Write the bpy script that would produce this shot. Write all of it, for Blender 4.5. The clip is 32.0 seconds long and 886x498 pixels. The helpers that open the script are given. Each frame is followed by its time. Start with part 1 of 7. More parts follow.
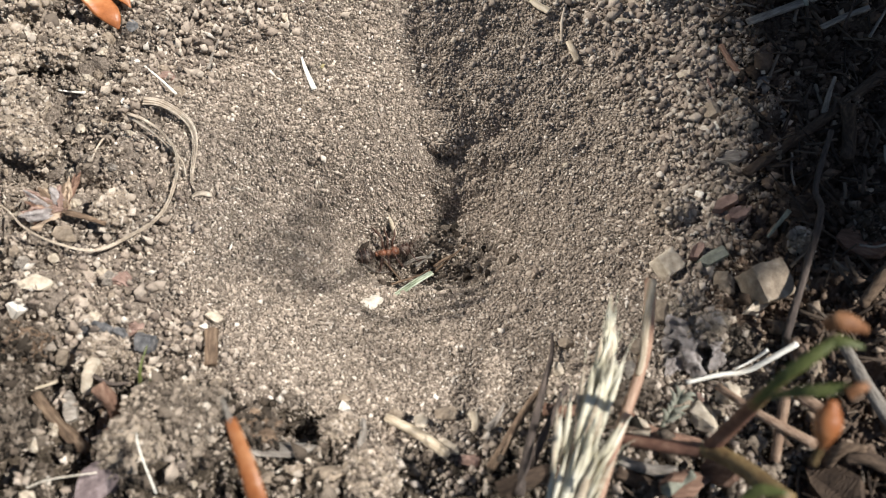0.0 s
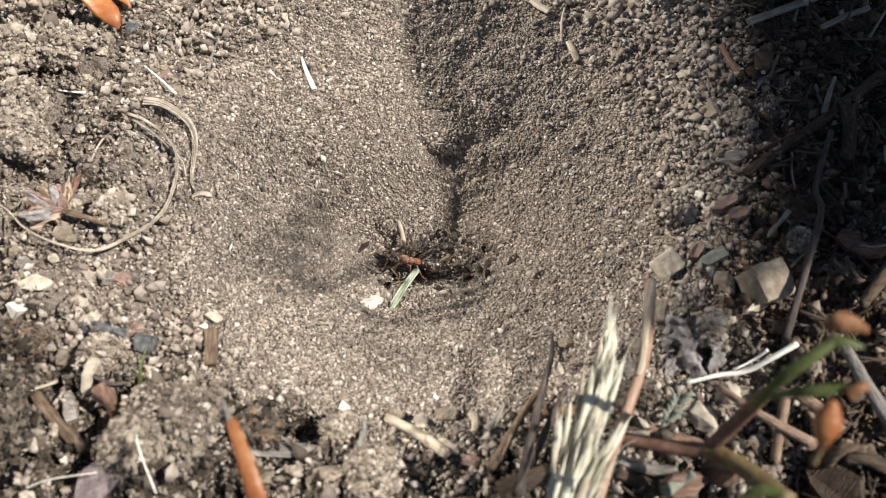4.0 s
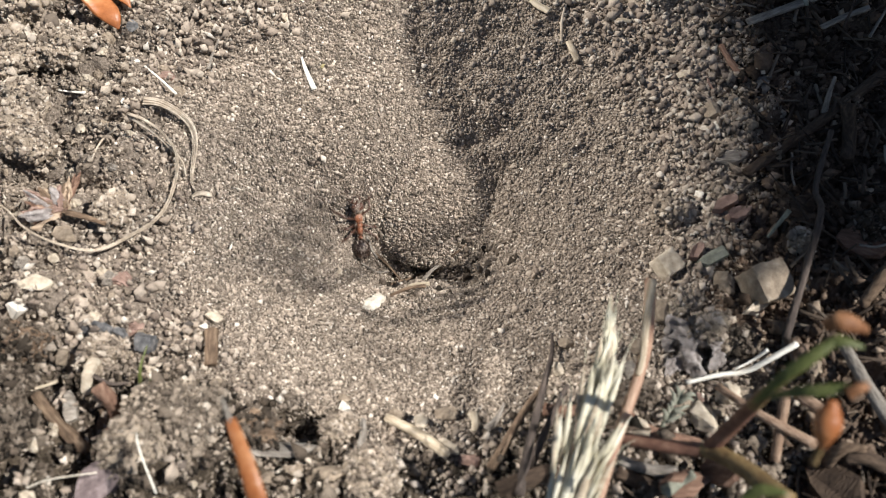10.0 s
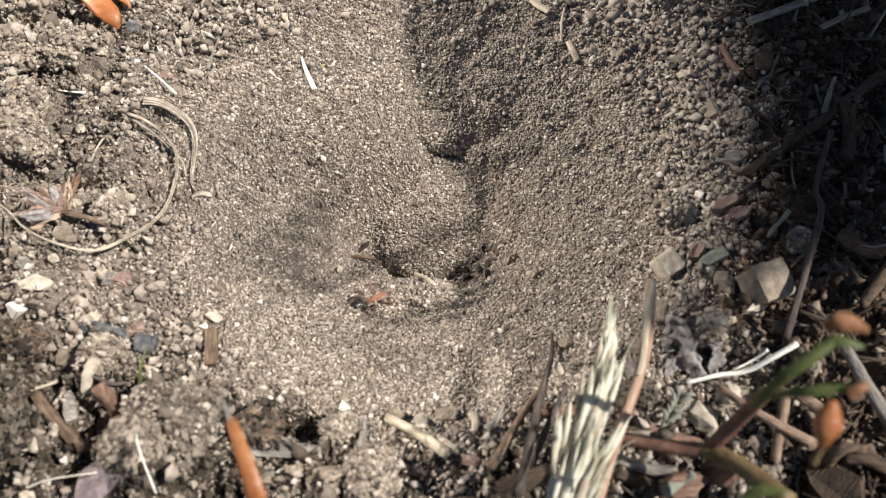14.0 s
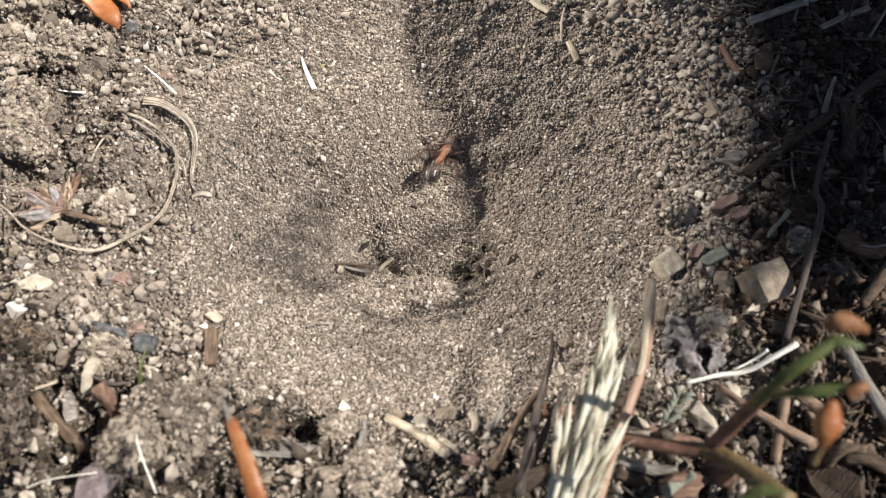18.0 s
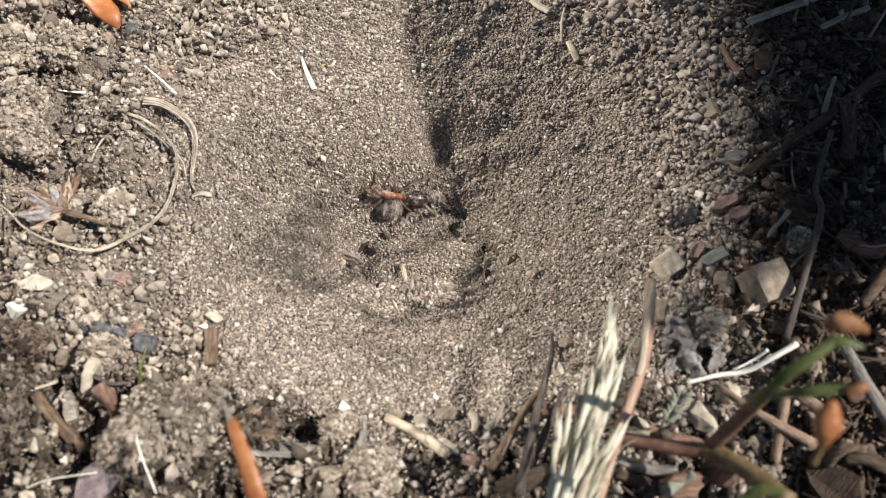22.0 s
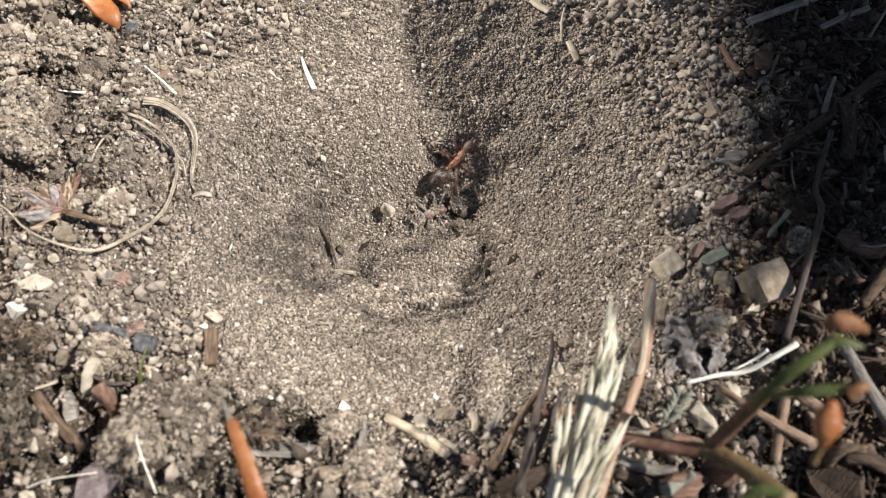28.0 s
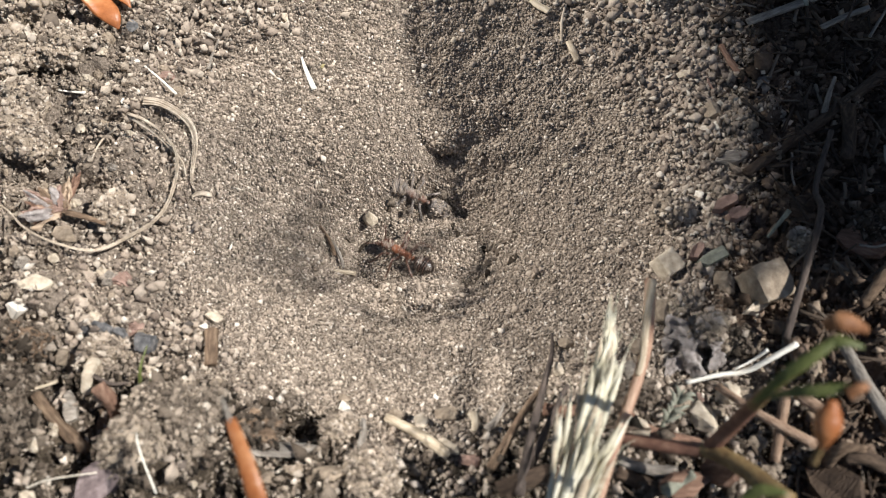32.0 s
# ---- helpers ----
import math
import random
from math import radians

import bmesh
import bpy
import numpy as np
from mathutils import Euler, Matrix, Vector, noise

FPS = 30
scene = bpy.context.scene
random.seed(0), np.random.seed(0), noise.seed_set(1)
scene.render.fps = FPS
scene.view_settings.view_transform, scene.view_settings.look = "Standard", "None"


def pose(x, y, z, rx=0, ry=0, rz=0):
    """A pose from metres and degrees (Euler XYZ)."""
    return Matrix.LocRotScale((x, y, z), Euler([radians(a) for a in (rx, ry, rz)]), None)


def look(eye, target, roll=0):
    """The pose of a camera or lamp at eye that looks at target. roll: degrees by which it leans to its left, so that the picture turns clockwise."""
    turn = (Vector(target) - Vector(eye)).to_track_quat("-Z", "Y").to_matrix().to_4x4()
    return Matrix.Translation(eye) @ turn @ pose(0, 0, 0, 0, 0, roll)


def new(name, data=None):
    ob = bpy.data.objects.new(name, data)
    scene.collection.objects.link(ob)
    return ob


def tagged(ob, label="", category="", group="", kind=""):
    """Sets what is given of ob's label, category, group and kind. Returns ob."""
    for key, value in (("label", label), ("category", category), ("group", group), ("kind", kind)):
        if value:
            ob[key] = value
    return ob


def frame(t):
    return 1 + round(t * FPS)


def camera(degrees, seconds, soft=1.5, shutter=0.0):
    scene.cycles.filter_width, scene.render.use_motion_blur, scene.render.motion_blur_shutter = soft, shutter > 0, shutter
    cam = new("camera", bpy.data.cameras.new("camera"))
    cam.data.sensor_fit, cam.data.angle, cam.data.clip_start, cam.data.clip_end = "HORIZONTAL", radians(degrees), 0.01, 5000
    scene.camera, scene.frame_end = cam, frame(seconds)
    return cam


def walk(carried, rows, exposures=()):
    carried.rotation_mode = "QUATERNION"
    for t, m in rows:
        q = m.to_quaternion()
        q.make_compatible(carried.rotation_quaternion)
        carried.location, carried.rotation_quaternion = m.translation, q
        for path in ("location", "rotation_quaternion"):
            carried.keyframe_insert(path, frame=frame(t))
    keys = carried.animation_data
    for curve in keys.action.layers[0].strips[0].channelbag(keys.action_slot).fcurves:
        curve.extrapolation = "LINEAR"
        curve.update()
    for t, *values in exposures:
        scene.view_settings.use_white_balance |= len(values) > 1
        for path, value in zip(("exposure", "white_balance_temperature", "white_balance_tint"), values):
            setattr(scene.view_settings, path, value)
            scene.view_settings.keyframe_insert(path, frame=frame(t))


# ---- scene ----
MM = 0.001  # the plan below is in millimetres


# ---- camera ----
cam = camera(55.0, 32.0, soft=1.02, shutter=0.8)
cam.data.dof.use_dof = True
cam.data.dof.focus_distance = 0.113
cam.data.dof.aperture_fstop = 36.0
EYE = (0.0, -0.04507, 0.08476)
walk(cam, [(0.0, look(EYE, (0.0, 0.0, 0.0))), (32.0, look(EYE, (0.0, 0.0, 0.0)))], exposures=[(0.0, 0.0), (32.0, 0.0)])

# ---- world, sun and the sunlight thrown back from the other side ----
SUN_ELEVATION, SUN_AZIMUTH = 47.0, -6.0  # azimuth: degrees from +x towards +y
world = bpy.data.worlds.new("sky_world")
scene.world = world
world.use_nodes = True
wn = world.node_tree
sky = wn.nodes.new("ShaderNodeTexSky")
sky.sky_type = "NISHITA"
sky.sun_disc = False
sky.sun_elevation = radians(SUN_ELEVATION)
sky.sun_rotation = radians(90.0 - SUN_AZIMUTH)
wn.links.new(sky.outputs["Color"], wn.nodes["Background"].inputs["Color"])
wn.nodes["Background"].inputs["Strength"].default_value = 0.066


def from_way(elevation, azimuth, far):
    a, e = radians(azimuth), radians(elevation)
    return Vector((math.cos(e) * math.cos(a), math.cos(e) * math.sin(a), math.sin(e))) * far


sun_data = bpy.data.lights.new("sun", "SUN")
sun_data.energy, sun_data.angle, sun_data.color = 6.2, radians(0.55), (1.0, 0.964, 0.918)
sun = new("sun", sun_data)
sun.matrix_world = look(from_way(SUN_ELEVATION, SUN_AZIMUTH, 1.0), (0, 0, 0))
# a window pane off to the other side throws a bounded patch of sunlight back on the pit: every insect casts two shadows
glare_data = bpy.data.lights.new("window_glare", "SPOT")
glare_data.energy, glare_data.color = 575.0, (1.0, 0.945, 0.875)
glare_data.spot_size, glare_data.spot_blend, glare_data.shadow_soft_size = radians(3.82), 0.02, 0.006
glare = new("window_glare", glare_data)
glare.matrix_world = look(from_way(40.0, 158.0, 3.0), (-0.1083, 0.0540, 0.0))


# ---- relief of the ground (all in millimetres) ----
def lattice(ix, iy, seed):
    n = (ix.astype(np.int64) * 374761393 + iy.astype(np.int64) * 668265263 + seed * 144269) & 0x7FFFFFFF
    n = ((n ^ (n >> 13)) * 1274126177) & 0x7FFFFFFF
    n = ((n ^ (n >> 16)) * 1103515245) & 0x7FFFFFFF
    return (n % 65536) / 32768.0 - 1.0


def soft_noise(x, y, size, seed):
    u, v = np.asarray(x, float) / size, np.asarray(y, float) / size
    iu, iv = np.floor(u), np.floor(v)
    fu, fv = u - iu, v - iv
    fu, fv = fu * fu * (3 - 2 * fu), fv * fv * (3 - 2 * fv)
    a, b = lattice(iu, iv, seed), lattice(iu + 1, iv, seed)
    c, d = lattice(iu, iv + 1, seed), lattice(iu + 1, iv + 1, seed)
    return (a * (1 - fu) + b * fu) * (1 - fv) + (c * (1 - fu) + d * fu) * fv


def step_up(v, lo, hi):
    v = np.clip((v - lo) / (hi - lo), 0, 1)
    return v * v * (3 - 2 * v)


APEX = (-5.5, 6.0)  # lowest point of the funnel
RIM = (-1.0, 9.0, 28.5)  # centre and radius of its rim
DEPTH = 18.5


def funnel(x, y):
    """0 at the apex, 1 on the rim, more outside."""
    dx, dy = x - APEX[0], y - APEX[1]
    d = np.sqrt(dx * dx + dy * dy) + 1e-6
    ux, uy = dx / d, dy / d
    ox, oy = APEX[0] - RIM[0], APEX[1] - RIM[1]
    b = ux * ox + uy * oy
    reach = -b + np.sqrt(b * b + RIM[2] ** 2 - ox * ox - oy * oy)
    reach = reach * (1 + 0.05 * soft_noise(ux * 9 + 40, uy * 9, 5.0, 5))
    return d / reach


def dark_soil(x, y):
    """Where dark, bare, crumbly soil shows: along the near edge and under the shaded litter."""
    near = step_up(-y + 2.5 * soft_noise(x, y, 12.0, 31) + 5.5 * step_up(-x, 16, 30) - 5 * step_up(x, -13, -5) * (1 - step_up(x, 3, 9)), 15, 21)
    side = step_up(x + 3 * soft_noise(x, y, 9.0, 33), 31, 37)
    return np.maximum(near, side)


def shaded_zone(x, y):
    """Where soil and crumbs take a tone set to match the deep shade under the litter."""
    edge = np.interp(y, (-34, -18, -12, -5, 3, 10), (34, 33, 28, 28, 32, 35.5))
    return step_up(x + 3 * soft_noise(x, y, 7.0, 34) + 1.5 * soft_noise(x, y, 3.0, 35) - edge, 0, 4.5)


def crumbs(x, y):
    """Where the ground is crumbly: the dark soil and the cloddy corner of the sunny side."""
    return np.maximum(dark_soil(x, y), step_up(-x + 4 * soft_noise(x, y, 10.0, 32), 37, 44))


def bump(x, y, cx, cy, rx, ry, h):
    return h * np.exp(-(((x - cx) / rx) ** 2 + ((y - cy) / ry) ** 2))


def relief(x, y, fine=True):
    x, y = np.asarray(x, float), np.asarray(y, float)
    s = funnel(x, y)
    q = np.sqrt(s * s + 0.006)
    inner = 0.64 - q
    inner = 0.5 * (inner + np.sqrt(inner * inner + 0.003))
    wall = 1.02 - q
    wall = 0.5 * (wall + np.sqrt(wall * wall + 0.006))
    wall = 0.72 * wall + 0.42 * inner
    h = -DEPTH * wall
    out = step_up(s, 0.85, 1.35)
    h = h + out * (0.9 + 1.5 * soft_noise(x, y, 9.0, 1) + 0.9 * soft_noise(x, y, 4.0, 2) + 0.45 * soft_noise(x, y, 1.9, 3))
    h = h + (1 - out) * (0.35 * soft_noise(x, y, 7.0, 7) + 0.12 * soft_noise(x, y, 2.2, 8))
    crumbly = crumbs(x, y) * out
    h = h + crumbly * (2.8 * np.abs(soft_noise(x, y, 5.5, 21)) + 2.2 * np.abs(soft_noise(x, y, 2.6, 22)) + 1.0 * np.abs(soft_noise(x, y, 1.2, 23)) - 1.8)
    fold = x - np.interp(y, (-4, 0, 5, 9, 15, 22, 28, 34, 44), (2.4, 3.4, 5.2, 5.4, 3.6, -0.4, -3.0, -3.6, -3.8))
    cut = np.interp(y, (-5, 0, 6, 15, 22, 28, 36, 44), (0.0, 1.0, 2.1, 1.4, 1.3, 1.7, 1.5, 0.6))
    h = h - cut * np.where(fold > 0, np.exp(-np.abs(fold) / 5.0), np.exp(-(fold / 2.6) ** 2))  # the crease between the sunny and the shaded wall
    h = h + bump(x, y, 3.0, 23.6, 5.2, 2.8, 1.7) + bump(x, y, 1.5, 21.4, 4.0, 1.7, -0.6)  # a small ledge with a hollow below it
    h = h + bump(x, y, -0.5, 22.5, 2.0, 0.9, -0.35) + bump(x, y, 4.4, 20.6, 3.6, 1.0, -1.0)
    h = h + bump(x, y, 5.2, 18.6, 2.2, 1.2, 0.7) + bump(x, y, 5.0, 16.6, 3.0, 1.2, -0.9)
    shady = step_up(x, -4, 0) * step_up(y, 8, 16) * (1 - out)
    h = h + shady * (0.4 * soft_noise(x, y, 3.0, 41) + 0.4 * soft_noise(x, y, 1.4, 42))  # clotted sand on the shaded wall
    h = h + bump(x, y, -1.0, 13.0, 4.2, 2.3, -5.2)  # hollow where the larva drags its prey
    h = h + bump(x, y, 6.4, 25.6, 4.2, 1.9, -1.0)  # a slump scar high on the shaded wall
    h = h + bump(x, y, -2.0, 5.8, 5.4, 2.7, -3.4) + bump(x, y, -8.0, 4.8, 3.4, 2.2, -1.9)  # the larva's hole at the bottom
    h = h + bump(x, y, -14.6, -21.0, 3.6, 1.8, -3.2) + bump(x, y, -33.0, -21.0, 3.0, 2.2, -2.4) + bump(x, y, -22.0, -27.2, 4.2, 1.7, -3.8) + bump(x, y, -41.0, -16.0, 2.6, 1.6, -2.0)  # gaps between clods
    h = h + bump(x, y, -4.0, 0.3, 7.5, 1.5, 1.0)  # the lip in front of it
    pit_floor = np.exp(-(((x + 2.5) / 9.0) ** 2 + ((y - 7.0) / 5.0) ** 2))
    h = h + pit_floor * (0.7 * soft_noise(x, y, 2.2, 43) + 0.45 * soft_noise(x, y, 1.1, 44))  # churned sand
    h = h + bump(x, y, -8.5, 15.0, 8.0, 5.5, 3.0) + bump(x, y, -12.5, 21.5, 9.0, 7.5, 2.5)  # the sunny wall bulges below
    h = h + bump(x, y, 2.8, 3.6, 3.0, 2.4, -1.5)  # it reaches under the shaded wall
    h = h + bump(x, y, -0.4, 18.4, 2.2, 2.6, -1.3) + bump(x, y, 0.6, 21.6, 3.0, 1.8, -2.0)  # undercut below the ledge
    if fine:
        h = h + (0.19 + 0.18 * out) * soft_noise(x, y, 0.8, 4) + 0.08 * soft_noise(x, y, 0.4, 6) + 0.16 * (1 - out) * soft_noise(x, y, 1.3, 9)
    far = np.maximum(np.abs(x) / 80, np.abs(y - 10) / 70)
    return h * np.clip(2.0 - far, 0, 1)


def up_at(x, y):
    e = 1.2
    n = Vector((-(relief(x + e, y, False) - relief(x - e, y, False)) / (2 * e), -(relief(x, y + e, False) - relief(x, y - e, False)) / (2 * e), 1.0))
    return n.normalized()


def land(p, lift=0.0):
    """A point of the plan on the ground, in metres."""
    return Vector((p[0], p[1], float(relief(p[0], p[1])) + lift)) * MM


# ---- materials ----
def nodes_of(name):
    m = bpy.data.materials.new(name)
    m.use_nodes = True
    return m, m.node_tree.nodes, m.node_tree.links, m.node_tree.nodes["Principled BSDF"]


def ramp_node(nodes, stops):
    r = nodes.new("ShaderNodeValToRGB")
    r.color_ramp.elements[0].position, r.color_ramp.elements[0].color = stops[0][0], (*stops[0][1], 1)
    r.color_ramp.elements[1].position, r.color_ramp.elements[1].color = stops[-1][0], (*stops[-1][1], 1)
    for p, c in stops[1:-1]:
        el = r.color_ramp.elements.new(p)
        el.color = (*c, 1)
    return r


def noise_node(nodes, links, coords, scale, detail=4.0, rough=0.6):
    n = nodes.new("ShaderNodeTexNoise")
    n.inputs["Scale"].default_value, n.inputs["Detail"].default_value, n.inputs["Roughness"].default_value = scale, detail, rough
    links.new(coords, n.inputs["Vector"])
    return n


def surface(name, stops, rough=0.85, grain=3.0, mottle=0.6, bumpy=0.4, island=False, stretch=None, spec=0.3, coat=0.0):
    """A natural surface: colours over a ramp picked by grain noise (per millimetre), mottled by a coarser noise, with relief.
    island: the ramp is picked piece by piece."""
    m, nodes, links, bsdf = nodes_of(name)
    tc = nodes.new("ShaderNodeTexCoord")
    coords = tc.outputs["Object"]
    if stretch:
        mp = nodes.new("ShaderNodeMapping")
        mp.inputs["Scale"].default_value = stretch
        links.new(coords, mp.inputs["Vector"])
        coords = mp.outputs["Vector"]
    fine = noise_node(nodes, links, coords, grain / MM, 5.0, 0.65)
    wide = noise_node(nodes, links, coords, grain / MM * 0.17, 3.0)
    ramp = ramp_node(nodes, stops)
    if island:
        geo = nodes.new("ShaderNodeNewGeometry")
        mix = nodes.new("ShaderNodeMath")
        mix.operation = "MULTIPLY_ADD"
        links.new(fine.outputs["Fac"], mix.inputs[0])
        mix.inputs[1].default_value = 0.16
        add = nodes.new("ShaderNodeMath")
        add.operation = "SUBTRACT"
        links.new(geo.outputs["Random Per Island"], add.inputs[0])
        add.inputs[1].default_value = 0.08
        links.new(add.outputs[0], mix.inputs[2])
        links.new(mix.outputs[0], ramp.inputs["Fac"])
    else:
        links.new(fine.outputs["Fac"], ramp.inputs["Fac"])
    tone = nodes.new("ShaderNodeMapRange")
    links.new(wide.outputs["Fac"], tone.inputs["Value"])
    tone.inputs["From Min"].default_value, tone.inputs["From Max"].default_value = 0.3, 0.7
    tone.inputs["To Min"].default_value, tone.inputs["To Max"].default_value = 1.0 - mottle * 0.5, 1.0 + mottle * 0.3
    mul = nodes.new("ShaderNodeVectorMath")
    mul.operation = "SCALE"
    links.new(ramp.outputs["Color"], mul.inputs[0])
    links.new(tone.outputs["Result"], mul.inputs["Scale"])
    links.new(mul.outputs["Vector"], bsdf.inputs["Base Color"])
    bsdf.inputs["Roughness"].default_value = rough
    bsdf.inputs["Specular IOR Level"].default_value = spec
    bsdf.inputs["Coat Weight"].default_value = coat
    if bumpy:
        b = nodes.new("ShaderNodeBump")
        b.inputs["Strength"].default_value = bumpy
        b.inputs["Distance"].default_value = 0.25 * MM / grain * 3
        links.new(fine.outputs["Fac"], b.inputs["Height"])
        links.new(b.outputs["Normal"], bsdf.inputs["Normal"])
    return m


SOIL = surface("soil", [(0.3, (0.055, 0.044, 0.035)), (0.5, (0.15, 0.123, 0.097)), (0.7, (0.29, 0.244, 0.198))], 0.95, 2.2, 0.8, 0.8, spec=0.1)
# SOIL darkened, so that gaps between crumbs carry their shade in the colour
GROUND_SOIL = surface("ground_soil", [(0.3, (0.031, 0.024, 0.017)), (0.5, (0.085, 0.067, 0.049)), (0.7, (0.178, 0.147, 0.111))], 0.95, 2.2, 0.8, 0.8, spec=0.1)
# soil and crumb colours of the litter corner, tuned to its shade's brightness
SHADED_SOIL = surface("shaded_soil", [(0.3, (0.077, 0.055, 0.042)), (0.5, (0.147, 0.108, 0.081)), (0.7, (0.247, 0.186, 0.140))], 0.95, 2.2, 0.8, 0.8, spec=0.1)
SHADED_CRUMB = surface("shaded_crumb", [(0.0, (0.046, 0.033, 0.024)), (0.4, (0.131, 0.093, 0.068)), (0.85, (0.247, 0.180, 0.132)), (1.0, (0.463, 0.375, 0.281))], 0.95, 3.0, 0.6, 1.0, island=True, spec=0.1)
SAND = surface("sand", [(0.0, (0.094, 0.078, 0.063)), (0.12, (0.205, 0.169, 0.135)), (0.5, (0.327, 0.272, 0.218)), (0.86, (0.444, 0.374, 0.304)), (0.955, (0.533, 0.461, 0.377)),
                        (1.0, (0.733, 0.666, 0.588))], 0.9, 3.0, 0.35, 0.3, island=True, spec=0.15)
SAND_BED = surface("sand_bed", [(0.3, (0.078, 0.064, 0.052)), (0.5, (0.198, 0.163, 0.131)), (0.7, (0.372, 0.312, 0.252))], 0.95, 3.0, 0.3, 1.0, spec=0.1)
# pale grit; on flung sand this brightness stands in for light it scatters
PALE_LIT_SAND = surface("pale_lit_sand", [(0.0, (0.26, 0.215, 0.17)), (0.3, (0.44, 0.375, 0.30)), (0.7, (0.58, 0.50, 0.41)), (1.0, (0.74, 0.68, 0.59))], 0.9, 3.0, 0.2, 0.2, island=True)
GRAVEL = surface("gravel", [(0.0, (0.077, 0.067, 0.059)), (0.12, (0.193, 0.153, 0.123)), (0.5, (0.309, 0.253, 0.200)), (0.78, (0.414, 0.349, 0.284)), (0.96, (0.494, 0.432, 0.356)),
                            (1.0, (0.580, 0.532, 0.465))], 0.85, 2.0, 0.5, 0.5, island=True)
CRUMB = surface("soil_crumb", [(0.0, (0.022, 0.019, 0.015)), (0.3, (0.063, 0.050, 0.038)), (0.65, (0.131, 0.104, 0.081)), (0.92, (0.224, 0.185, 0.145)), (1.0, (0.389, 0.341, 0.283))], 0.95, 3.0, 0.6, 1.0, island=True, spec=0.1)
EARTH_CRUMB = surface("earth_crumb", [(0.0, (0.123, 0.099, 0.078)), (0.3, (0.221, 0.181, 0.142)), (0.7, (0.338, 0.281, 0.221)), (0.94, (0.431, 0.365, 0.293)), (1.0, (0.594, 0.527, 0.438))], 0.95, 3.0, 0.6, 1.0, island=True, spec=0.1)
CRUST = surface("clod_crust", [(0.0, (0.15, 0.122, 0.097)), (0.3, (0.29, 0.238, 0.188)), (0.7, (0.45, 0.378, 0.302)), (1.0, (0.60, 0.525, 0.44))], 0.95, 3.0, 0.5, 0.8, island=True, spec=0.1)
CLOD = surface("clod_earth", [(0.28, (0.15, 0.119, 0.088)), (0.5, (0.34, 0.28, 0.213)), (0.72, (0.51, 0.43, 0.34))], 0.95, 2.0, 0.6, 0.9, spec=0.1)
PALE_STONE = surface("pale_stone", [(0.3, (0.33, 0.27, 0.20)), (0.55, (0.52, 0.45, 0.35)), (0.75, (0.66, 0.59, 0.48))], 0.7, 1.2, 0.4, 0.35)
WHITE_STONE = surface("white_stone", [(0.3, (0.55, 0.50, 0.42)), (0.6, (0.78, 0.74, 0.66))], 0.6, 1.5, 0.3, 0.25)
TAN_STONE = surface("tan_stone", [(0.3, (0.17, 0.13, 0.095)), (0.55, (0.29, 0.235, 0.175)), (0.75, (0.40, 0.33, 0.25))], 0.85, 1.4, 0.5, 0.5)
GREY_STONE = surface("grey_stone", [(0.3, (0.045, 0.046, 0.05)), (0.5, (0.10, 0.10, 0.102)), (0.62, (0.17, 0.165, 0.16)), (0.75, (0.34, 0.33, 0.32))], 0.5, 1.6, 0.4, 0.4)
RED_STONE = surface("reddish_stone", [(0.3, (0.17, 0.105, 0.082)), (0.55, (0.27, 0.178, 0.142)), (0.75, (0.38, 0.275, 0.225))], 0.7, 1.4, 0.5, 0.4)
STRAW = surface("straw", [(0.3, (0.32, 0.25, 0.17)), (0.5, (0.48, 0.40, 0.29)), (0.7, (0.62, 0.55, 0.43))], 0.6, 1.6, 0.4, 0.3, stretch=(0.25, 2.0, 2.0))
ROOT = surface("dry_root", [(0.3, (0.26, 0.21, 0.15)), (0.5, (0.43, 0.36, 0.28)), (0.7, (0.60, 0.53, 0.43))], 0.65, 0.8, 0.5, 0.15)
WHITE_STRAW = surface("bleached_straw", [(0.3, (0.55, 0.52, 0.44)), (0.6, (0.78, 0.76, 0.68))], 0.5, 1.6, 0.2, 0.2, stretch=(0.25, 2.0, 2.0))
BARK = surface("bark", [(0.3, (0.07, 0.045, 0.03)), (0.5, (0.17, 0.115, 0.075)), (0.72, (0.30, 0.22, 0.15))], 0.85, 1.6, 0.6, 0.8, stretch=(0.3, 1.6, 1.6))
# BARK darkened: the deep shade is put into the colour of litter pieces
SHADED_BARK = surface("shaded_bark", [(0.3, (0.036, 0.024, 0.017)), (0.5, (0.075, 0.051, 0.035)), (0.72, (0.14, 0.098, 0.066))], 0.85, 1.6, 0.6, 0.8, stretch=(0.3, 1.6, 1.6))
RED_BARK = surface("red_bark", [(0.3, (0.09, 0.05, 0.034)), (0.5, (0.19, 0.11, 0.075)), (0.72, (0.32, 0.21, 0.15))], 0.8, 1.6, 0.5, 0.6, stretch=(0.3, 1.6, 1.6))
GREY_WOOD = surface("weathered_wood", [(0.3, (0.13, 0.11, 0.09)), (0.5, (0.25, 0.22, 0.185)), (0.72, (0.38, 0.35, 0.31))], 0.85, 1.6, 0.5, 0.7, stretch=(0.3, 1.8, 1.8))
TAN_WOOD = surface("tan_wood", [(0.3, (0.17, 0.105, 0.067)), (0.5, (0.30, 0.20, 0.135)), (0.72, (0.46, 0.34, 0.25))], 0.75, 1.6, 0.5, 0.6, stretch=(0.3, 1.6, 1.6))
DARK_STEM = surface("dark_stem", [(0.3, (0.035, 0.028, 0.024)), (0.55, (0.085, 0.066, 0.055)), (0.75, (0.15, 0.12, 0.10))], 0.8, 1.6, 0.5, 0.5, stretch=(0.3, 1.6, 1.6))
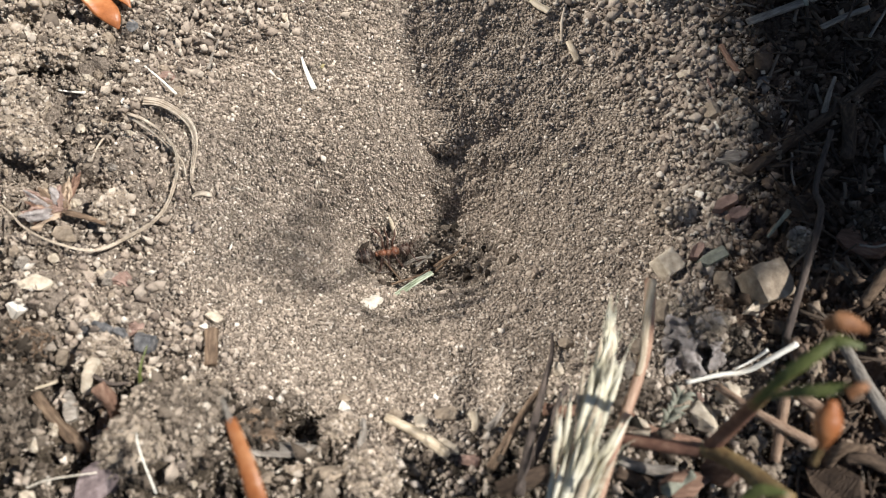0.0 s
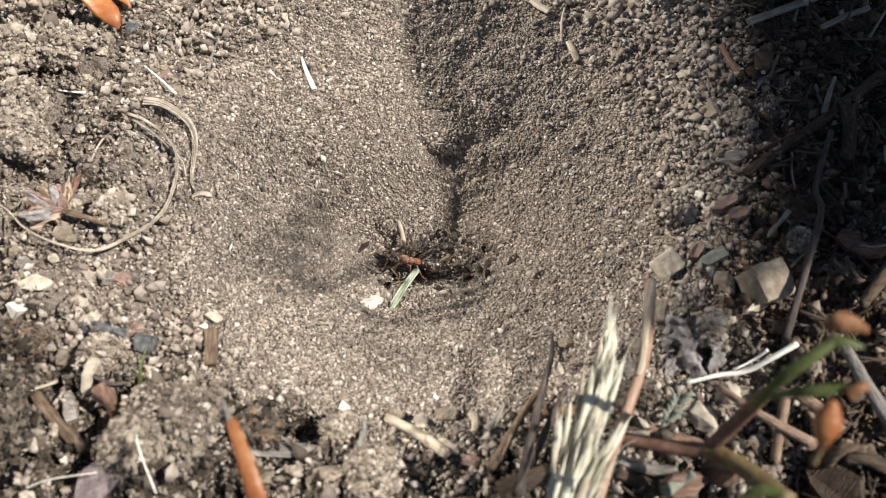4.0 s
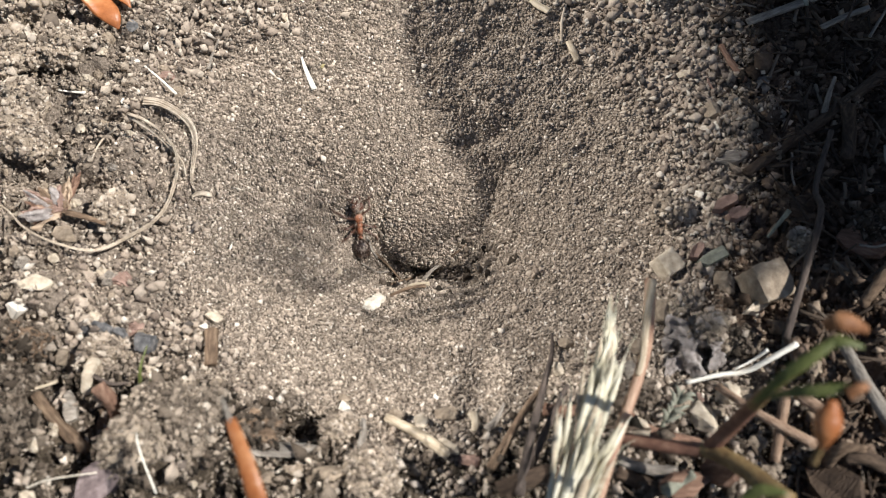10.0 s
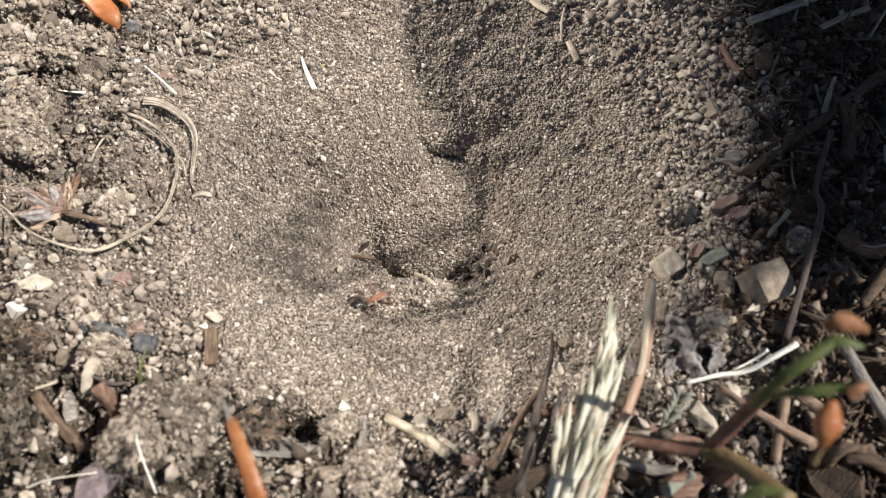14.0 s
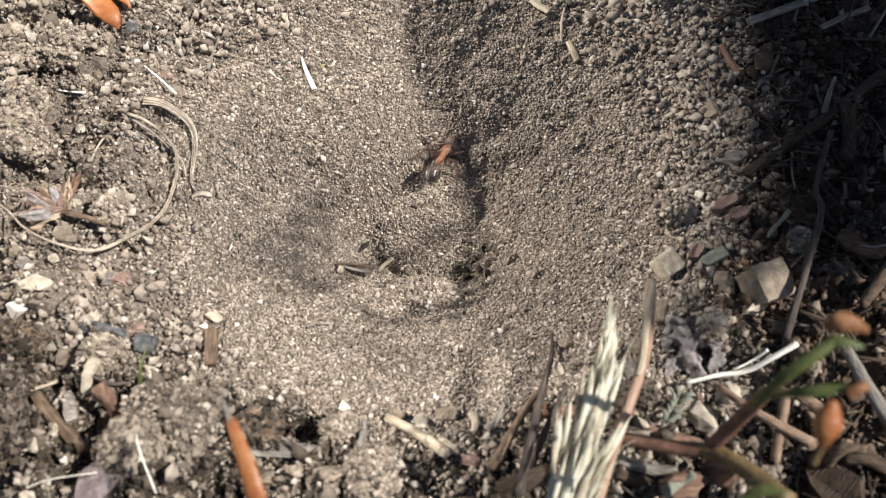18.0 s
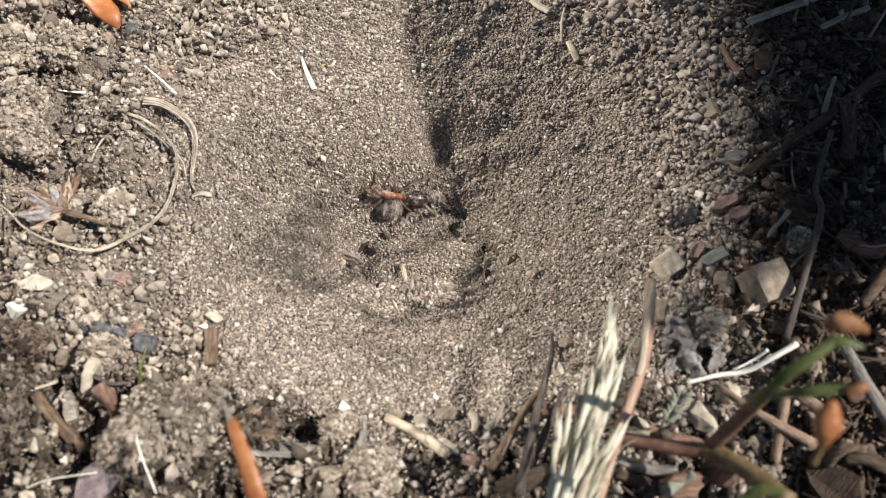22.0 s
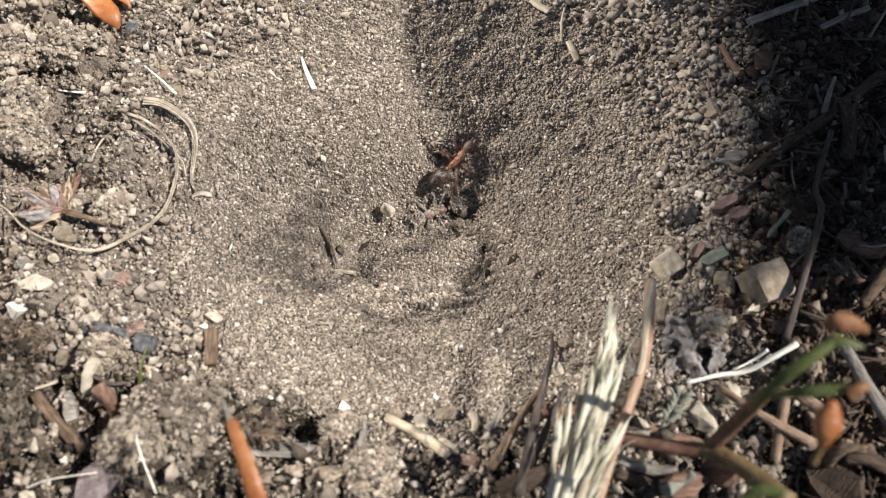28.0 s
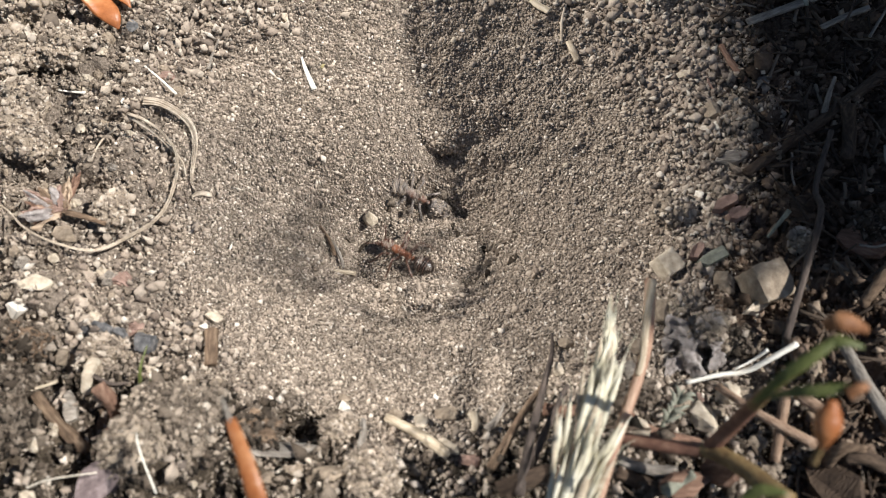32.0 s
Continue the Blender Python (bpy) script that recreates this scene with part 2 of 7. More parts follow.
ORANGE = surface("orange_leaf", [(0.3, (0.16, 0.05, 0.018)), (0.5, (0.34, 0.12, 0.04)), (0.72, (0.52, 0.25, 0.11))], 0.4, 0.25, 0.5, 0.1, coat=0.15)
RED_STEM = surface("reddish_stem", [(0.3, (0.10, 0.05, 0.036)), (0.55, (0.18, 0.096, 0.066)), (0.75, (0.26, 0.16, 0.11))], 0.55, 0.9, 0.5, 0.2)
GREEN = surface("green_leaf", [(0.3, (0.065, 0.08, 0.022)), (0.55, (0.11, 0.128, 0.04)), (0.75, (0.165, 0.17, 0.07))], 0.5, 0.9, 0.4, 0.2)
OLIVE_STEM = surface("olive_stem", [(0.3, (0.12, 0.075, 0.035)), (0.55, (0.19, 0.13, 0.06)), (0.75, (0.24, 0.19, 0.09))], 0.55, 0.9, 0.5, 0.2)
PALE_GREEN = surface("pale_green_straw", [(0.36, (0.10, 0.13, 0.075)), (0.47, (0.27, 0.31, 0.21)), (0.56, (0.40, 0.44, 0.34)), (0.68, (0.60, 0.63, 0.53))], 0.55, 1.6, 0.3, 0.5, stretch=(0.12, 2.4, 2.4))
GREY_GREEN = surface("grey_green_leaf", [(0.3, (0.13, 0.135, 0.10)), (0.6, (0.26, 0.265, 0.21))], 0.7, 1.5, 0.3, 0.2)
HUSK = surface("seed_husk", [(0.3, (0.40, 0.36, 0.24)), (0.5, (0.60, 0.56, 0.42)), (0.72, (0.76, 0.73, 0.60))], 0.5, 0.4, 0.35, 0.05)
PINK_STRAW = surface("pinkish_straw", [(0.3, (0.30, 0.15, 0.10)), (0.5, (0.42, 0.26, 0.18)), (0.7, (0.58, 0.43, 0.31))], 0.55, 1.2, 0.5, 0.3, stretch=(0.12, 2.0, 2.0))
HUSK_SKIN = surface("husk_skin", [(0.3, (0.38, 0.34, 0.27)), (0.55, (0.56, 0.52, 0.44)), (0.75, (0.70, 0.66, 0.58))], 0.65, 1.4, 0.5, 0.3)
DEAD_LEAF = surface("silvery_dead_leaf", [(0.3, (0.139, 0.115, 0.102)), (0.5, (0.271, 0.242, 0.226)), (0.72, (0.426, 0.394, 0.373))], 0.5, 1.4, 0.5, 0.5)
PURPLE_LEAF = surface("purplish_leaf", [(0.3, (0.08, 0.058, 0.058)), (0.5, (0.16, 0.122, 0.12)), (0.72, (0.27, 0.22, 0.215))], 0.6, 1.2, 0.5, 0.5)
BUD = surface("withered_bud", [(0.3, (0.15, 0.06, 0.025)), (0.5, (0.29, 0.135, 0.06)), (0.72, (0.42, 0.23, 0.12))], 0.6, 0.6, 0.6, 0.3)
DRY_LEAF = surface("dry_leaf", [(0.3, (0.22, 0.15, 0.10)), (0.5, (0.40, 0.30, 0.21)), (0.72, (0.55, 0.44, 0.33))], 0.6, 1.2, 0.5, 0.3)
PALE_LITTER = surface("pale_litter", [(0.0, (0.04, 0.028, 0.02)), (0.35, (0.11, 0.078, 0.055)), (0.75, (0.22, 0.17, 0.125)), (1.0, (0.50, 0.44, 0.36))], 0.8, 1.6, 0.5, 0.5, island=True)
# dark brown litter, darkened further so its colour carries the corner's shade
SHADED_LITTER = surface("litter", [(0.0, (0.026, 0.019, 0.014)), (0.4, (0.06, 0.043, 0.031)), (0.85, (0.115, 0.084, 0.06)), (1.0, (0.24, 0.20, 0.155))], 0.85, 1.6, 0.5, 0.5, island=True)


def dusty(name, shell, dust, rough, cover):
    """A glossy insect shell with dust and sand flour clinging to it in patches."""
    m, nodes, links, bsdf = nodes_of(name)
    coords = nodes.new("ShaderNodeTexCoord").outputs["Object"]
    fine = noise_node(nodes, links, coords, 7.0 / MM, 5.0, 0.75)
    wide = noise_node(nodes, links, coords, 1.1 / MM, 2.0)
    both = nodes.new("ShaderNodeMath")
    both.operation = "MULTIPLY"
    links.new(fine.outputs["Fac"], both.inputs[0])
    links.new(wide.outputs["Fac"], both.inputs[1])
    edge = nodes.new("ShaderNodeMapRange")
    links.new(both.outputs[0], edge.inputs["Value"])
    edge.inputs["From Min"].default_value, edge.inputs["From Max"].default_value = 0.36 - 0.2 * cover, 0.46 - 0.2 * cover
    mix = nodes.new("ShaderNodeMix")
    mix.data_type = "RGBA"
    links.new(edge.outputs["Result"], mix.inputs["Factor"])
    mix.inputs["A"].default_value, mix.inputs["B"].default_value = (*shell, 1), (*dust, 1)
    links.new(mix.outputs["Result"], bsdf.inputs["Base Color"])
    gloss = nodes.new("ShaderNodeMapRange")
    links.new(edge.outputs["Result"], gloss.inputs["Value"])
    gloss.inputs["To Min"].default_value, gloss.inputs["To Max"].default_value = rough, 0.9
    links.new(gloss.outputs["Result"], bsdf.inputs["Roughness"])
    b = nodes.new("ShaderNodeBump")
    b.inputs["Strength"].default_value, b.inputs["Distance"].default_value = 0.5, 0.06 * MM
    links.new(edge.outputs["Result"], b.inputs["Height"])
    links.new(b.outputs["Normal"], bsdf.inputs["Normal"])
    return m


ANT_RED = dusty("ant_red", (0.22, 0.078, 0.036), (0.36, 0.27, 0.20), 0.36, 0.55)
ANT_DARK = dusty("ant_dark", (0.022, 0.015, 0.012), (0.27, 0.22, 0.18), 0.26, 0.42)
ANT_HEAD = dusty("ant_head", (0.075, 0.03, 0.018), (0.27, 0.22, 0.18), 0.32, 0.42)
ANT_LEG = surface("ant_leg", [(0.3, (0.05, 0.028, 0.02)), (0.7, (0.12, 0.06, 0.04))], 0.4, 3.0, 0.3, 0.1, spec=0.5)
DUSTY = dusty("dusty_shell", (0.045, 0.037, 0.034), (0.30, 0.262, 0.232), 0.30, 0.72)
DUSTY_RED = dusty("dusty_red_shell", (0.13, 0.062, 0.042), (0.28, 0.235, 0.20), 0.4, 0.80)


# ---- mesh tools ----
def mesh_from(name, verts, faces, material, smooth=True):
    me = bpy.data.meshes.new(name)
    me.from_pydata([tuple(v) for v in verts], [], faces)
    me.materials.append(material)
    me.polygons.foreach_set("use_smooth", [smooth] * len(me.polygons))
    me.update()
    return me


def part(name, bm, material, parent=None, label="", smooth=True):
    """Links a bmesh as one mesh object, under a thing or a part where one is given."""
    me = bpy.data.meshes.new(name)
    bm.normal_update()
    bm.to_mesh(me)
    bm.free()
    me.materials.append(material)
    me.polygons.foreach_set("use_smooth", [smooth] * len(me.polygons))
    ob = new(name, me)
    if parent:
        ob.parent = parent
    return tagged(ob, label)


def thing(name, origin, label, category, group="", kind=""):
    ob = new(name)
    ob.empty_display_size = 0.001
    ob.location = origin
    return tagged(ob, label, category, group, kind)


def grain_cloud(name, points, sizes, material, rng, base=1, flat=0.25, smooth=False):
    """Many small angular grains in one mesh: points (mm), mean diameters (mm)."""
    bm = bmesh.new()
    if base == 0:
        six = [bm.verts.new(c) for c in ((1, 0, 0), (-1, 0, 0), (0, 1, 0), (0, -1, 0), (0, 0, 1), (0, 0, -1))]
        for i, j in ((0, 2), (2, 1), (1, 3), (3, 0)):
            bm.faces.new((six[i], six[j], six[4]))
            bm.faces.new((six[j], six[i], six[5]))
        bm.verts.index_update()
    else:
        bmesh.ops.create_icosphere(bm, subdivisions=base, radius=1.0)
    bv = np.array([v.co[:] for v in bm.verts])
    bf = np.array([[v.index for v in f.verts] for f in bm.faces])
    bm.free()
    n, k = len(points), len(bv)
    q = rng.normal(size=(n, 4))
    q /= np.linalg.norm(q, axis=1, keepdims=True)
    w, x, y, z = q.T
    rot = np.stack([1 - 2 * (y * y + z * z), 2 * (x * y - z * w), 2 * (x * z + y * w), 2 * (x * y + z * w), 1 - 2 * (x * x + z * z), 2 * (y * z - x * w),
                    2 * (x * z - y * w), 2 * (y * z + x * w), 1 - 2 * (x * x + y * y)], 1).reshape(n, 3, 3)
    scale = np.exp(rng.normal(0.04, flat, (n, 3))) * np.asarray(sizes)[:, None] * 0.5
    jitter = 1 + rng.uniform(-0.46, 0.42, (n, k, 1))
    v = bv[None] * jitter * scale[:, None, :]
    v = np.einsum("nij,nkj->nki", rot, v) + np.asarray(points)[:, None, :]
    v = (v * MM).reshape(-1, 3).astype(np.float32)
    f = (bf[None] + (np.arange(n) * k)[:, None, None]).reshape(-1).astype(np.int32)
    side = bf.shape[1]
    me = bpy.data.meshes.new(name)
    me.vertices.add(len(v))
    me.vertices.foreach_set("co", v.ravel())
    me.loops.add(len(f))
    me.loops.foreach_set("vertex_index", f)
    me.polygons.add(len(f) // side)
    me.polygons.foreach_set("loop_start", np.arange(0, len(f), side, dtype=np.int32))
    me.polygons.foreach_set("use_smooth", np.full(len(f) // side, smooth))
    me.update(calc_edges=True)
    me.materials.append(material)
    return new(name, me)


# ---- the ground: one sheet, fine round the pit and coarse out to the horizon ----
def ground_sheet():
    def axis(lo, hi, step):
        inner = np.arange(lo, hi + step / 2, step)
        grow, d, edge = [], step, 0.0
        while edge < 6.0e5:
            d *= 1.5
            edge += d
            grow.append(edge)
        grow = np.array(grow)
        return np.concatenate([lo - grow[::-1], inner, hi + grow])

    xs, ys = axis(-64, 62, 0.37), axis(-36, 62, 0.37)
    gx, gy = np.meshgrid(xs, ys)
    gz = relief(gx, gy)
    v = np.stack([gx, gy, gz], -1).reshape(-1, 3) * MM
    nx, ny = len(xs), len(ys)
    i = (np.arange(ny - 1)[:, None] * nx + np.arange(nx - 1)[None]).reshape(-1)
    f = np.stack([i, i + 1, i + nx + 1, i + nx], 1).astype(np.int32).ravel()
    me = bpy.data.meshes.new("ground")
    me.vertices.add(len(v))
    me.vertices.foreach_set("co", v.astype(np.float32).ravel())
    me.loops.add(len(f))
    me.loops.foreach_set("vertex_index", f)
    me.polygons.add(len(f) // 4)
    me.polygons.foreach_set("loop_start", np.arange(0, len(f), 4, dtype=np.int32))
    me.polygons.foreach_set("use_smooth", np.ones(len(f) // 4, bool))
    me.update(calc_edges=True)
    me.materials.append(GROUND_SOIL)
    me.materials.append(SHADED_SOIL)
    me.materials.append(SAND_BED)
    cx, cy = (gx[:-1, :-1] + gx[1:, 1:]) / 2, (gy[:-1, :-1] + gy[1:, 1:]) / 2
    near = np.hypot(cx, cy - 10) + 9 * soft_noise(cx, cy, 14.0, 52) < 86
    kind = np.where((shaded_zone(cx, cy) > 0.5) & near, 1, np.where((dark_soil(cx, cy) + 0.3 * soft_noise(cx, cy, 2.0, 51) < 0.5) & near, 2, 0))
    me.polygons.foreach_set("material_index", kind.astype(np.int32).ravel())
    return tagged(new("ground", me), "dry brown sandy soil with a funnel-shaped insect pit", "ground", kind="structure")


ground_sheet()


# ---- loose grains that cover it ----
def scatter(rng, count, box, keep):
    x, y = rng.uniform(box[0], box[1], count), rng.uniform(box[2], box[3], count)
    ok = rng.uniform(0, 1, count) < keep(x, y, funnel(x, y))
    return x[ok], y[ok]


def strew(name, label, count, size, spread, keep, material, base, seed, sink=0.15, cap=9.0, box=(-62, 62, -30, 60), smooth=False, lumps=1):
    rng = np.random.default_rng(seed)
    x, y = scatter(rng, count, box, keep)
    d = np.minimum(size * np.exp(rng.normal(0, spread, len(x))), cap)
    z = relief(x, y) + d * (0.5 - sink) * 0.6
    if lumps > 1:  # crumbs that are clusters of smaller ones
        x, y, z, d = (np.repeat(v, lumps) for v in (x, y, z, d))
        shift = rng.normal(0, 0.3, (3, len(d))) * d
        x, y, z, d = x + shift[0], y + shift[1], z + 0.7 * shift[2], d * rng.uniform(0.4, 0.75, len(d))
    return tagged(grain_cloud(name, np.stack([x, y, z], 1), d, material, rng, base, 0.3, smooth), label, "sand" if size < 0.6 else "gravel", kind="stuff")


strew("sand_grains", "fine dry grey-brown sand grains lining the pit", 150000, 0.245, 0.34, lambda x, y, s: 0.96 * (1 - step_up(s, 0.95, 1.3)), SAND, 0, 11, 0.0, 0.85, (-36, 34, -26, 44), True)
strew("sand_dust", "finest dry sand between the grains of the pit", 22000, 0.2, 0.3, lambda x, y, s: 0.96 * (1 - step_up(s, 0.95, 1.3)), SAND, 0, 17, -0.1, 0.5, (-36, 34, -26, 44))
strew("pale_grit", "pale angular grit scattered through the sand", 12000, 0.3, 0.4, lambda x, y, s: 0.42 * (1 - step_up(s, 1.3, 1.6)), PALE_LIT_SAND, 0, 20, 0.1, 0.62, (-42, 40, -30, 52), True)
strew("coarse_sand", "coarse dry brown sand over the pit's wall and rim", 54000, 0.36, 0.36, lambda x, y, s: (0.02 + 0.75 * step_up(s + 0.2 * step_up(x, 1, 16), 0.85, 1.15)) * (1 - 0.3 * crumbs(x, y)) * (1 - shaded_zone(x, y)), SAND, 0, 12, 0.2, 1.1, smooth=True)
strew("fine_gravel", "small brown gravel around the pit", 20000, 0.95, 0.36, lambda x, y, s: (0.004 + 0.6 * step_up(s + 0.12 * step_up(x, 4, 20), 0.95, 1.4)) * (1 - 0.72 * crumbs(x, y)) * (1 - shaded_zone(x, y)), GRAVEL, 0, 13, 0.25, 2.0, smooth=True, lumps=6)
strew("rim_crumbs", "rough tan crumbs of dry earth on the shaded rim", 6000, 0.85, 0.34, lambda x, y, s: 0.9 * step_up(x + 2 * soft_noise(x, y, 5.0, 51), 15, 26) * step_up(s, 0.88, 1.15) * (1 - shaded_zone(x, y)) * step_up(y, -6, 4), GRAVEL, 0, 22, 0.15, 1.7, (12, 42, -8, 50), True, 10)
strew("earth_crumbs", "brown crumbs of dry earth between stones", 24000, 0.62, 0.42, lambda x, y, s: 0.75 * np.maximum(0.9 * crumbs(x, y) * (1 - 0.6 * dark_soil(x, y)), 0.42 * step_up(s, 1.1, 1.5)) * step_up(s, 1.05, 1.25) * (1 - shaded_zone(x, y)), EARTH_CRUMB, 0, 16, 0.2, 1.5, smooth=True, lumps=5)
strew("soil_crumbs", "dark brown crumbs of dry soil", 13000, 0.8, 0.5, lambda x, y, s: 0.8 * dark_soil(x, y) * step_up(s, 1.0, 1.15) * (1 - shaded_zone(x, y)), CRUMB, 0, 15, 0.25, 2.6, smooth=True, lumps=6)
strew("dark_crumbs", "dark brown crumbs of soil and litter in the pit's hole", 1500, 0.5, 0.45, lambda x, y, s: np.exp(-((x + 0.5) / 6.5) ** 2 - ((y - 6.0) / 3.6) ** 2), CRUMB, 1, 18, 0.2, 1.3, (-14, 13, -3, 15))
strew("shaded_crumbs", "brown soil crumbs under litter, toned to match the shade", 13000, 0.8, 0.55, lambda x, y, s: 0.9 * shaded_zone(x, y), SHADED_CRUMB, 0, 19, 0.25, 2.6, (12, 66, -34, 60), True, 3)


# ---- kinds of things ----
def hull_mesh(rng, size, points=16, soft=0.12):
    """An angular pebble: the hull of random points in an ellipsoid, its edges rounded. size: mm along x, y, z."""
    bm = bmesh.new()
    for _ in range(points):
        v = Vector(rng.normal(size=3)).normalized()
        bm.verts.new((v.x * size[0] / 2 * MM, v.y * size[1] / 2 * MM, v.z * size[2] / 2 * MM))
    res = bmesh.ops.convex_hull(bm, input=bm.verts[:])
    loose = [g for g in res["geom_interior"] + res["geom_unused"] if isinstance(g, bmesh.types.BMVert)]
    if loose:
        bmesh.ops.delete(bm, geom=loose, context="VERTS")
    bmesh.ops.bevel(bm, geom=bm.edges[:] + bm.verts[:], offset=min(size) * soft * MM, segments=2, profile=0.6, affect="EDGES", clamp_overlap=True)
    bmesh.ops.triangulate(bm, faces=bm.faces[:])
    bmesh.ops.subdivide_edges(bm, edges=bm.edges[:], cuts=2, use_grid_fill=True)
    bmesh.ops.triangulate(bm, faces=bm.faces[:])
    off, big = Vector(rng.uniform(0, 50, 3)), max(size) * MM
    for v in bm.verts:
        c = v.co / big
        v.co *= 1 + 0.10 * noise.noise(c * 3 + off) + 0.09 * noise.noise(c * 8 + off) + 0.05 * noise.noise(c * 20 + off)
    return bm


def stone(p, size, turn, material, label, seed, points=16, sink=0.1, tilt=0.0, soft=0.12, name="stone"):
    ob = part(name, hull_mesh(np.random.default_rng(seed), size, points, soft + 0.05), material)
    m = Matrix.Translation(land(p, size[2] * (0.5 - sink)))
    lean = Vector((0, 0, 1)).rotation_difference(up_at(*p)).to_matrix().to_4x4()
    ob.matrix_world = m @ lean @ pose(0, 0, 0, tilt, tilt * 0.5, turn)
    return tagged(ob, label, "stone", "loose stones round the pit")


def block(p, size, turn, material, label, seed):
    """A squarish broken stone: a slab with skewed faces, worn edges and a pitted surface."""
    rng = np.random.default_rng(seed)
    bm = bmesh.new()
    bmesh.ops.create_cube(bm, size=1.0)
    for v in bm.verts:
        v.co = Vector((v.co.x * size[0] * rng.uniform(0.92, 1.05), v.co.y * size[1] * rng.uniform(0.92, 1.05), v.co.z * size[2] * rng.uniform(0.95, 1.02) + v.co.x * 0.5)) * MM
    bmesh.ops.bevel(bm, geom=bm.edges[:], offset=0.25 * MM, segments=2, profile=0.6, affect="EDGES")
    bmesh.ops.subdivide_edges(bm, edges=bm.edges[:], cuts=5, use_grid_fill=True)
    for v in bm.verts:
        c = v.co / (size[0] * MM)
        v.co *= 1 + 0.10 * noise.noise(c * 2.5 + Vector((seed, 0, 0))) + 0.05 * noise.noise(c * 8) + 0.03 * noise.noise(c * 22)
    ob = part("stone", bm, material)
    ob.matrix_world = Matrix.Translation(land(p, size[2] * 0.36)) @ pose(0, 0, 0, 12, 6, turn)
    return tagged(ob, label, "stone", "loose stones round the pit")


def clod(p, size, seed, label, material=None, sink=0.22, crust=None):
    """A crumbly lump of earth."""
    bm = bmesh.new()
    bmesh.ops.create_icosphere(bm, subdivisions=4, radius=1.0)
    off = Vector((seed * 3.7, seed * 1.3, 0))
    for v in bm.verts:
        c = v.co.copy()
        k = 1 + 0.28 * noise.noise(c * 1.3 + off) + 0.22 * noise.noise(c * 3.2 + off) + 0.17 * noise.noise(c * 7.5 + off) + 0.10 * noise.noise(c * 17 + off)
        v.co = Vector((c.x * size[0], c.y * size[1], c.z * size[2])) * k * 0.5 * MM
    ob = thing("clod", land(p, size[2] * (0.5 - sink)), label, "clod", "clods of earth")
    shell = [v.co.copy() / MM for v in bm.verts if v.co.z > -0.15 * size[2] * MM]
    part("core", bm, material or CLOD, ob)
    rng = np.random.default_rng(300 + seed)
    count = int(30 * size[0] * size[1])
    pts = np.array([shell[i] for i in rng.integers(0, len(shell), count)]) + rng.normal(0, 0.09, (count, 3))
    crumbs = grain_cloud("crumb_crust", pts, 0.36 * np.exp(rng.normal(0, 0.5, count)), crust or (CRUST if material is None else CRUMB), rng, 0, 0.3, True)
    crumbs.parent = ob
    tagged(crumbs, "gritty crumbling crust", kind="stuff")
    return tagged(ob, label, "clod", "clods of earth")


def smooth_line(points, steps=6):
    """A Catmull-Rom line through the points."""
    pts = [Vector(p) for p in points]
    pts = [pts[0] * 2 - pts[1]] + pts + [pts[-1] * 2 - pts[-2]]
    out = []
    for i in range(1, len(pts) - 2):
        a, b, c, d = pts[i - 1:i + 3]
        for k in range(steps):
            t = k / steps
            out.append(0.5 * ((2 * b) + (c - a) * t + (2 * a - 5 * b + 4 * c - d) * t * t + (3 * b - a - 3 * c + d) * t ** 3))
    out.append(pts[-2])
    return out


def swept(line, width, thick, taper=(1.0, 1.0), sides=8, wobble=0.0, seed=1, profile=None, bm=None, ribs=0.0):
    """A strip or stick along a line (metres): width and thickness in mm, tapering from start to end; profile(t) scales it along its length."""
    rng = np.random.default_rng(seed)
    bm = bm or bmesh.new()
    rings = []
    for i, p in enumerate(line):
        t = i / (len(line) - 1)
        d = (line[min(i + 1, len(line) - 1)] - line[max(i - 1, 0)]).normalized()
        side = d.cross(Vector((0, 0, 1)))
        side = side.normalized() if side.length > 0.05 else Vector((1, 0, 0))
        up = side.cross(d)
        k = taper[0] * (1 - t) + taper[1] * t
        if profile:
            k *= profile(t)
        ring = []
        for s in range(sides):
            a = 2 * math.pi * s / sides
            j = (1 + wobble * rng.uniform(-1, 1)) * (1 - ribs * (s % 2))
            ring.append(bm.verts.new(p + (side * math.cos(a) * width * 0.5 + up * math.sin(a) * thick * 0.5) * MM * k * j))
        rings.append(ring)
    for a, b in zip(rings, rings[1:]):
        for s in range(sides):
            bm.faces.new((a[s], a[(s + 1) % sides], b[(s + 1) % sides], b[s]))
    bm.faces.new(rings[0][::-1])
    bm.faces.new(rings[-1])
    return bm


def on_ground(points, lift):
    lifts = lift if isinstance(lift, (list, tuple)) else [lift] * len(points)
    return [land(p, l) for p, l in zip(points, lifts)]


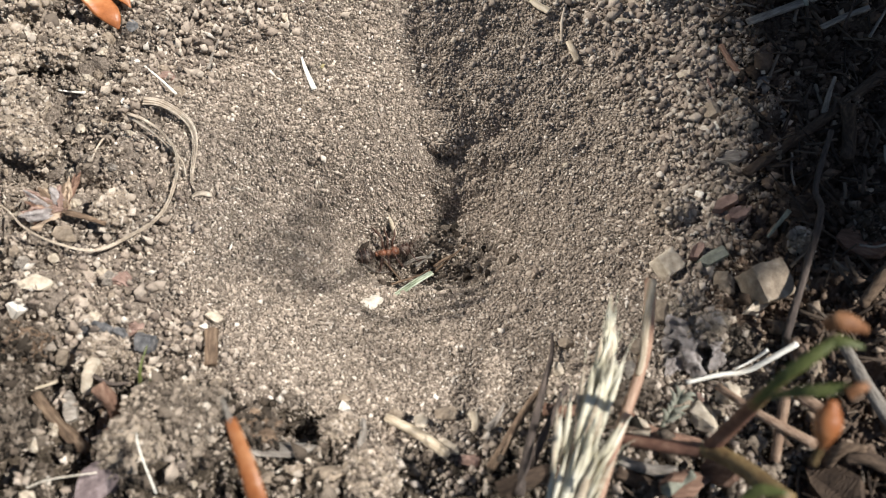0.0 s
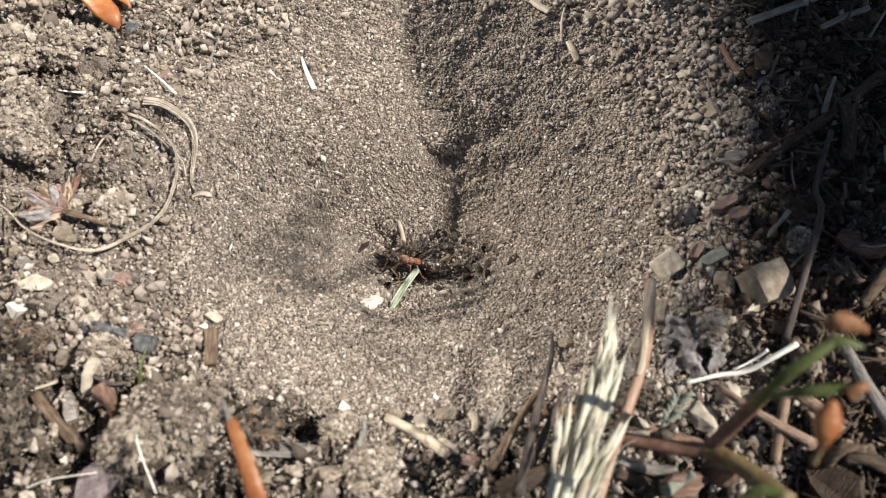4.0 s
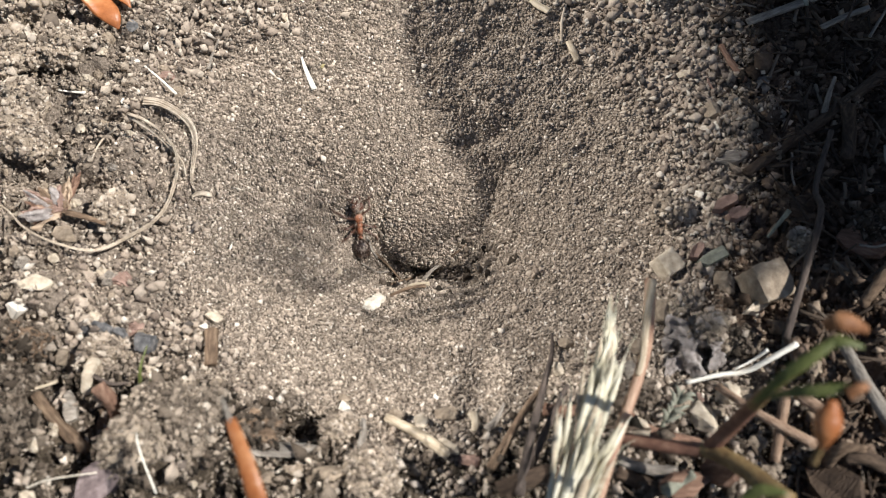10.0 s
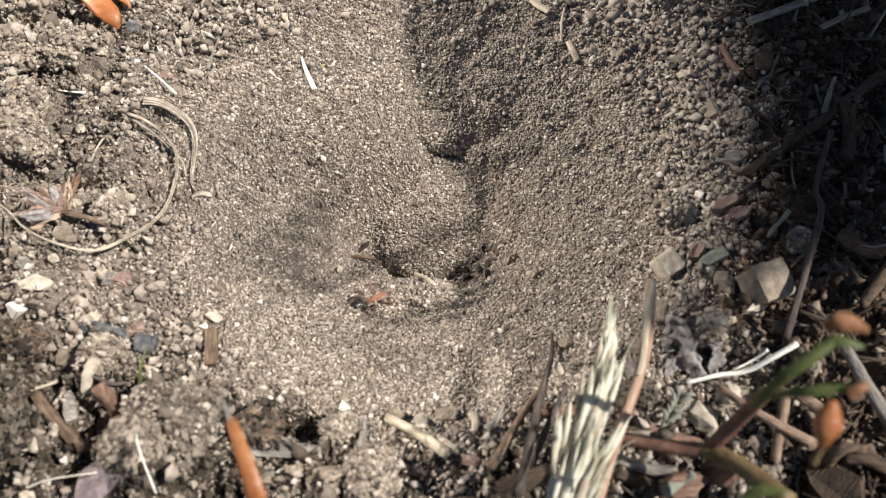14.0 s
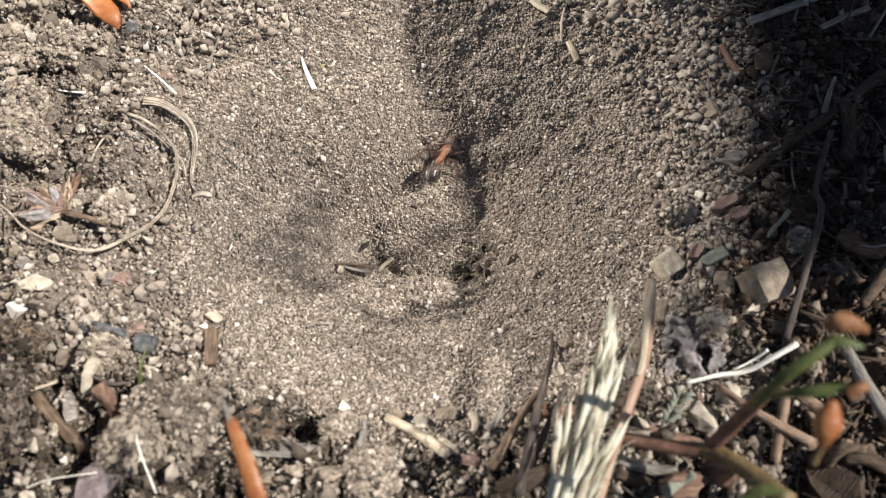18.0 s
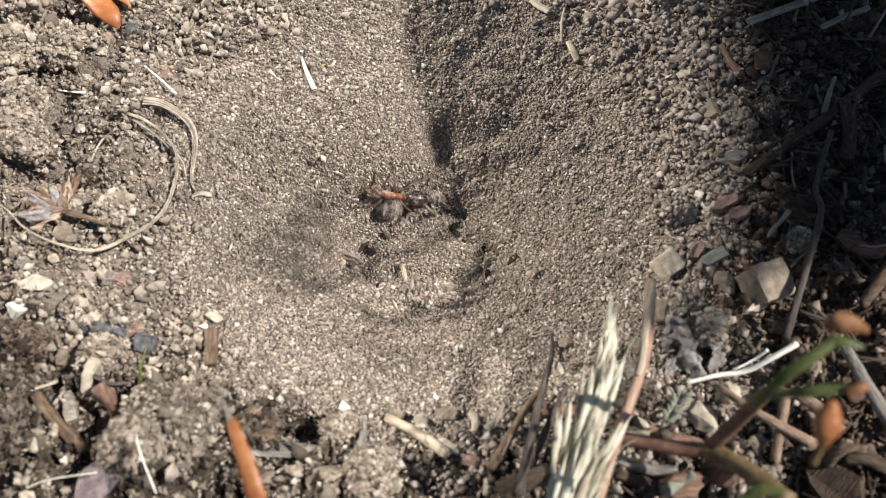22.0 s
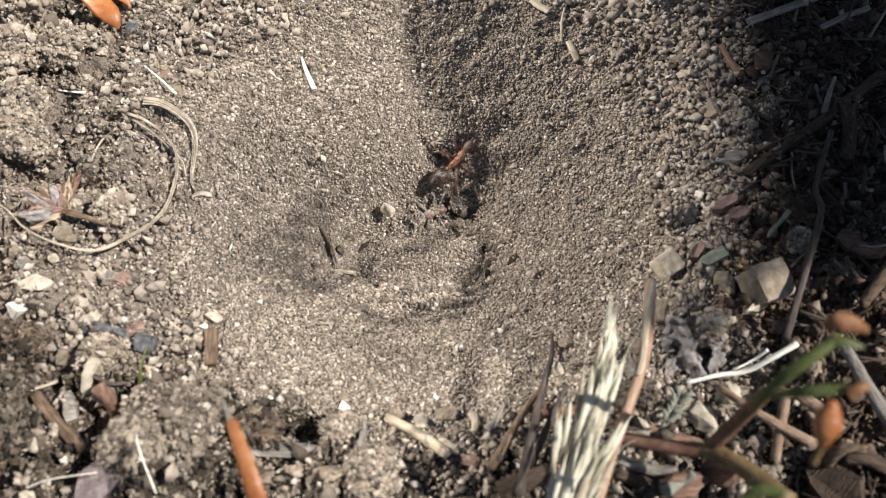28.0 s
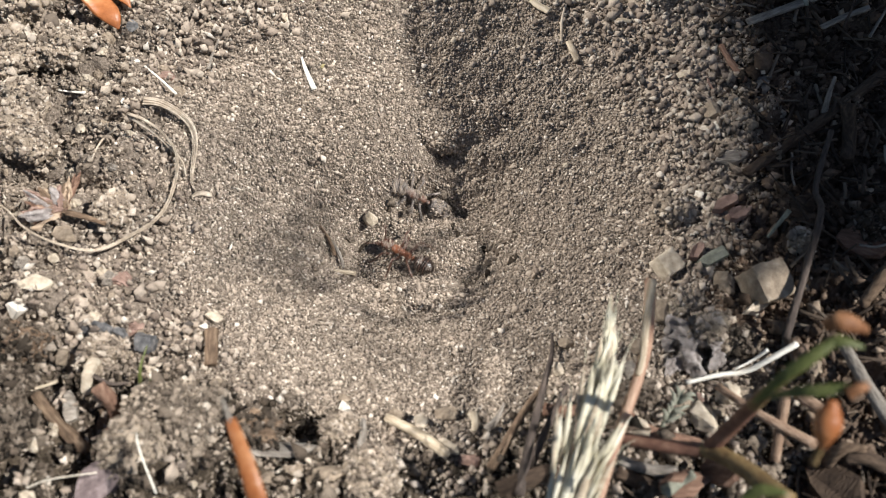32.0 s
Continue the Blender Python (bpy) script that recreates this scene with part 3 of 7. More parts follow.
def stick(name, points, width, thick, material, label, category, lift=0.5, taper=(1.0, 0.9), wobble=0.1, seed=1, sides=8, steps=6, group="", profile=None, ribs=0.0, strands=1):
    """A stick, straw or stem that lies on the ground along points of the plan, or hangs in the air where they have heights."""
    pts = on_ground(points, lift) if len(points[0]) == 2 else [Vector(p) * MM for p in points]
    if len(pts) == 2:
        pts = [pts[0], pts[0].lerp(pts[1], 0.5), pts[1]]
    base = pts[0].copy()
    chord = (pts[-1] - pts[0]).normalized()
    side = Vector((0, 0, 1)).cross(chord).normalized()
    turn = Matrix((chord, side, chord.cross(side))).transposed()
    line = [turn.transposed() @ (p - base) for p in smooth_line(pts, steps)]
    bm = bmesh.new()
    rng = np.random.default_rng(seed)
    for k in range(strands):  # fibres that lie side by side
        off = (k - (strands - 1) / 2) / strands * width
        wave, lift_by = rng.uniform(0, 6), rng.uniform(-0.3, 0.3) * thick if strands > 1 else 0.0
        beside = []
        for i, p in enumerate(line):
            d = (line[min(i + 1, len(line) - 1)] - line[max(i - 1, 0)]).normalized()
            t = i / (len(line) - 1)
            grow = taper[0] * (1 - t) + taper[1] * t
            beside.append(p + (d.cross(Vector((0, 0, 1))).normalized() * (off * grow + (0.05 * math.sin(9 * t + wave) if strands > 1 else 0.0)) + Vector((0, 0, lift_by))) * MM)
        swept(beside, width / strands * (1.0 if strands == 1 else rng.uniform(0.95, 1.5)), thick, taper, sides, wobble, seed + k, profile, bm, ribs)
    ob = part(name, bm, material)
    ob.matrix_world = Matrix.Translation(base) @ turn.to_4x4()
    return tagged(ob, label, category, group)


def chip(p, size, turn, material, label, seed, lift=0.2, tilt=10, name="wood_chip", category="wood chip"):
    """A splintered flat flake."""
    rng = np.random.default_rng(seed)
    n = 9
    bm = bmesh.new()
    low, top = [], []
    for i in range(n):
        a = 2 * math.pi * i / n
        r = 1 + rng.uniform(-0.25, 0.2)
        x, y = math.cos(a) * size[0] / 2 * r, math.sin(a) * size[1] / 2 * r
        bend = 0.25 * size[2] * math.cos(a * 2 + seed)
        low.append(bm.verts.new((x * MM, y * MM, (bend - size[2] / 2) * MM)))
        top.append(bm.verts.new((x * 0.9 * MM, y * 0.9 * MM, (bend + size[2] / 2) * MM)))
    bm.faces.new(low[::-1])
    bm.faces.new(top)
    for i in range(n):
        bm.faces.new((low[i], low[(i + 1) % n], top[(i + 1) % n], top[i]))
    ob = part(name, bm, material, smooth=False)
    lean = Vector((0, 0, 1)).rotation_difference(up_at(*p)).to_matrix().to_4x4()
    ob.matrix_world = Matrix.Translation(land(p, lift + size[2] / 2)) @ lean @ pose(0, 0, 0, tilt, -tilt * 0.6, turn)
    return tagged(ob, label, category, "scraps of wood")


def crumpled(long, wide, seed, depth=1.0):
    """A torn scrap of papery skin: a thin crumpled sheet with a ragged edge."""
    bm = bmesh.new()
    bmesh.ops.create_grid(bm, x_segments=18, y_segments=14, size=0.5)
    off = Vector((seed, seed * 0.7, 0))
    for v in bm.verts:
        c = v.co.copy()
        r = math.sqrt(c.x * c.x + c.y * c.y) + 1e-6
        edge = 1 + 0.5 * noise.noise(Vector((c.x / r * 1.5, c.y / r * 1.5, seed)))
        square = max(abs(c.x), abs(c.y)) / r
        z = 0.55 * noise.noise(c * 2.6 + off) + 0.28 * abs(noise.noise(c * 6 + off)) + 0.08 * noise.noise(c * 15 + off) - 0.9 * r * r
        v.co = Vector((c.x * long * edge * square, c.y * wide * edge * square, z * depth)) * MM
    bmesh.ops.solidify(bm, geom=bm.faces[:], thickness=0.07 * MM)
    return bm


# ---- stones ----
BLOCK_STONE = surface("block_stone", [(0.3, (0.22, 0.17, 0.12)), (0.55, (0.36, 0.29, 0.215)), (0.75, (0.50, 0.43, 0.34))], 0.8, 0.9, 0.5, 0.5)
block((34.6, -5.6), (3.7, 4.0, 3.6), 22, BLOCK_STONE, "large pale tan stone block among dark litter", 4)
block((24.9, -2.2), (2.3, 2.7, 2.2), 35, PALE_STONE, "pale tan angular stone at the pit's edge", 6)
stone((30.5, -4.7), (2.5, 4.4, 2.2), 5, TAN_STONE, "brown upright stone chip beside litter", 3, 12, 0.2, 0)
stone((35.6, -9.7), (3.4, 2.6, 2.4), -10, TAN_STONE, "brown stone with a pale corner in litter", 4, 12, 0.2, 0)
stone((26.6, -19.9), (3.8, 4.2, 3.2), 40, PALE_STONE, "pale rounded stone under a fallen twig", 5, 14, 0.15, 0)
stone((29.0, -17.4), (3.2, 2.8, 2.2), 20, PALE_STONE, "pale tan stone beside a bleached straw", 97, 13, 0.15, 0)
stone((30.5, -22.8), (2.6, 2.2, 1.8), 50, TAN_STONE, "tan stone under fallen twigs", 98, 13, 0.15, 0)
stone((30.7, 23.8), (3.6, 1.7, 1.5), -15, PALE_STONE, "pale elongated stone at the pit's rim", 6, 12, 0.2, 0)
stone((33.3, 22.7), (1.5, 2.4, 1.6), 8, RED_STONE, "reddish stone standing at the pit's rim", 7, 12, 0.15, 0)
stone((34.0, 11.6), (5.2, 2.6, 1.8), 8, GREY_WOOD, "flat grey stone slab beside a stick", 8, 12, 0.2, 0, 0.06)
stone((29.8, 6.7), (2.6, 1.7, 1.5), 35, WHITE_STONE, "small bright white stone at the rim", 9, 10, 0.15, 0, 0.06)
stone((39.5, 22.9), (2.6, 1.8, 1.2), -25, GREY_STONE, "bluish grey stone chip in shaded litter", 10, 10)
stone((-45.1, -8.6), (2.9, 2.6, 2.0), 10, WHITE_STONE, "bright white stone on crumbly soil", 11, 12, 0.2, 0)
stone((-43.0, -6.1), (3.8, 1.9, 1.7), 5, PALE_STONE, "cream oblong stone on crumbly soil", 12, 14, 0.2, 0)
stone((-25.1, -8.1), (2.6, 1.7, 1.4), -10, PALE_STONE, "cream pebble at the pit's rim", 13, 12, 0.2, 0)
stone((-25.8, -9.3), (1.3, 1.0, 0.9), 0, WHITE_STONE, "small white pebble beside a cream pebble", 14, 12)
stone((-36.6, -10.4), (4.2, 2.8, 2.2), -15, GREY_STONE, "dark blue-grey glinting stone", 15, 14, 0.25, 0)
stone((-34.3, -11.0), (2.3, 2.1, 1.7), 20, GREY_STONE, "blue-grey stone beside a darker one", 16, 14, 0.25, 0)
stone((-31.5, -11.7), (3.0, 2.6, 2.3), 0, GREY_STONE, "round dark grey stone on brown soil", 17, 24, 0.25, 0, 0.2)
stone((-10.3, -17.2), (1.5, 1.2, 1.1), 0, TAN_STONE, "tan pebble touching a white one", 18, 14)
stone((-10.1, -18.1), (1.6, 1.3, 1.2), 10, WHITE_STONE, "bright white pebble below the pit", 19, 12)
stone((-0.8, -16.7), (0.8, 0.9, 0.7), 0, WHITE_STONE, "tiny white pebble on gravel", 20, 10)
stone((-2.3, -20.0), (2.0, 1.8, 1.5), 15, PALE_STONE, "pale angular pebble beside a stick", 21, 11)
stone((-4.6, -19.1), (2.4, 1.9, 1.5), -20, TAN_STONE, "tan angular pebble by a stick's end", 22, 11)
stone((-14.8, -21.3), (2.4, 1.5, 1.3), 12, GREY_WOOD, "pale grey pebble in shaded soil", 23, 14)
stone((-14.7, -24.9), (2.6, 2.2, 1.9), 0, TAN_STONE, "greyish tan stone on dark soil", 24, 13)
stone((-17.0, -26.0), (1.6, 2.0, 1.3), -25, TAN_STONE, "tan stone chip beside an orange leaf", 25, 11)
stone((-12.6, -26.0), (1.8, 1.6, 1.4), 30, TAN_STONE, "brown pebble on dark soil", 26, 12)
stone((-10.7, -25.6), (4.2, 2.6, 2.0), -5, TAN_STONE, "brown flat stone on dark soil", 27, 14)
stone((13.3, -10.7), (2.1, 1.7, 1.5), 0, TAN_STONE, "tan pebble beside a dark stem", 28, 13)
stone((12.2, -14.0), (2.0, 1.6, 1.4), 60, PALE_STONE, "pale tan pebble beside a dark stem", 29, 13)
stone((19.1, -21.4), (2.9, 2.0, 1.8), -40, PALE_STONE, "cream stone behind a reddish stalk", 30, 14)


stone((27.8, -14.7), (1.7, 2.4, 1.5), -15, TAN_STONE, "brown chip leaning in shade", 34, 12)
stone((23.3, -24.1), (2.0, 1.6, 1.4), 0, PALE_STONE, "pale chip under a twig", 35, 11)
stone((21.4, 33.1), (1.2, 1.4, 1.0), 0, TAN_STONE, "tan pebble on the pit's rim", 36, 12)
stone((18.5, 22.7), (1.6, 1.5, 1.2), 20, TAN_STONE, "tan lumpy pebble on the pit wall", 37, 14)
stone((15.3, 14.1), (0.9, 0.8, 0.7), 0, PALE_STONE, "cream pebble on the pit wall", 38, 12)
stone((-20.6, 33.8), (1.3, 1.2, 1.0), 30, PALE_STONE, "cream pebble on fine gravel", 39, 11)
stone((-23.6, 19.2), (1.0, 0.8, 0.7), 30, PALE_STONE, "cream chip on the sandy slope", 40, 10)
stone((-38.6, 26.3), (0.9, 0.7, 0.6), 0, WHITE_STONE, "tiny bright white pebble", 41, 10)
stone((-54.6, 36.4), (1.3, 1.1, 1.0), 0, WHITE_STONE, "white pebble on a clod", 42, 10)
stone((-36.3, 30.8), (1.0, 1.0, 0.8), 0, WHITE_STONE, "small white pebble beside an orange leaf", 43, 11)
stone((-39.4, 30.7), (2.2, 1.8, 0.9), -20, GREY_STONE, "dull grey flat stone beside an orange leaf", 44, 11)
stone((-46.6, 21.3), (1.2, 1.0, 0.8), 20, WHITE_STONE, "white chip beside a bleached straw", 45, 10)
stone((-43.4, 15.5), (1.4, 1.3, 1.1), 20, PALE_STONE, "cream pebble among crumbly soil", 46, 11)
stone((-38.5, 18.9), (0.9, 1.0, 0.7), 20, WHITE_STONE, "tiny white chip on soil", 47, 10)
stone((-36.8, 0.9), (1.2, 0.6, 0.6), 12, WHITE_STONE, "small white sliver by a rootlet", 48, 10)
stone((-38.8, 1.8), (2.0, 1.6, 1.3), 0, GREY_STONE, "grey rounded stone inside a rootlet's curve", 49, 18)
stone((-44.1, 10.3), (2.0, 1.8, 1.5), 0, PALE_STONE, "pale pebble behind a dry flower", 50, 12)
stone((-41.4, 0.2), (3.0, 2.2, 1.9), 10, TAN_STONE, "tan lumpy stone beside a rootlet", 51, 18)
stone((-42.4, -2.1), (1.8, 1.5, 1.1), 10, PALE_STONE, "pale flake under a rootlet", 52, 10)
stone((-38.6, -21.5), (1.4, 1.5, 1.1), 0, PALE_STONE, "cream pebble beside a brown stick", 53, 12)
stone((-38.8, -15.6), (1.6, 1.4, 1.2), 0, PALE_STONE, "cream pebble on dark soil", 54, 12)
stone((-39.4, -23.2), (1.4, 1.8, 1.1), 0, PALE_STONE, "cream chip in dark soil", 55, 12)
stone((-39.6, -13.6), (2.0, 2.2, 1.7), 0, TAN_STONE, "brown pebble on dark soil", 56, 14)
stone((-23.2, -16.5), (2.4, 1.5, 1.4), 10, TAN_STONE, "tan block of earth by a straw", 57, 11)
stone((-29.8, -15.2), (1.2, 1.4, 1.0), -30, WHITE_STONE, "white chip behind a green sprout", 58, 11)
stone((4.3, -26.4), (1.6, 1.4, 1.2), 0, PALE_STONE, "pale pebble in dark litter", 59, 11)
stone((2.6, -23.8), (3.0, 1.6, 1.2), -5, RED_STONE, "pinkish brown flake in litter", 60, 10)
stone((0.6, -22.4), (3.0, 1.6, 1.2), -25, PALE_STONE, "pale yellowish chip below the pit", 61, 10)
stone((0.4, -18.9), (3.0, 1.8, 1.4), -15, TAN_STONE, "tan slab below the pit", 62, 11)
stone((-4.6, -26.7), (1.4, 1.9, 1.0), -40, PALE_STONE, "pale chip on dark soil", 63, 10)
stone((29.8, -12.4), (3.2, 2.8, 2.6), 0, CLOD, "crumbly brown lump by a straw", 64, 22)
stone((-15.4, 27.4), (1.0, 1.0, 0.6), 20, surface("yellow_chip", [(0.3, (0.42, 0.36, 0.17)), (0.7, (0.55, 0.48, 0.26))], 0.6), "small yellowish chip on the sandy slope", 65, 8)
stone((32.5, 15.6), (1.7, 1.6, 1.3), 0, WHITE_STONE, "pale pebble at the rim", 66, 12)
stone((32.3, 17.7), (3.2, 2.4, 2.2), -20, TAN_STONE, "grey-brown stone at the rim", 67, 14)
stone((35.9, 19.6), (2.0, 1.8, 1.6), 0, GREY_STONE, "dark grey pebble in litter", 68, 12)
stone((32.9, 25.8), (2.4, 1.5, 1.5), 30, GREY_WOOD, "grey pebble at the rim", 69, 12)
stone((36.2, 14.9), (2.2, 1.8, 1.4), 0, TAN_STONE, "brown pebble in shaded litter", 70, 12)
stone((34.8, -21.3), (2.2, 1.8, 1.4), 0, TAN_STONE, "brown pebble under twigs", 71, 12)
stone((20.8, -12.1), (2.4, 2.0, 1.8), 0, TAN_STONE, "brown stone behind a seed head", 72, 12)
stone((16.5, -13.3), (2.2, 1.8, 1.5), 0, TAN_STONE, "brown pebble behind a seed head", 73, 12)
stone((19.0, -15.1), (2.0, 2.4, 1.8), 0, GREY_WOOD, "grey pebble behind a seed head", 74, 12)
stone((23.6, -8.2), (3.0, 3.0, 2.6), 0, TAN_STONE, "brown rounded stone at the rim", 75, 20)
stone((15.7, -17.3), (1.8, 1.4, 0.9), 20, GREY_STONE, "bluish grey flake by a seed head", 76, 10)

# ---- the many small pebbles between them ----
def pebbles(count, seed):
    rng = np.random.default_rng(seed)
    kinds = []
    for k in range(30):
        d = 1.3 * math.exp(rng.normal(0, 0.3))
        size = (d * rng.uniform(0.9, 1.3), d * rng.uniform(0.75, 1.1), d * rng.uniform(0.6, 0.9))
        bm = bmesh.new()
        bmesh.ops.create_icosphere(bm, subdivisions=3, radius=0.5)
        off = Vector(rng.uniform(0, 50, 3))
        for v in bm.verts:
            q = 1 + 0.42 * noise.noise(v.co * 2.2 + off) + 0.26 * noise.noise(v.co * 5.5 + off) + 0.2 * noise.noise(v.co * 12 + off)
            v.co = Vector((v.co.x * size[0], v.co.y * size[1], v.co.z * size[2])) * q * MM
        me = bpy.data.meshes.new("pebble")
        bm.to_mesh(me)
        bm.free()
        me.materials.append((TAN_STONE, PALE_STONE, CLOD, TAN_STONE, GREY_WOOD, CLOD, RED_STONE, CLOD, TAN_STONE, PALE_STONE)[k % 10])
        kinds.append((me, size[2]))
    x, y = scatter(rng, 4000, (-60, 58, -30, 58), lambda x, y, s: 0.45 * step_up(s, 1.12, 1.5) * (1 - 0.3 * crumbs(x, y)) * (1 - shaded_zone(x, y)))
    for i in range(min(count, len(x))):
        me, thick = kinds[int(rng.integers(0, len(kinds)))]
        ob = new("pebble", me)
        ob.matrix_world = Matrix.Translation(land((x[i], y[i]), thick * 0.12)) @ pose(0, 0, 0, rng.uniform(-25, 25), rng.uniform(-25, 25), rng.uniform(0, 360))
        tagged(ob, "small rough brown pebble lying on dry soil", "pebble", "pebbles round the pit")


pebbles(290, 14)

# ---- clods of crumbly earth ----
clod((26.4, 4.8), (4.4, 4.0, 3.2), 1, "crumbly brown clod at the pit's rim", None, 0.3)
clod((-51.5, 17.5), (6.5, 9.0, 5.6), 2, "large crumbly brown clod of dry earth")
clod((-52.6, 25.5), (5.5, 6.5, 5.0), 3, "large crumbly brown clod of dry earth")
clod((-48.1, 27.2), (6.5, 6.0, 5.0), 4, "brown clod of earth with grit")
clod((-54.1, 33.6), (8.0, 4.5, 5.6), 5, "pale brown clod of dry earth")
clod((-48.7, 13.0), (5.5, 4.5, 4.4), 6, "crumbly brown clod of dry earth")
clod((-37.2, 3.5), (4.0, 4.5, 3.8), 7, "pale crumbly clod beside a dry flower")
clod((-26.6, -20.8), (9.4, 7.2, 5.6), 8, "large brown clod beside an orange leaf", SOIL, 0.22, EARTH_CRUMB)
clod((-29.6, -23.9), (5.5, 4.5, 4.6), 9, "brown clod of earth", CLOD, 0.22, EARTH_CRUMB)
clod((-43.4, -16.5), (4.5, 4.5, 4.4), 10, "brown clod of earth", SOIL)
clod((-42.6, -12.7), (5.0, 3.5, 3.8), 11, "dark brown clod of earth", BARK)
clod((-45.3, -11.5), (4.0, 3.0, 3.1), 12, "dark brown clod of earth", BARK)
clod((-42.2, -21.7), (5.0, 5.0, 4.4), 13, "brown clod of earth", SOIL)
clod((-35.2, -12.6), (4.5, 2.5, 3.1), 14, "brown crumbly clod by grey stones")
clod((-6.8, -26.1), (5.0, 4.5, 3.8), 15, "brown clod of earth in shade")
clod((-18.3, -21.4), (5.0, 4.0, 3.1), 16, "dark crumbly clod beside an orange leaf", BARK)
clod((39.4, -0.6), (2.6, 2.6, 2.8), 17, "porous brown lump of earth in litter")
clod((32.5, 6.9), (3.4, 2.6, 2.5), 18, "brown clod of earth in litter")
clod((28.1, -10.4), (4.5, 3.6, 3.8), 19, "brown clod of earth at the rim")
clod((48.5, 0.8), (6.0, 5.0, 5.0), 20, "dark brown clod of earth in litter", SHADED_BARK)
clod((-10.5, -20.7), (3.6, 2.6, 2.5), 21, "brown crumbly clod below the pit")

# ---- straws, rootlets and sticks on the sunny side ----
stick("straw", [(-35.7, 18.2), (-33.8, 18.0), (-31.7, 17.2), (-30.2, 15.8), (-29.7, 13.9), (-29.7, 10.7), (-29.6, 8.8), (-28.8, 7.6)], 1.1, 0.3, ROOT, "curled flat strip of dry straw", "straw", [1.0, 1.5, 1.6, 1.4, 1.0, 0.7, 0.5, 0.4], (1.0, 0.16), 0.05, 2, 6, strands=5, group="straws and rootlets")
stick("rootlet", [(-38.1, 17.1), (-35.5, 15.8), (-33.1, 14.1), (-31.4, 11.8), (-31.4, 8.3), (-32.3, 4.0), (-34.8, 0.7), (-37.7, -2.0), (-42.0, -1.3), (-44.6, -0.5), (-48.3, 3.0), (-51.5, 4.6)], 0.36, 0.36, ROOT, "long curved dry rootlet on soil", "rootlet", [1.2, 1.8, 1.9, 1.5, 1.2, 1.4, 1.8, 2.2, 2.6, 2.8, 2.8, 2.6], (1.1, 0.65), 0.06, 3, 6, strands=3, group="straws and rootlets")
stick("straw", [(-38.3, 17.3), (-35.0, 15.0), (-32.5, 12.9), (-30.9, 11.4), (-30.3, 9.6)], 0.5, 0.3, ROOT, "split straw strip beside a rootlet", "straw", [0.8, 1.1, 1.1, 0.9, 0.5], (1.0, 0.3), 0.1, 4, group="straws and rootlets")
stick("straw", [(-29.4, 7.0), (-28.5, 7.6), (-27.4, 7.9)], 0.7, 0.3, ROOT, "frayed straw end on the sandy slope", "straw", 0.5, (0.6, 1.2), 0.2, 5, group="straws and rootlets")
stick("straw", [(-37.4, 25.3), (-34.6, 22.4), (-32.5, 20.3)], 0.36, 0.3, WHITE_STRAW, "thin bleached straw on soil", "straw", 0.9, (0.7, 0.9), 0.08, 6, group="straws and rootlets")
stick("straw", [(-47.7, 21.9), (-46.4, 21.9), (-43.6, 20.3)], 0.45, 0.3, WHITE_STRAW, "short bleached straw on soil", "straw", [0.8, 1.2, 1.2], (0.4, 1.0), 0.08, 7, group="straws and rootlets")
stick("straw", [(-38.6, 14.7), (-40.7, 13.9), (-40.8, 10.3)], 0.35, 0.25, ROOT, "thin bent straw on soil", "straw", 1.0, (1.0, 0.6), 0.1, 8, group="straws and rootlets")
stick("straw", [(-18.3, 28.6), (-17.6, 26.5), (-16.4, 23.8)], 0.75, 0.4, WHITE_STRAW, "white straw splinter on the sandy slope", "straw", 0.45, (0.35, 1.0), 0.05, 9, group="straws and rootlets")
stick("straw", [(-28.7, 30.0), (-29.6, 28.5), (-29.8, 25.7)], 0.5, 0.3, GREY_WOOD, "faded bent straw on gravel", "straw", 0.5, (0.5, 1.0), 0.1, 10, group="straws and rootlets")
stick("twig", [(16.6, 37.5), (15.6, 33.9), (15.3, 30.1)], 0.45, 0.35, ROOT, "thin curved straw on the rim", "straw", 0.7, (0.6, 1.0), 0.1, 11, group="straws and rootlets")
stick("twig", [(16.3, 30.5), (16.7, 29.2), (17.4, 27.9)], 1.0, 0.7, STRAW, "short tan twig on the pit wall", "twig", 0.5, (0.9, 1.0), 0.06, 12)
stick("twig", [(22.0, 33.1), (23.1, 33.0), (24.4, 32.9)], 0.8, 0.6, STRAW, "short pale twig on the rim", "twig", 0.6, (1.0, 0.9), 0.06, 13)
stick("bark_strip", [(11.7, 37.0), (12.8, 35.8), (14.0, 34.9)], 1.3, 0.5, STRAW, "curled dry bark strip on the rim", "bark", 0.8, (0.8, 1.0), 0.1, 14)
stick("twig", [(1.6, 32.4), (1.2, 31.8)], 0.7, 0.5, PALE_STONE, "tiny pale splinter on the slope", "twig", 0.4, (1.0, 1.0), 0.05, 15)
stick("stick", [(-41.0, -17.8), (-39.2, -19.8), (-35.3, -23.4)], 1.35, 1.2, BARK, "smooth brown stick on crumbly soil", "stick", [1.8, 1.9, 1.4], (0.8, 1.2), 0.04, 16)
stick("straw", [(-41.4, -17.5), (-40.4, -16.8), (-39.6, -16.0)], 0.45, 0.3, STRAW, "thin tan straw above a stick", "straw", 2.0, (0.6, 1.0), 0.05, 17)
stick("twig", [(-35.5, -14.5), (-35.4, -16.1), (-35.8, -17.8)], 1.4, 1.0, PALE_STONE, "pale splintered twig on soil", "twig", 1.2, (1.0, 0.8), 0.1, 18)
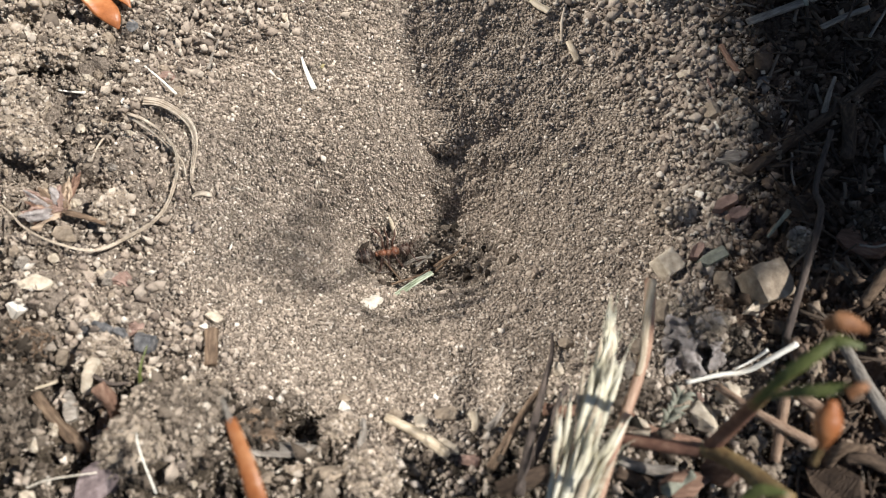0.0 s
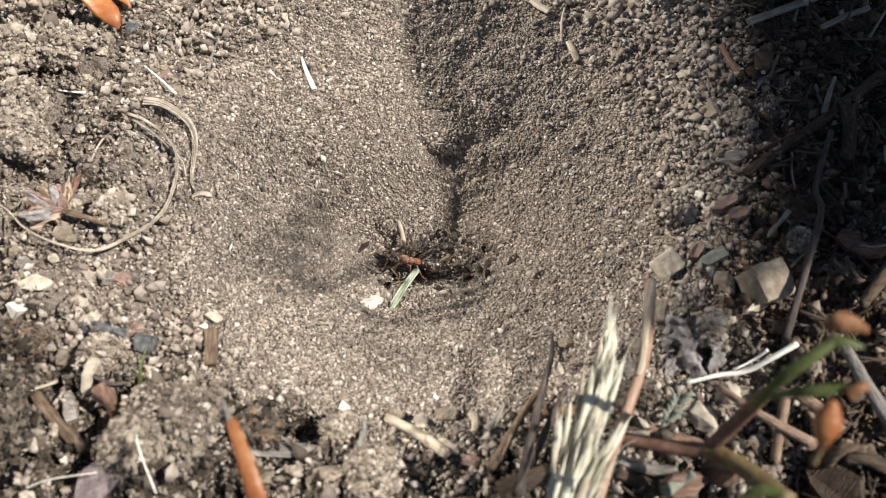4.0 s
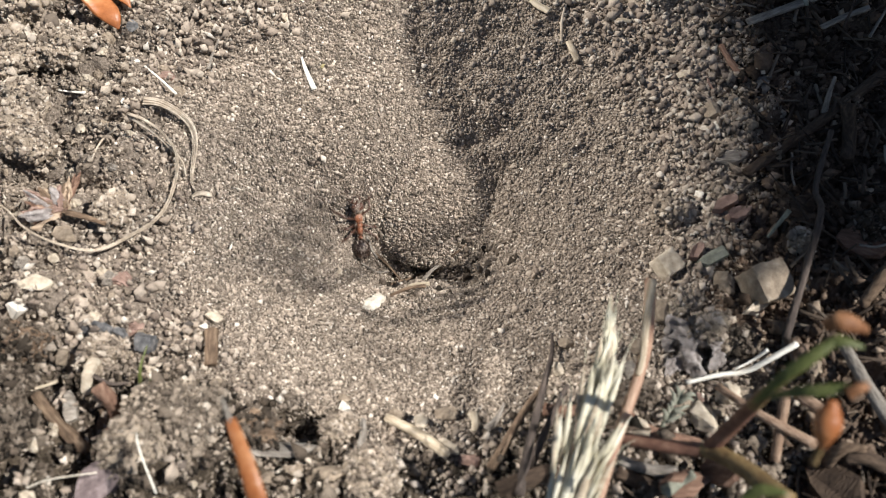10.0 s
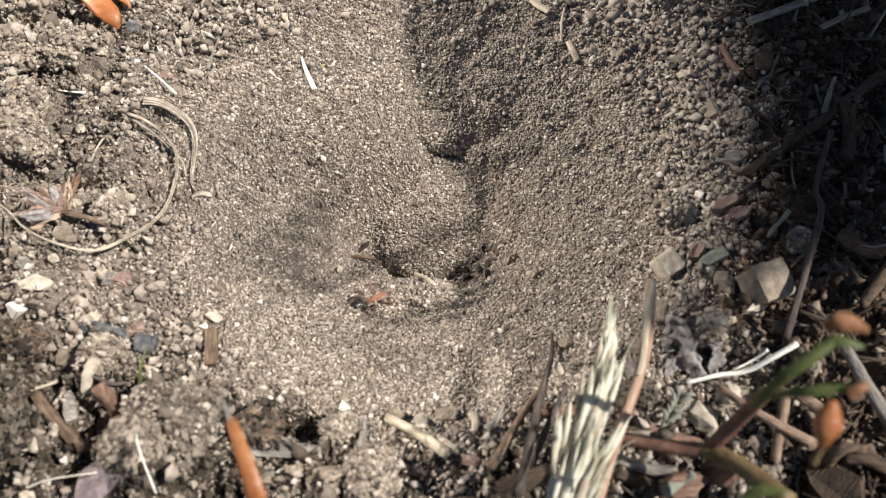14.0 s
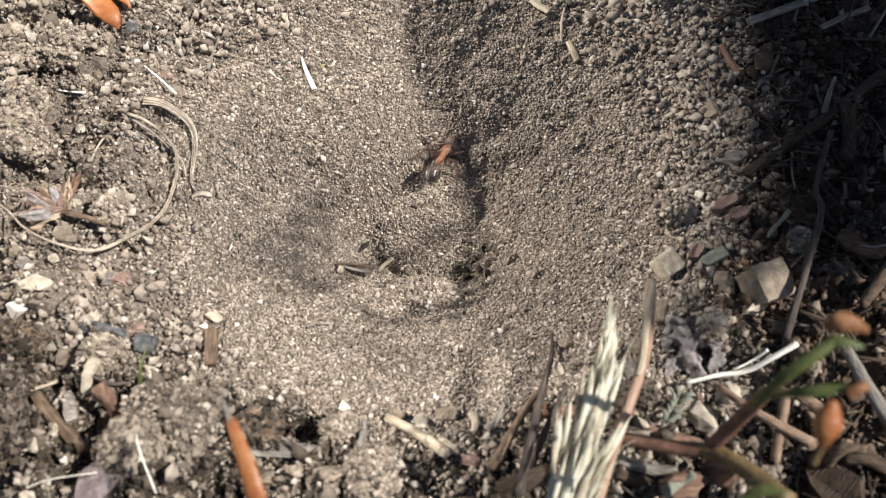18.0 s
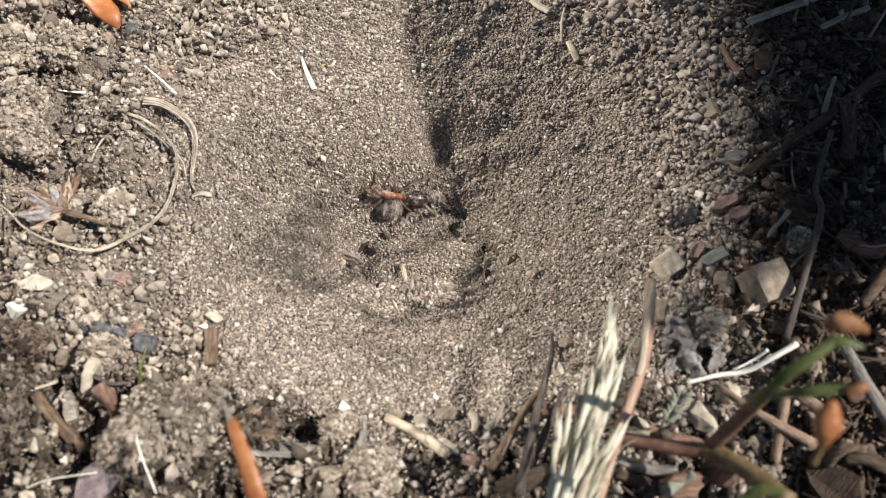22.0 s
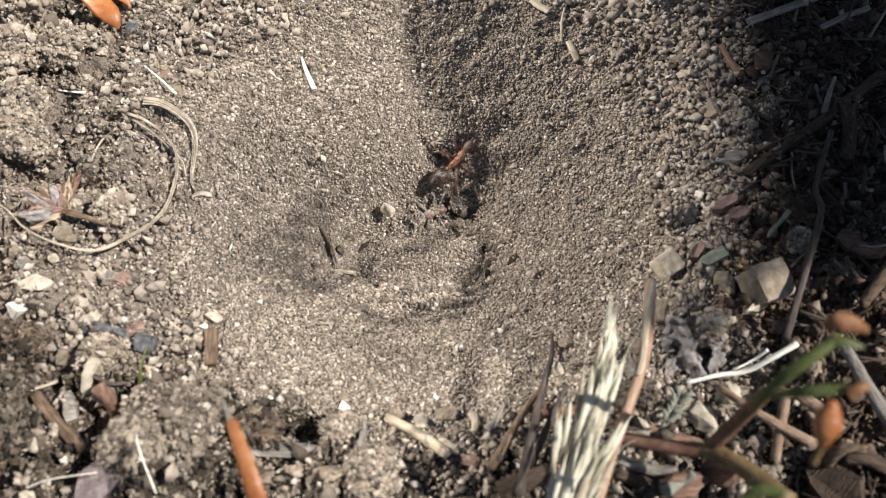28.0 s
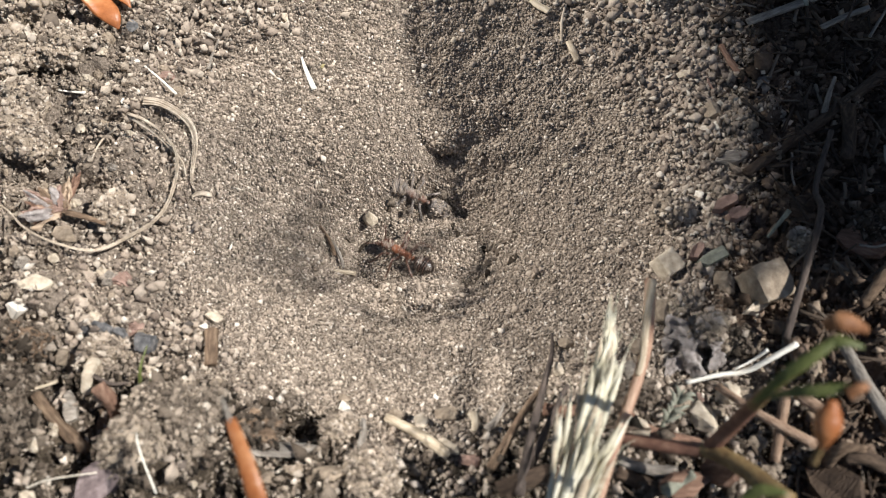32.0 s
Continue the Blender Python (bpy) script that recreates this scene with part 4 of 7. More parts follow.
stick("rootlet", [(-34.9, -16.4), (-33.4, -16.9), (-31.8, -16.6)], 0.5, 0.4, DARK_STEM, "thin dark rootlet on brown soil", "rootlet", 1.6, (1.0, 0.6), 0.05, 19)
chip((-37.3, -19.2), (1.7, 3.5, 0.5), 12, GREY_WOOD, "grey flat wood chip on soil", 3, 1.2, 6)
stick("bark_curl", [(-33.7, -17.9), (-32.5, -19.2), (-32.7, -20.4), (-32.9, -22.0)], 1.8, 1.0, RED_BARK, "curled reddish bark piece on soil", "bark", 3.4, (0.9, 0.7), 0.12, 20)
chip((-34.1, -19.8), (2.6, 4.4, 0.6), -15, BARK, "dark concave bark flake", 4, 0.8, 4, "bark_flake", "bark")
stick("twig", [(-24.8, -9.9), (-24.4, -12.1), (-24.1, -14.2)], 1.5, 0.9, BARK, "short grey-brown stick at the rim", "stick", 0.9, (1.0, 0.9), 0.08, 21)
stick("straw", [(-25.7, -16.6), (-25.2, -18.0), (-23.1, -22.1)], 0.55, 0.4, HUSK_SKIN, "pale grey bent straw on a clod", "straw", 3.0, (0.9, 0.7), 0.06, 22)
stick("straw", [(-30.2, -20.2), (-27.6, -24.6), (-25.6, -28.7)], 0.2, 0.18, WHITE_STRAW, "thread-thin white straw over a clod", "straw", [3.5, 4.0, 4.0], (0.7, 1.0), 0.05, 23)
stick("straw", [(-37.6, -28.0), (-36.6, -26.8), (-32.3, -26.2)], 0.22, 0.2, HUSK_SKIN, "thin grey straw in shadow", "straw", 3.0, (1.0, 0.7), 0.05, 24)
chip((-32.5, -27.1), (5.2, 4.6, 0.6), 15, PURPLE_LEAF, "dull purplish brown dry leaf", 5, 2.0, 12, "dead_leaf", "leaf")
chip((-15.9, -23.1), (8.0, 2.4, 0.5), 6, GREY_WOOD, "grey weathered leaf strip in shadow", 6, 1.5, 4, "dead_leaf", "leaf")
stick("stick", [(-5.8, -19.4), (-2.8, -21.2), (0.6, -23.5)], 1.15, 0.9, STRAW, "weathered tan stick below the pit", "stick", [0.9, 1.1, 1.2], (0.8, 1.1), 0.06, 25)
stick("twig", [(-8.3, -19.8), (-8.0, -21.4), (-8.1, -23.2)], 0.9, 0.7, GREY_WOOD, "short grey twig on gravel", "twig", 0.8, (1.0, 0.8), 0.08, 26)
stick("twig", [(-8.9, -26.0), (-9.0, -27.1), (-9.1, -28.2)], 0.9, 0.7, STRAW, "tan twig at the clod", "twig", 1.8, (1.0, 0.8), 0.08, 27)
stick("bark_curl", [(3.0, -19.1), (3.3, -20.1), (3.1, -21.2)], 1.1, 0.7, STRAW, "curled pale shaving below the pit", "bark", 0.8, (1.0, 0.6), 0.1, 28)
stick("dead_stalk", [(6.2, -18.3), (5.5, -19.8), (4.4, -21.1)], 0.8, 0.5, GREY_WOOD, "pale frayed dry leaf tip", "leaf", [1.8, 1.2, 0.8], (0.3, 1.2), 0.1, 29)


def dry_flower(p):
    """A withered flower head: bracts that fan out from one base."""
    ob = thing("dry_flower", land(p, 0.8), "withered pale brown flower head lying on soil", "flower")
    rng = np.random.default_rng(8)
    for k in range(17):
        turn = 150 + (k - 8) * 8 + rng.uniform(-7, 7)
        n = 4.2 + rng.uniform(-1.6, 1.2)
        bract = part("bract", crumpled(n, rng.uniform(0.8, 1.5), 31 + k, 0.9), (RED_BARK, DRY_LEAF, BARK, RED_STONE, DEAD_LEAF)[k % 5], ob)
        bract.matrix_local = pose(0, 0, (0.4 + 0.14 * (k % 5)) * MM, 0, 0, turn) @ pose(0.5 * n * MM, 0, 0.3 * MM, rng.uniform(-30, 30), rng.uniform(-22, 5), 0)
    line = [Vector((0.0, 0.0, 0.4)) * MM, Vector((2.2, -0.5, 0.3)) * MM, Vector((4.6, -1.2, 0.0)) * MM]
    part("stalk", swept(smooth_line(line), 0.8, 0.7, (1.0, 0.7), 8, 0.05, 3), BARK, ob)
    return ob


dry_flower((-41.6, 2.4))


def sprout(p):
    ob = thing("green_sprout", land(p, 1.2), "tiny bright green sprout with thin leaves", "plant")
    for k, (x, y, z) in enumerate(((0.7, 4.2, 2.6), (2.2, 1.2, 2.0), (1.6, 0.4, 1.4), (-0.7, -0.5, 1.2))):
        line = [Vector((0, 0, 0)), Vector((x * 0.3, y * 0.45, z * 0.8)) * MM, Vector((x, y, z)) * MM]
        part("leaf", swept(smooth_line(line), 0.55, 0.2, (1.0, 0.25), 6, 0.03, k), GREEN, ob)
    return ob


sprout((-30.6, -17.5))


def curled_petal(name, points, width, label, seed, tip=None, profile=None):
    ob = thing(name, Vector(points[0]) * MM, label, "leaf")
    base = Vector(points[0])
    line = smooth_line([(Vector(p) - base) * MM for p in points], 8)
    part("blade", swept(line, width, width * 0.28, (1.0, 1.0), 10, 0.03, seed, profile), ORANGE, ob)
    if tip:
        end = smooth_line([(Vector(p) - base) * MM for p in tip], 6)
        part("tip", swept(end, width * 0.42, width * 0.2, (1.0, 0.3), 8, 0.03, seed), GREY_WOOD, ob, "dry whitish tip")
    return ob


curled_petal("orange_leaf", [(-46.3, 36.4, 3.5), (-43.9, 33.8, 3.2), (-42.4, 32.3, 2.6), (-41.6, 31.1, 1.6)], 3.0, "dry orange leaf tip on soil", 1, None, lambda t: 1.0 if t < 0.4 else max(0.12, 1 - ((t - 0.4) / 0.62) ** 2))
curled_petal("orange_leaf", [(-43.0, 36.4, 3.2), (-41.4, 35.4, 2.8), (-40.5, 34.4, 2.0)], 2.0, "small dry orange leaf tip on soil", 2, None, lambda t: max(0.15, 1 - t * t))
curled_petal("orange_leaf", [(-13.5, -32.6, 20.0), (-14.2, -30.6, 21.0), (-15.2, -28.2, 21.5), (-16.2, -26.1, 21.5)], 1.45, "upright dry orange blade with a whitish tip", 3, [(-16.1, -26.4, 21.5), (-16.8, -25.0, 21.3), (-17.3, -24.1, 21.0)], lambda t: 1.0 - 0.45 * t * t)

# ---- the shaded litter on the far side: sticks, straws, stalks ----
stick("stick", [(34.6, 8.2), (40.4, 12.8), (45.6, 16.2), (54.8, 23.9)], 1.3, 1.1, SHADED_BARK, "brown broken stick in shaded litter", "stick", [2.4, 2.5, 2.4, 2.2], (0.9, 1.1), 0.08, 31)
stick("stick", [(35.2, 28.3), (36.0, 25.6), (37.2, 22.6)], 0.95, 0.8, RED_BARK, "short brown stick at the shaded rim", "stick", 1.6, (0.8, 1.2), 0.1, 32)
stick("straw", [(38.5, 30.9), (45.1, 33.1), (51.5, 36.5)], 1.2, 0.4, GREY_WOOD, "flat pale straw in shaded litter", "straw", 2.4, (1.0, 1.0), 0.04, 33, 6)
stick("straw", [(46.8, 28.5), (50.2, 30.4), (53.1, 31.2)], 0.9, 0.4, GREY_WOOD, "flat pale straw in shaded litter", "straw", 2.6, (0.9, 1.0), 0.04, 34, 6)
stick("dead_leaf", [(45.4, 37.5), (46.2, 36.0), (44.9, 30.9)], 1.4, 0.4, GREY_GREEN, "pale folded leaf tip over a straw", "leaf", 4.0, (1.4, 0.4), 0.05, 35)
stick("straw", [(45.1, 16.4), (45.4, 18.0), (46.4, 20.2)], 0.8, 0.4, GREY_WOOD, "grey straw sliver in litter", "straw", 3.0, (1.0, 0.5), 0.05, 36)
stick("straw", [(52.9, 27.7), (55.0, 30.7), (57.0, 33.7)], 0.4, 0.3, GREY_WOOD, "thin grey straw in litter", "straw", 2.6, (1.0, 0.7), 0.05, 37)
stick("dark_stalk", [(44.9, 13.2), (42.0, 6.2), (40.4, 1.0), (37.3, -6.6), (34.2, -13.1)], 0.8, 0.75, DARK_STEM, "long dark bent stalk over litter", "stalk", [4.0, 4.5, 5.0, 5.0, 4.0], (0.8, 1.1), 0.06, 38)
stick("stick", [(47.4, 16.7), (47.8, 13.5), (46.6, 10.2)], 1.8, 1.4, SHADED_BARK, "brown stick in deep shade", "stick", 2.2, (1.0, 0.9), 0.08, 39)
stick("stick", [(48.6, -2.8), (45.2, -6.7), (43.3, -8.9)], 1.3, 1.1, BARK, "brown stick in litter", "stick", 3.0, (1.0, 0.9), 0.08, 40)
stick("straw", [(24.4, -16.8), (27.9, -16.0), (30.6, -15.6), (33.1, -14.6), (35.5, -13.4)], 0.55, 0.45, WHITE_STRAW, "bright bleached straw across litter", "straw", [2.5, 2.6, 2.8, 3.0, 3.2], (0.8, 1.2), 0.08, 41)
stick("straw", [(29.4, -15.5), (31.3, -14.6), (32.6, -13.9)], 0.36, 0.3, WHITE_STRAW, "bleached straw splinter on another straw", "straw", 3.1, (0.6, 1.0), 0.1, 42)
stick("stick", [(27.5, -17.1), (30.7, -20.6), (35.5, -23.5)], 1.0, 0.9, TAN_WOOD, "tan brown stick under a twig", "stick", [2.8, 3.0, 2.8], (0.8, 1.1), 0.06, 43)
stick("stick", [(33.8, -18.0), (32.7, -21.3), (31.8, -24.8)], 1.1, 1.0, TAN_WOOD, "brown stick crossing another", "stick", 2.0, (1.0, 0.9), 0.06, 44)
stick("stick", [(34.5, -18.5), (36.5, -20.5), (37.9, -22.3)], 1.3, 1.1, TAN_WOOD, "brown stick in litter", "stick", 2.4, (1.0, 1.0), 0.06, 45)
stick("stick", [(39.9, -13.2), (41.1, -18.4), (43.3, -23.1)], 1.5, 1.3, GREY_WOOD, "thick grey-brown stick in litter", "stick", 2.6, (0.8, 1.1), 0.08, 46)
stick("stick", [(38.0, -24.5), (40.2, -24.7), (43.7, -26.0)], 1.6, 1.3, SHADED_BARK, "brown stick in litter", "stick", 2.0, (0.9, 1.0), 0.06, 47)
stick("bark_curl", [(36.6, -24.8), (37.5, -24.1), (39.5, -24.2)], 1.3, 1.0, BARK, "curved brown root in litter", "rootlet", 3.0, (1.2, 0.6), 0.1, 48)
chip((37.1, -26.5), (4.5, 6.0, 1.4), 35, SHADED_BARK, "rough dark bark chunk in litter", 7, 1.5, 10, "bark_flake", "bark")
chip((26.0, -26.3), (5.5, 3.0, 0.8), -20, RED_BARK, "reddish dry leaf in litter", 8, 1.5, 14, "dead_leaf", "leaf")
chip((22.6, -27.2), (5.0, 2.4, 0.6), 10, RED_BARK, "pinkish brown dry leaf in litter", 9, 1.4, 8, "dead_leaf", "leaf")
chip((41.0, 4.5), (5.5, 3.6, 0.6), -5, SHADED_BARK, "dark brown dead leaf in shaded litter", 10, 1.6, 6, "dead_leaf", "leaf")
chip((29.5, -2.1), (4.2, 1.8, 0.4), 25, GREY_GREEN, "grey-green dead leaf at the rim", 12, 1.0, 6, "dead_leaf", "leaf")
chip((31.7, 4.5), (3.2, 1.6, 0.8), 20, RED_STONE, "pinkish bark chip at the rim", 13, 1.2, 8)
chip((33.1, 3.1), (3.0, 1.5, 0.8), 22, RED_STONE, "pinkish bark chip at the rim", 14, 1.2, 8)
chip((28.0, -1.2), (2.6, 1.4, 0.7), 45, RED_STONE, "reddish chip beside a pale stone", 15, 0.8, 8)
chip((33.6, -7.8), (4.6, 1.2, 0.8), 35, PALE_STONE, "pale splinter below a stone", 16, 1.0, 4)
chip((45.9, -0.3), (6.0, 4.0, 0.6), -30, RED_BARK, "brown dead leaf in shaded litter", 17, 1.8, 10, "dead_leaf", "leaf")
stick("straw", [(35.6, -0.1), (37.3, 1.8), (38.5, 3.1)], 0.6, 0.4, GREY_GREEN, "thin grey-green blade in litter", "straw", 2.6, (0.6, 1.0), 0.05, 49)
stick("straw", [(40.9, 11.7), (40.9, 9.7), (38.7, 5.1)], 0.35, 0.25, GREY_WOOD, "hair-thin grey straw in litter", "straw", 2.6, (1.0, 0.7), 0.05, 50)
stick("straw", [(45.2, -1.3), (46.7, -1.8), (48.5, -1.3)], 0.35, 0.25, GREY_WOOD, "hair-thin grey root in litter", "rootlet", 3.0, (1.0, 0.7), 0.05, 51)
stick("straw", [(51.1, 11.4), (51.0, 10.0), (51.1, 9.4)], 0.9, 0.5, GREY_WOOD, "short grey straw in litter", "straw", 3.0, (1.0, 0.8), 0.05, 52)
stick("straw", [(20.1, -28.3), (21.9, -27.1), (23.2, -26.5)], 1.2, 0.6, GREY_GREEN, "pale green-grey straw in litter", "straw", 2.6, (1.0, 0.7), 0.05, 53)
stick("straw", [(16.6, -25.0), (19.4, -25.7), (22.0, -26.1)], 1.2, 0.9, GREY_WOOD, "grey-brown straw in litter", "straw", 2.0, (0.8, 1.0), 0.06, 54)
stick("stick", [(16.3, -25.9), (18.7, -26.9), (21.0, -28.1)], 1.8, 1.4, SHADED_BARK, "dark brown stick in litter", "stick", 1.4, (0.8, 1.0), 0.06, 55)
stick("dark_stalk", [(12.0, -9.4), (11.5, -12.7), (10.2, -16.9), (8.4, -22.8), (7.1, -28.1)], 0.75, 0.6, DARK_STEM, "thin dark stalk leaning at the rim", "stalk", [1.0, 2.0, 2.6, 3.0, 3.0], (0.4, 1.4), 0.08, 56)
stick("stick", [(10.5, -16.3), (8.1, -19.5), (6.2, -22.7), (4.6, -25.2)], 0.9, 0.7, BARK, "brown stick below the pit", "stick", [2.2, 2.0, 1.8, 1.6], (0.7, 1.1), 0.06, 57)
stick("dark_stalk", [(12.7, -16.5), (10.9, -20.0), (9.2, -23.4), (7.7, -27.1)], 0.8, 0.7, DARK_STEM, "dark dry stalk in litter", "stalk", 1.6, (0.6, 1.2), 0.06, 58)
stick("stick", [(10.2, -19.0), (12.3, -19.5), (14.1, -19.1)], 1.4, 1.0, RED_BARK, "reddish stick in litter", "stick", 1.2, (1.0, 0.8), 0.06, 59)
stick("stick", [(5.3, -27.6), (8.5, -26.4), (10.9, -25.8)], 2.0, 1.6, SHADED_BARK, "dark stick below the pit", "stick", 1.8, (1.0, 0.8), 0.06, 60)
stick("stick", [(17.6, -19.7), (20.5, -21.8), (25.3, -22.5)], 1.2, 1.0, RED_BARK, "reddish stick behind a seed head", "stick", 1.5, (1.0, 0.8), 0.06, 61)


def feathery_leaf(p, turn):
    ob = thing("feathery_leaf", land(p, 1.6), "grey-green feathery leaf lying in litter", "leaf")
    ob.rotation_euler = (0, 0, radians(turn))
    part("midrib", swept(smooth_line([Vector((0, 0, 0)), Vector((2.2, 0.2, 0.5)) * MM, Vector((4.6, 0, 0.2)) * MM]), 0.4, 0.3, (1.0, 0.5), 6), GREY_GREEN, ob)
    rng = np.random.default_rng(77)
    for k in range(5):
        for s in (-1, 1):
            x, n = 0.5 + k * 0.75 + rng.uniform(-0.2, 0.2), rng.uniform(0.8, 2.0)
            line = [Vector((x, 0.05 * s, 0.3)) * MM, Vector((x + 0.6 * n, s * 0.5 * n, 0.5 + rng.uniform(0, 0.7))) * MM, Vector((x + n, s * n * rng.uniform(0.5, 1.0), rng.uniform(-0.2, 0.8))) * MM]
            part("leaflet", swept(smooth_line(line, 3), rng.uniform(0.35, 0.7), 0.2, (1.0, 0.4), 6, 0.1, k), GREY_GREEN, ob)
    return ob


feathery_leaf((21.4, -21.4), 55)


# ---- the bleached grass head and its reddish stalk ----
def seed_head():
    """A dry grass panicle: a stalk and overlapping pointed spikelets."""
    axis = [(9.6, -32.3, 10.0), (11.5, -27.5, 11.5), (13.3, -22.4, 12.0), (14.9, -17.5, 11.0), (16.0, -12.4, 9.5)]
    ob = thing("grass_seed_head", Vector(axis[0]) * MM, "bleached cream grass seed head with pointed husks", "grass")
    base = Vector(axis[0])
    line = smooth_line([(Vector(p) - base) * MM for p in axis], 10)
    part("stalk", swept(line, 0.7, 0.6, (1.1, 0.3), 7, 0.05, 1), STRAW, ob)
    rng = np.random.default_rng(21)
    n = len(line)
    for k in range(84):
        t = ((k + 0.5) / 84) ** 1.2 * 0.9
        i = min(int(t * (n - 1)), n - 2)
        p, d = line[i], (line[i + 1] - line[i]).normalized()
        side = d.cross(Vector((0, 0, 1))).normalized()
        room = max(0.08, min(1.0, 1 - (t - 0.25) / 0.55))
        lean = rng.uniform(-1, 1) * room
        n2 = rng.uniform(4.0, 6.6) * (1.15 - 0.25 * t)
        start = p + side * lean * (2.1 if lean < 0 else 1.5) * MM + Vector((0, 0, rng.uniform(-0.8, 0.8) * room)) * MM
        way = (d + side * (lean * 0.16 + rng.uniform(-0.1, 0.1)) + Vector((0, 0, rng.uniform(-0.1, 0.25)))).normalized()
        hl = [start + way * n2 * MM * u + Vector((0, 0, 0.3 * math.sin(u * 3.1))) * MM for u in np.linspace(0, 1, 9)]
        part("husk", swept(hl, rng.uniform(0.4, 0.78), 0.36, (1.0, 1.0), 8, 0.02, k, lambda u: 0.06 + math.sin(math.pi * (0.1 + 0.9 * u)) ** 1.3), HUSK if k % 5 else STRAW, ob)
        if k % 3 == 0:
            awn = [hl[-1], hl[-1] + way * 1.0 * MM, hl[-1] + (way + side * lean * 0.3) * 2.0 * MM]
            part("awn", swept(awn, 0.14, 0.14, (1.0, 0.3), 4), HUSK, ob)
    top = [line[-1] - (line[-1] - line[-8]).normalized() * 5.5 * MM * (1 - u) + Vector((0, 0, 0.5 * math.sin(u * 3.1))) * MM for u in np.linspace(0, 1, 10)]
    part("husk", swept(top, 1.15, 0.6, (1.0, 1.0), 8, 0.02, 9, lambda u: 0.06 + math.sin(math.pi * (0.12 + 0.88 * u)) ** 1.2), HUSK, ob, "long pointed end husk")
    return ob


seed_head()
stick("red_stalk", [(12.9, -31.6, 8.5), (14.5, -27.0, 9.5), (16.2, -22.8, 10.0), (18.1, -18.4, 10.0), (19.5, -14.5, 9.0), (21.1, -7.3, 7.0)], 0.95, 0.7, PINK_STRAW, "reddish dry grass stalk with a joint", "stalk", taper=(0.9, 1.25), wobble=0.04, seed=62)
stick("sheath", [(17.8, -18.7, 10.6), (18.4, -17.3, 10.4), (19.8, -12.1, 8.8), (21.2, -7.5, 7.3)], 0.9, 0.6, STRAW, "dry tan sheath along a grass stalk", "grass", taper=(0.6, 1.0), wobble=0.03, seed=63)


# ---- the low plant that reaches into the view ----
def low_plant():
    ob = thing("low_plant", Vector((15.2, -25.7, 13.0)) * MM, "low weed with olive stems, green leaves and orange buds", "plant")
    base = Vector((15.2, -25.7, 13.0))

    def shoot(name, pts, w, mat, taper=(1.0, 0.8), profile=None, flat=0.85, label="", sides=9):
        line = smooth_line([(Vector(p) - base) * MM for p in pts], 8)
        return part(name, swept(line, w, w * flat, taper, sides, 0.04, 5, profile), mat, ob, label)

    shoot("stem", [(16.3, -23.7, 7.5), (19.2, -24.6, 8.5), (21.4, -25.1, 9.2), (23.4, -25.5, 10.1)], 1.45, RED_STEM, (0.75, 1.0), None, 0.85, "reddish brown stem")
    shoot("stem", [(22.9, -25.3, 9.9), (24.0, -26.0, 10.8), (25.3, -27.3, 12.0), (27.7, -31.0, 15.0)], 1.5, OLIVE_STEM, (0.9, 1.25))
    shoot("branch", [(23.4, -25.4, 10.0), (24.7, -24.3, 14.0), (25.4, -23.6, 19.0)], 1.2, RED_STEM, (1.15, 1.0), None, 0.85, "reddish brown branch")
    shoot("branch", [(25.2, -23.8, 17.5), (25.5, -23.6, 20.5), (25.7, -23.6, 25.0), (26.9, -23.1, 30.0)], 1.2, OLIVE_STEM, (1.0, 0.75))
    shoot("leaf", [(21.8, -26.6, 27.2), (23.0, -25.7, 30.2), (24.6, -24.8, 31.6), (26.4, -23.7, 32.3)], 0.76, GREEN, (1.0, 1.0), lambda t: 0.25 + math.sin(0.2 + 2.6 * t), 0.3)
    shoot("leaf", [(22.2, -26.3, 27.2), (23.2, -26.9, 30.2), (24.8, -27.2, 31.6), (27.3, -27.2, 32.3)], 0.68, GREEN, (1.0, 1.0), lambda t: 0.3 + math.sin(0.1 + 2.7 * t), 0.3)
    shoot("leaf", [(25.2, -24.3, 31.6), (26.3, -24.1, 32.3), (27.7, -24.5, 32.3)], 0.60, GREEN, (1.0, 1.0), lambda t: 0.25 + math.sin(0.2 + 2.7 * t), 0.3)
    shoot("leaf", [(20.1, -33.5, 24.4), (21.4, -32.4, 25.8), (23.1, -32.7, 26.6)], 0.72, GREEN, (1.0, 1.0), lambda t: 0.25 + math.sin(0.2 + 2.7 * t), 0.3)
    shoot("bud", [(25.2, -30.2, 28.7), (25.0, -29.5, 30.2), (25.1, -28.7, 30.8), (25.2, -27.9, 31.6)], 1.72, ORANGE, (1.0, 1.0), lambda t: 0.15 + 0.95 * math.sin(0.15 + 2.8 * t), 0.8, "orange drooping bud")
    shoot("bud_stalk", [(25.0, -30.9, 27.2), (25.2, -30.3, 28.0), (25.3, -29.9, 28.7)], 0.53, OLIVE_STEM)
    shoot("bud", [(25.7, -22.7, 31.6), (26.3, -22.7, 32.3), (27.2, -22.8, 32.3), (28.5, -23.0, 31.6)], 1.35, BUD, (1.0, 1.0), lambda t: 0.3 + 0.8 * math.sin(0.2 + 2.7 * t), 0.8, "brown withered bud")
    shoot("bud", [(26.0, -27.6, 32.1), (26.6, -27.4, 32.5), (27.2, -27.2, 32.5)], 0.86, BUD, (1.0, 0.7), None, 0.8, "brown withered leaf end")
    shoot("runner", [(16.1, -23.2, 7.0), (18.0, -23.7, 7.6), (21.2, -24.6, 8.6), (23.1, -25.3, 9.8)], 0.8, RED_BARK, (0.7, 1.0))
    return ob


low_plant()


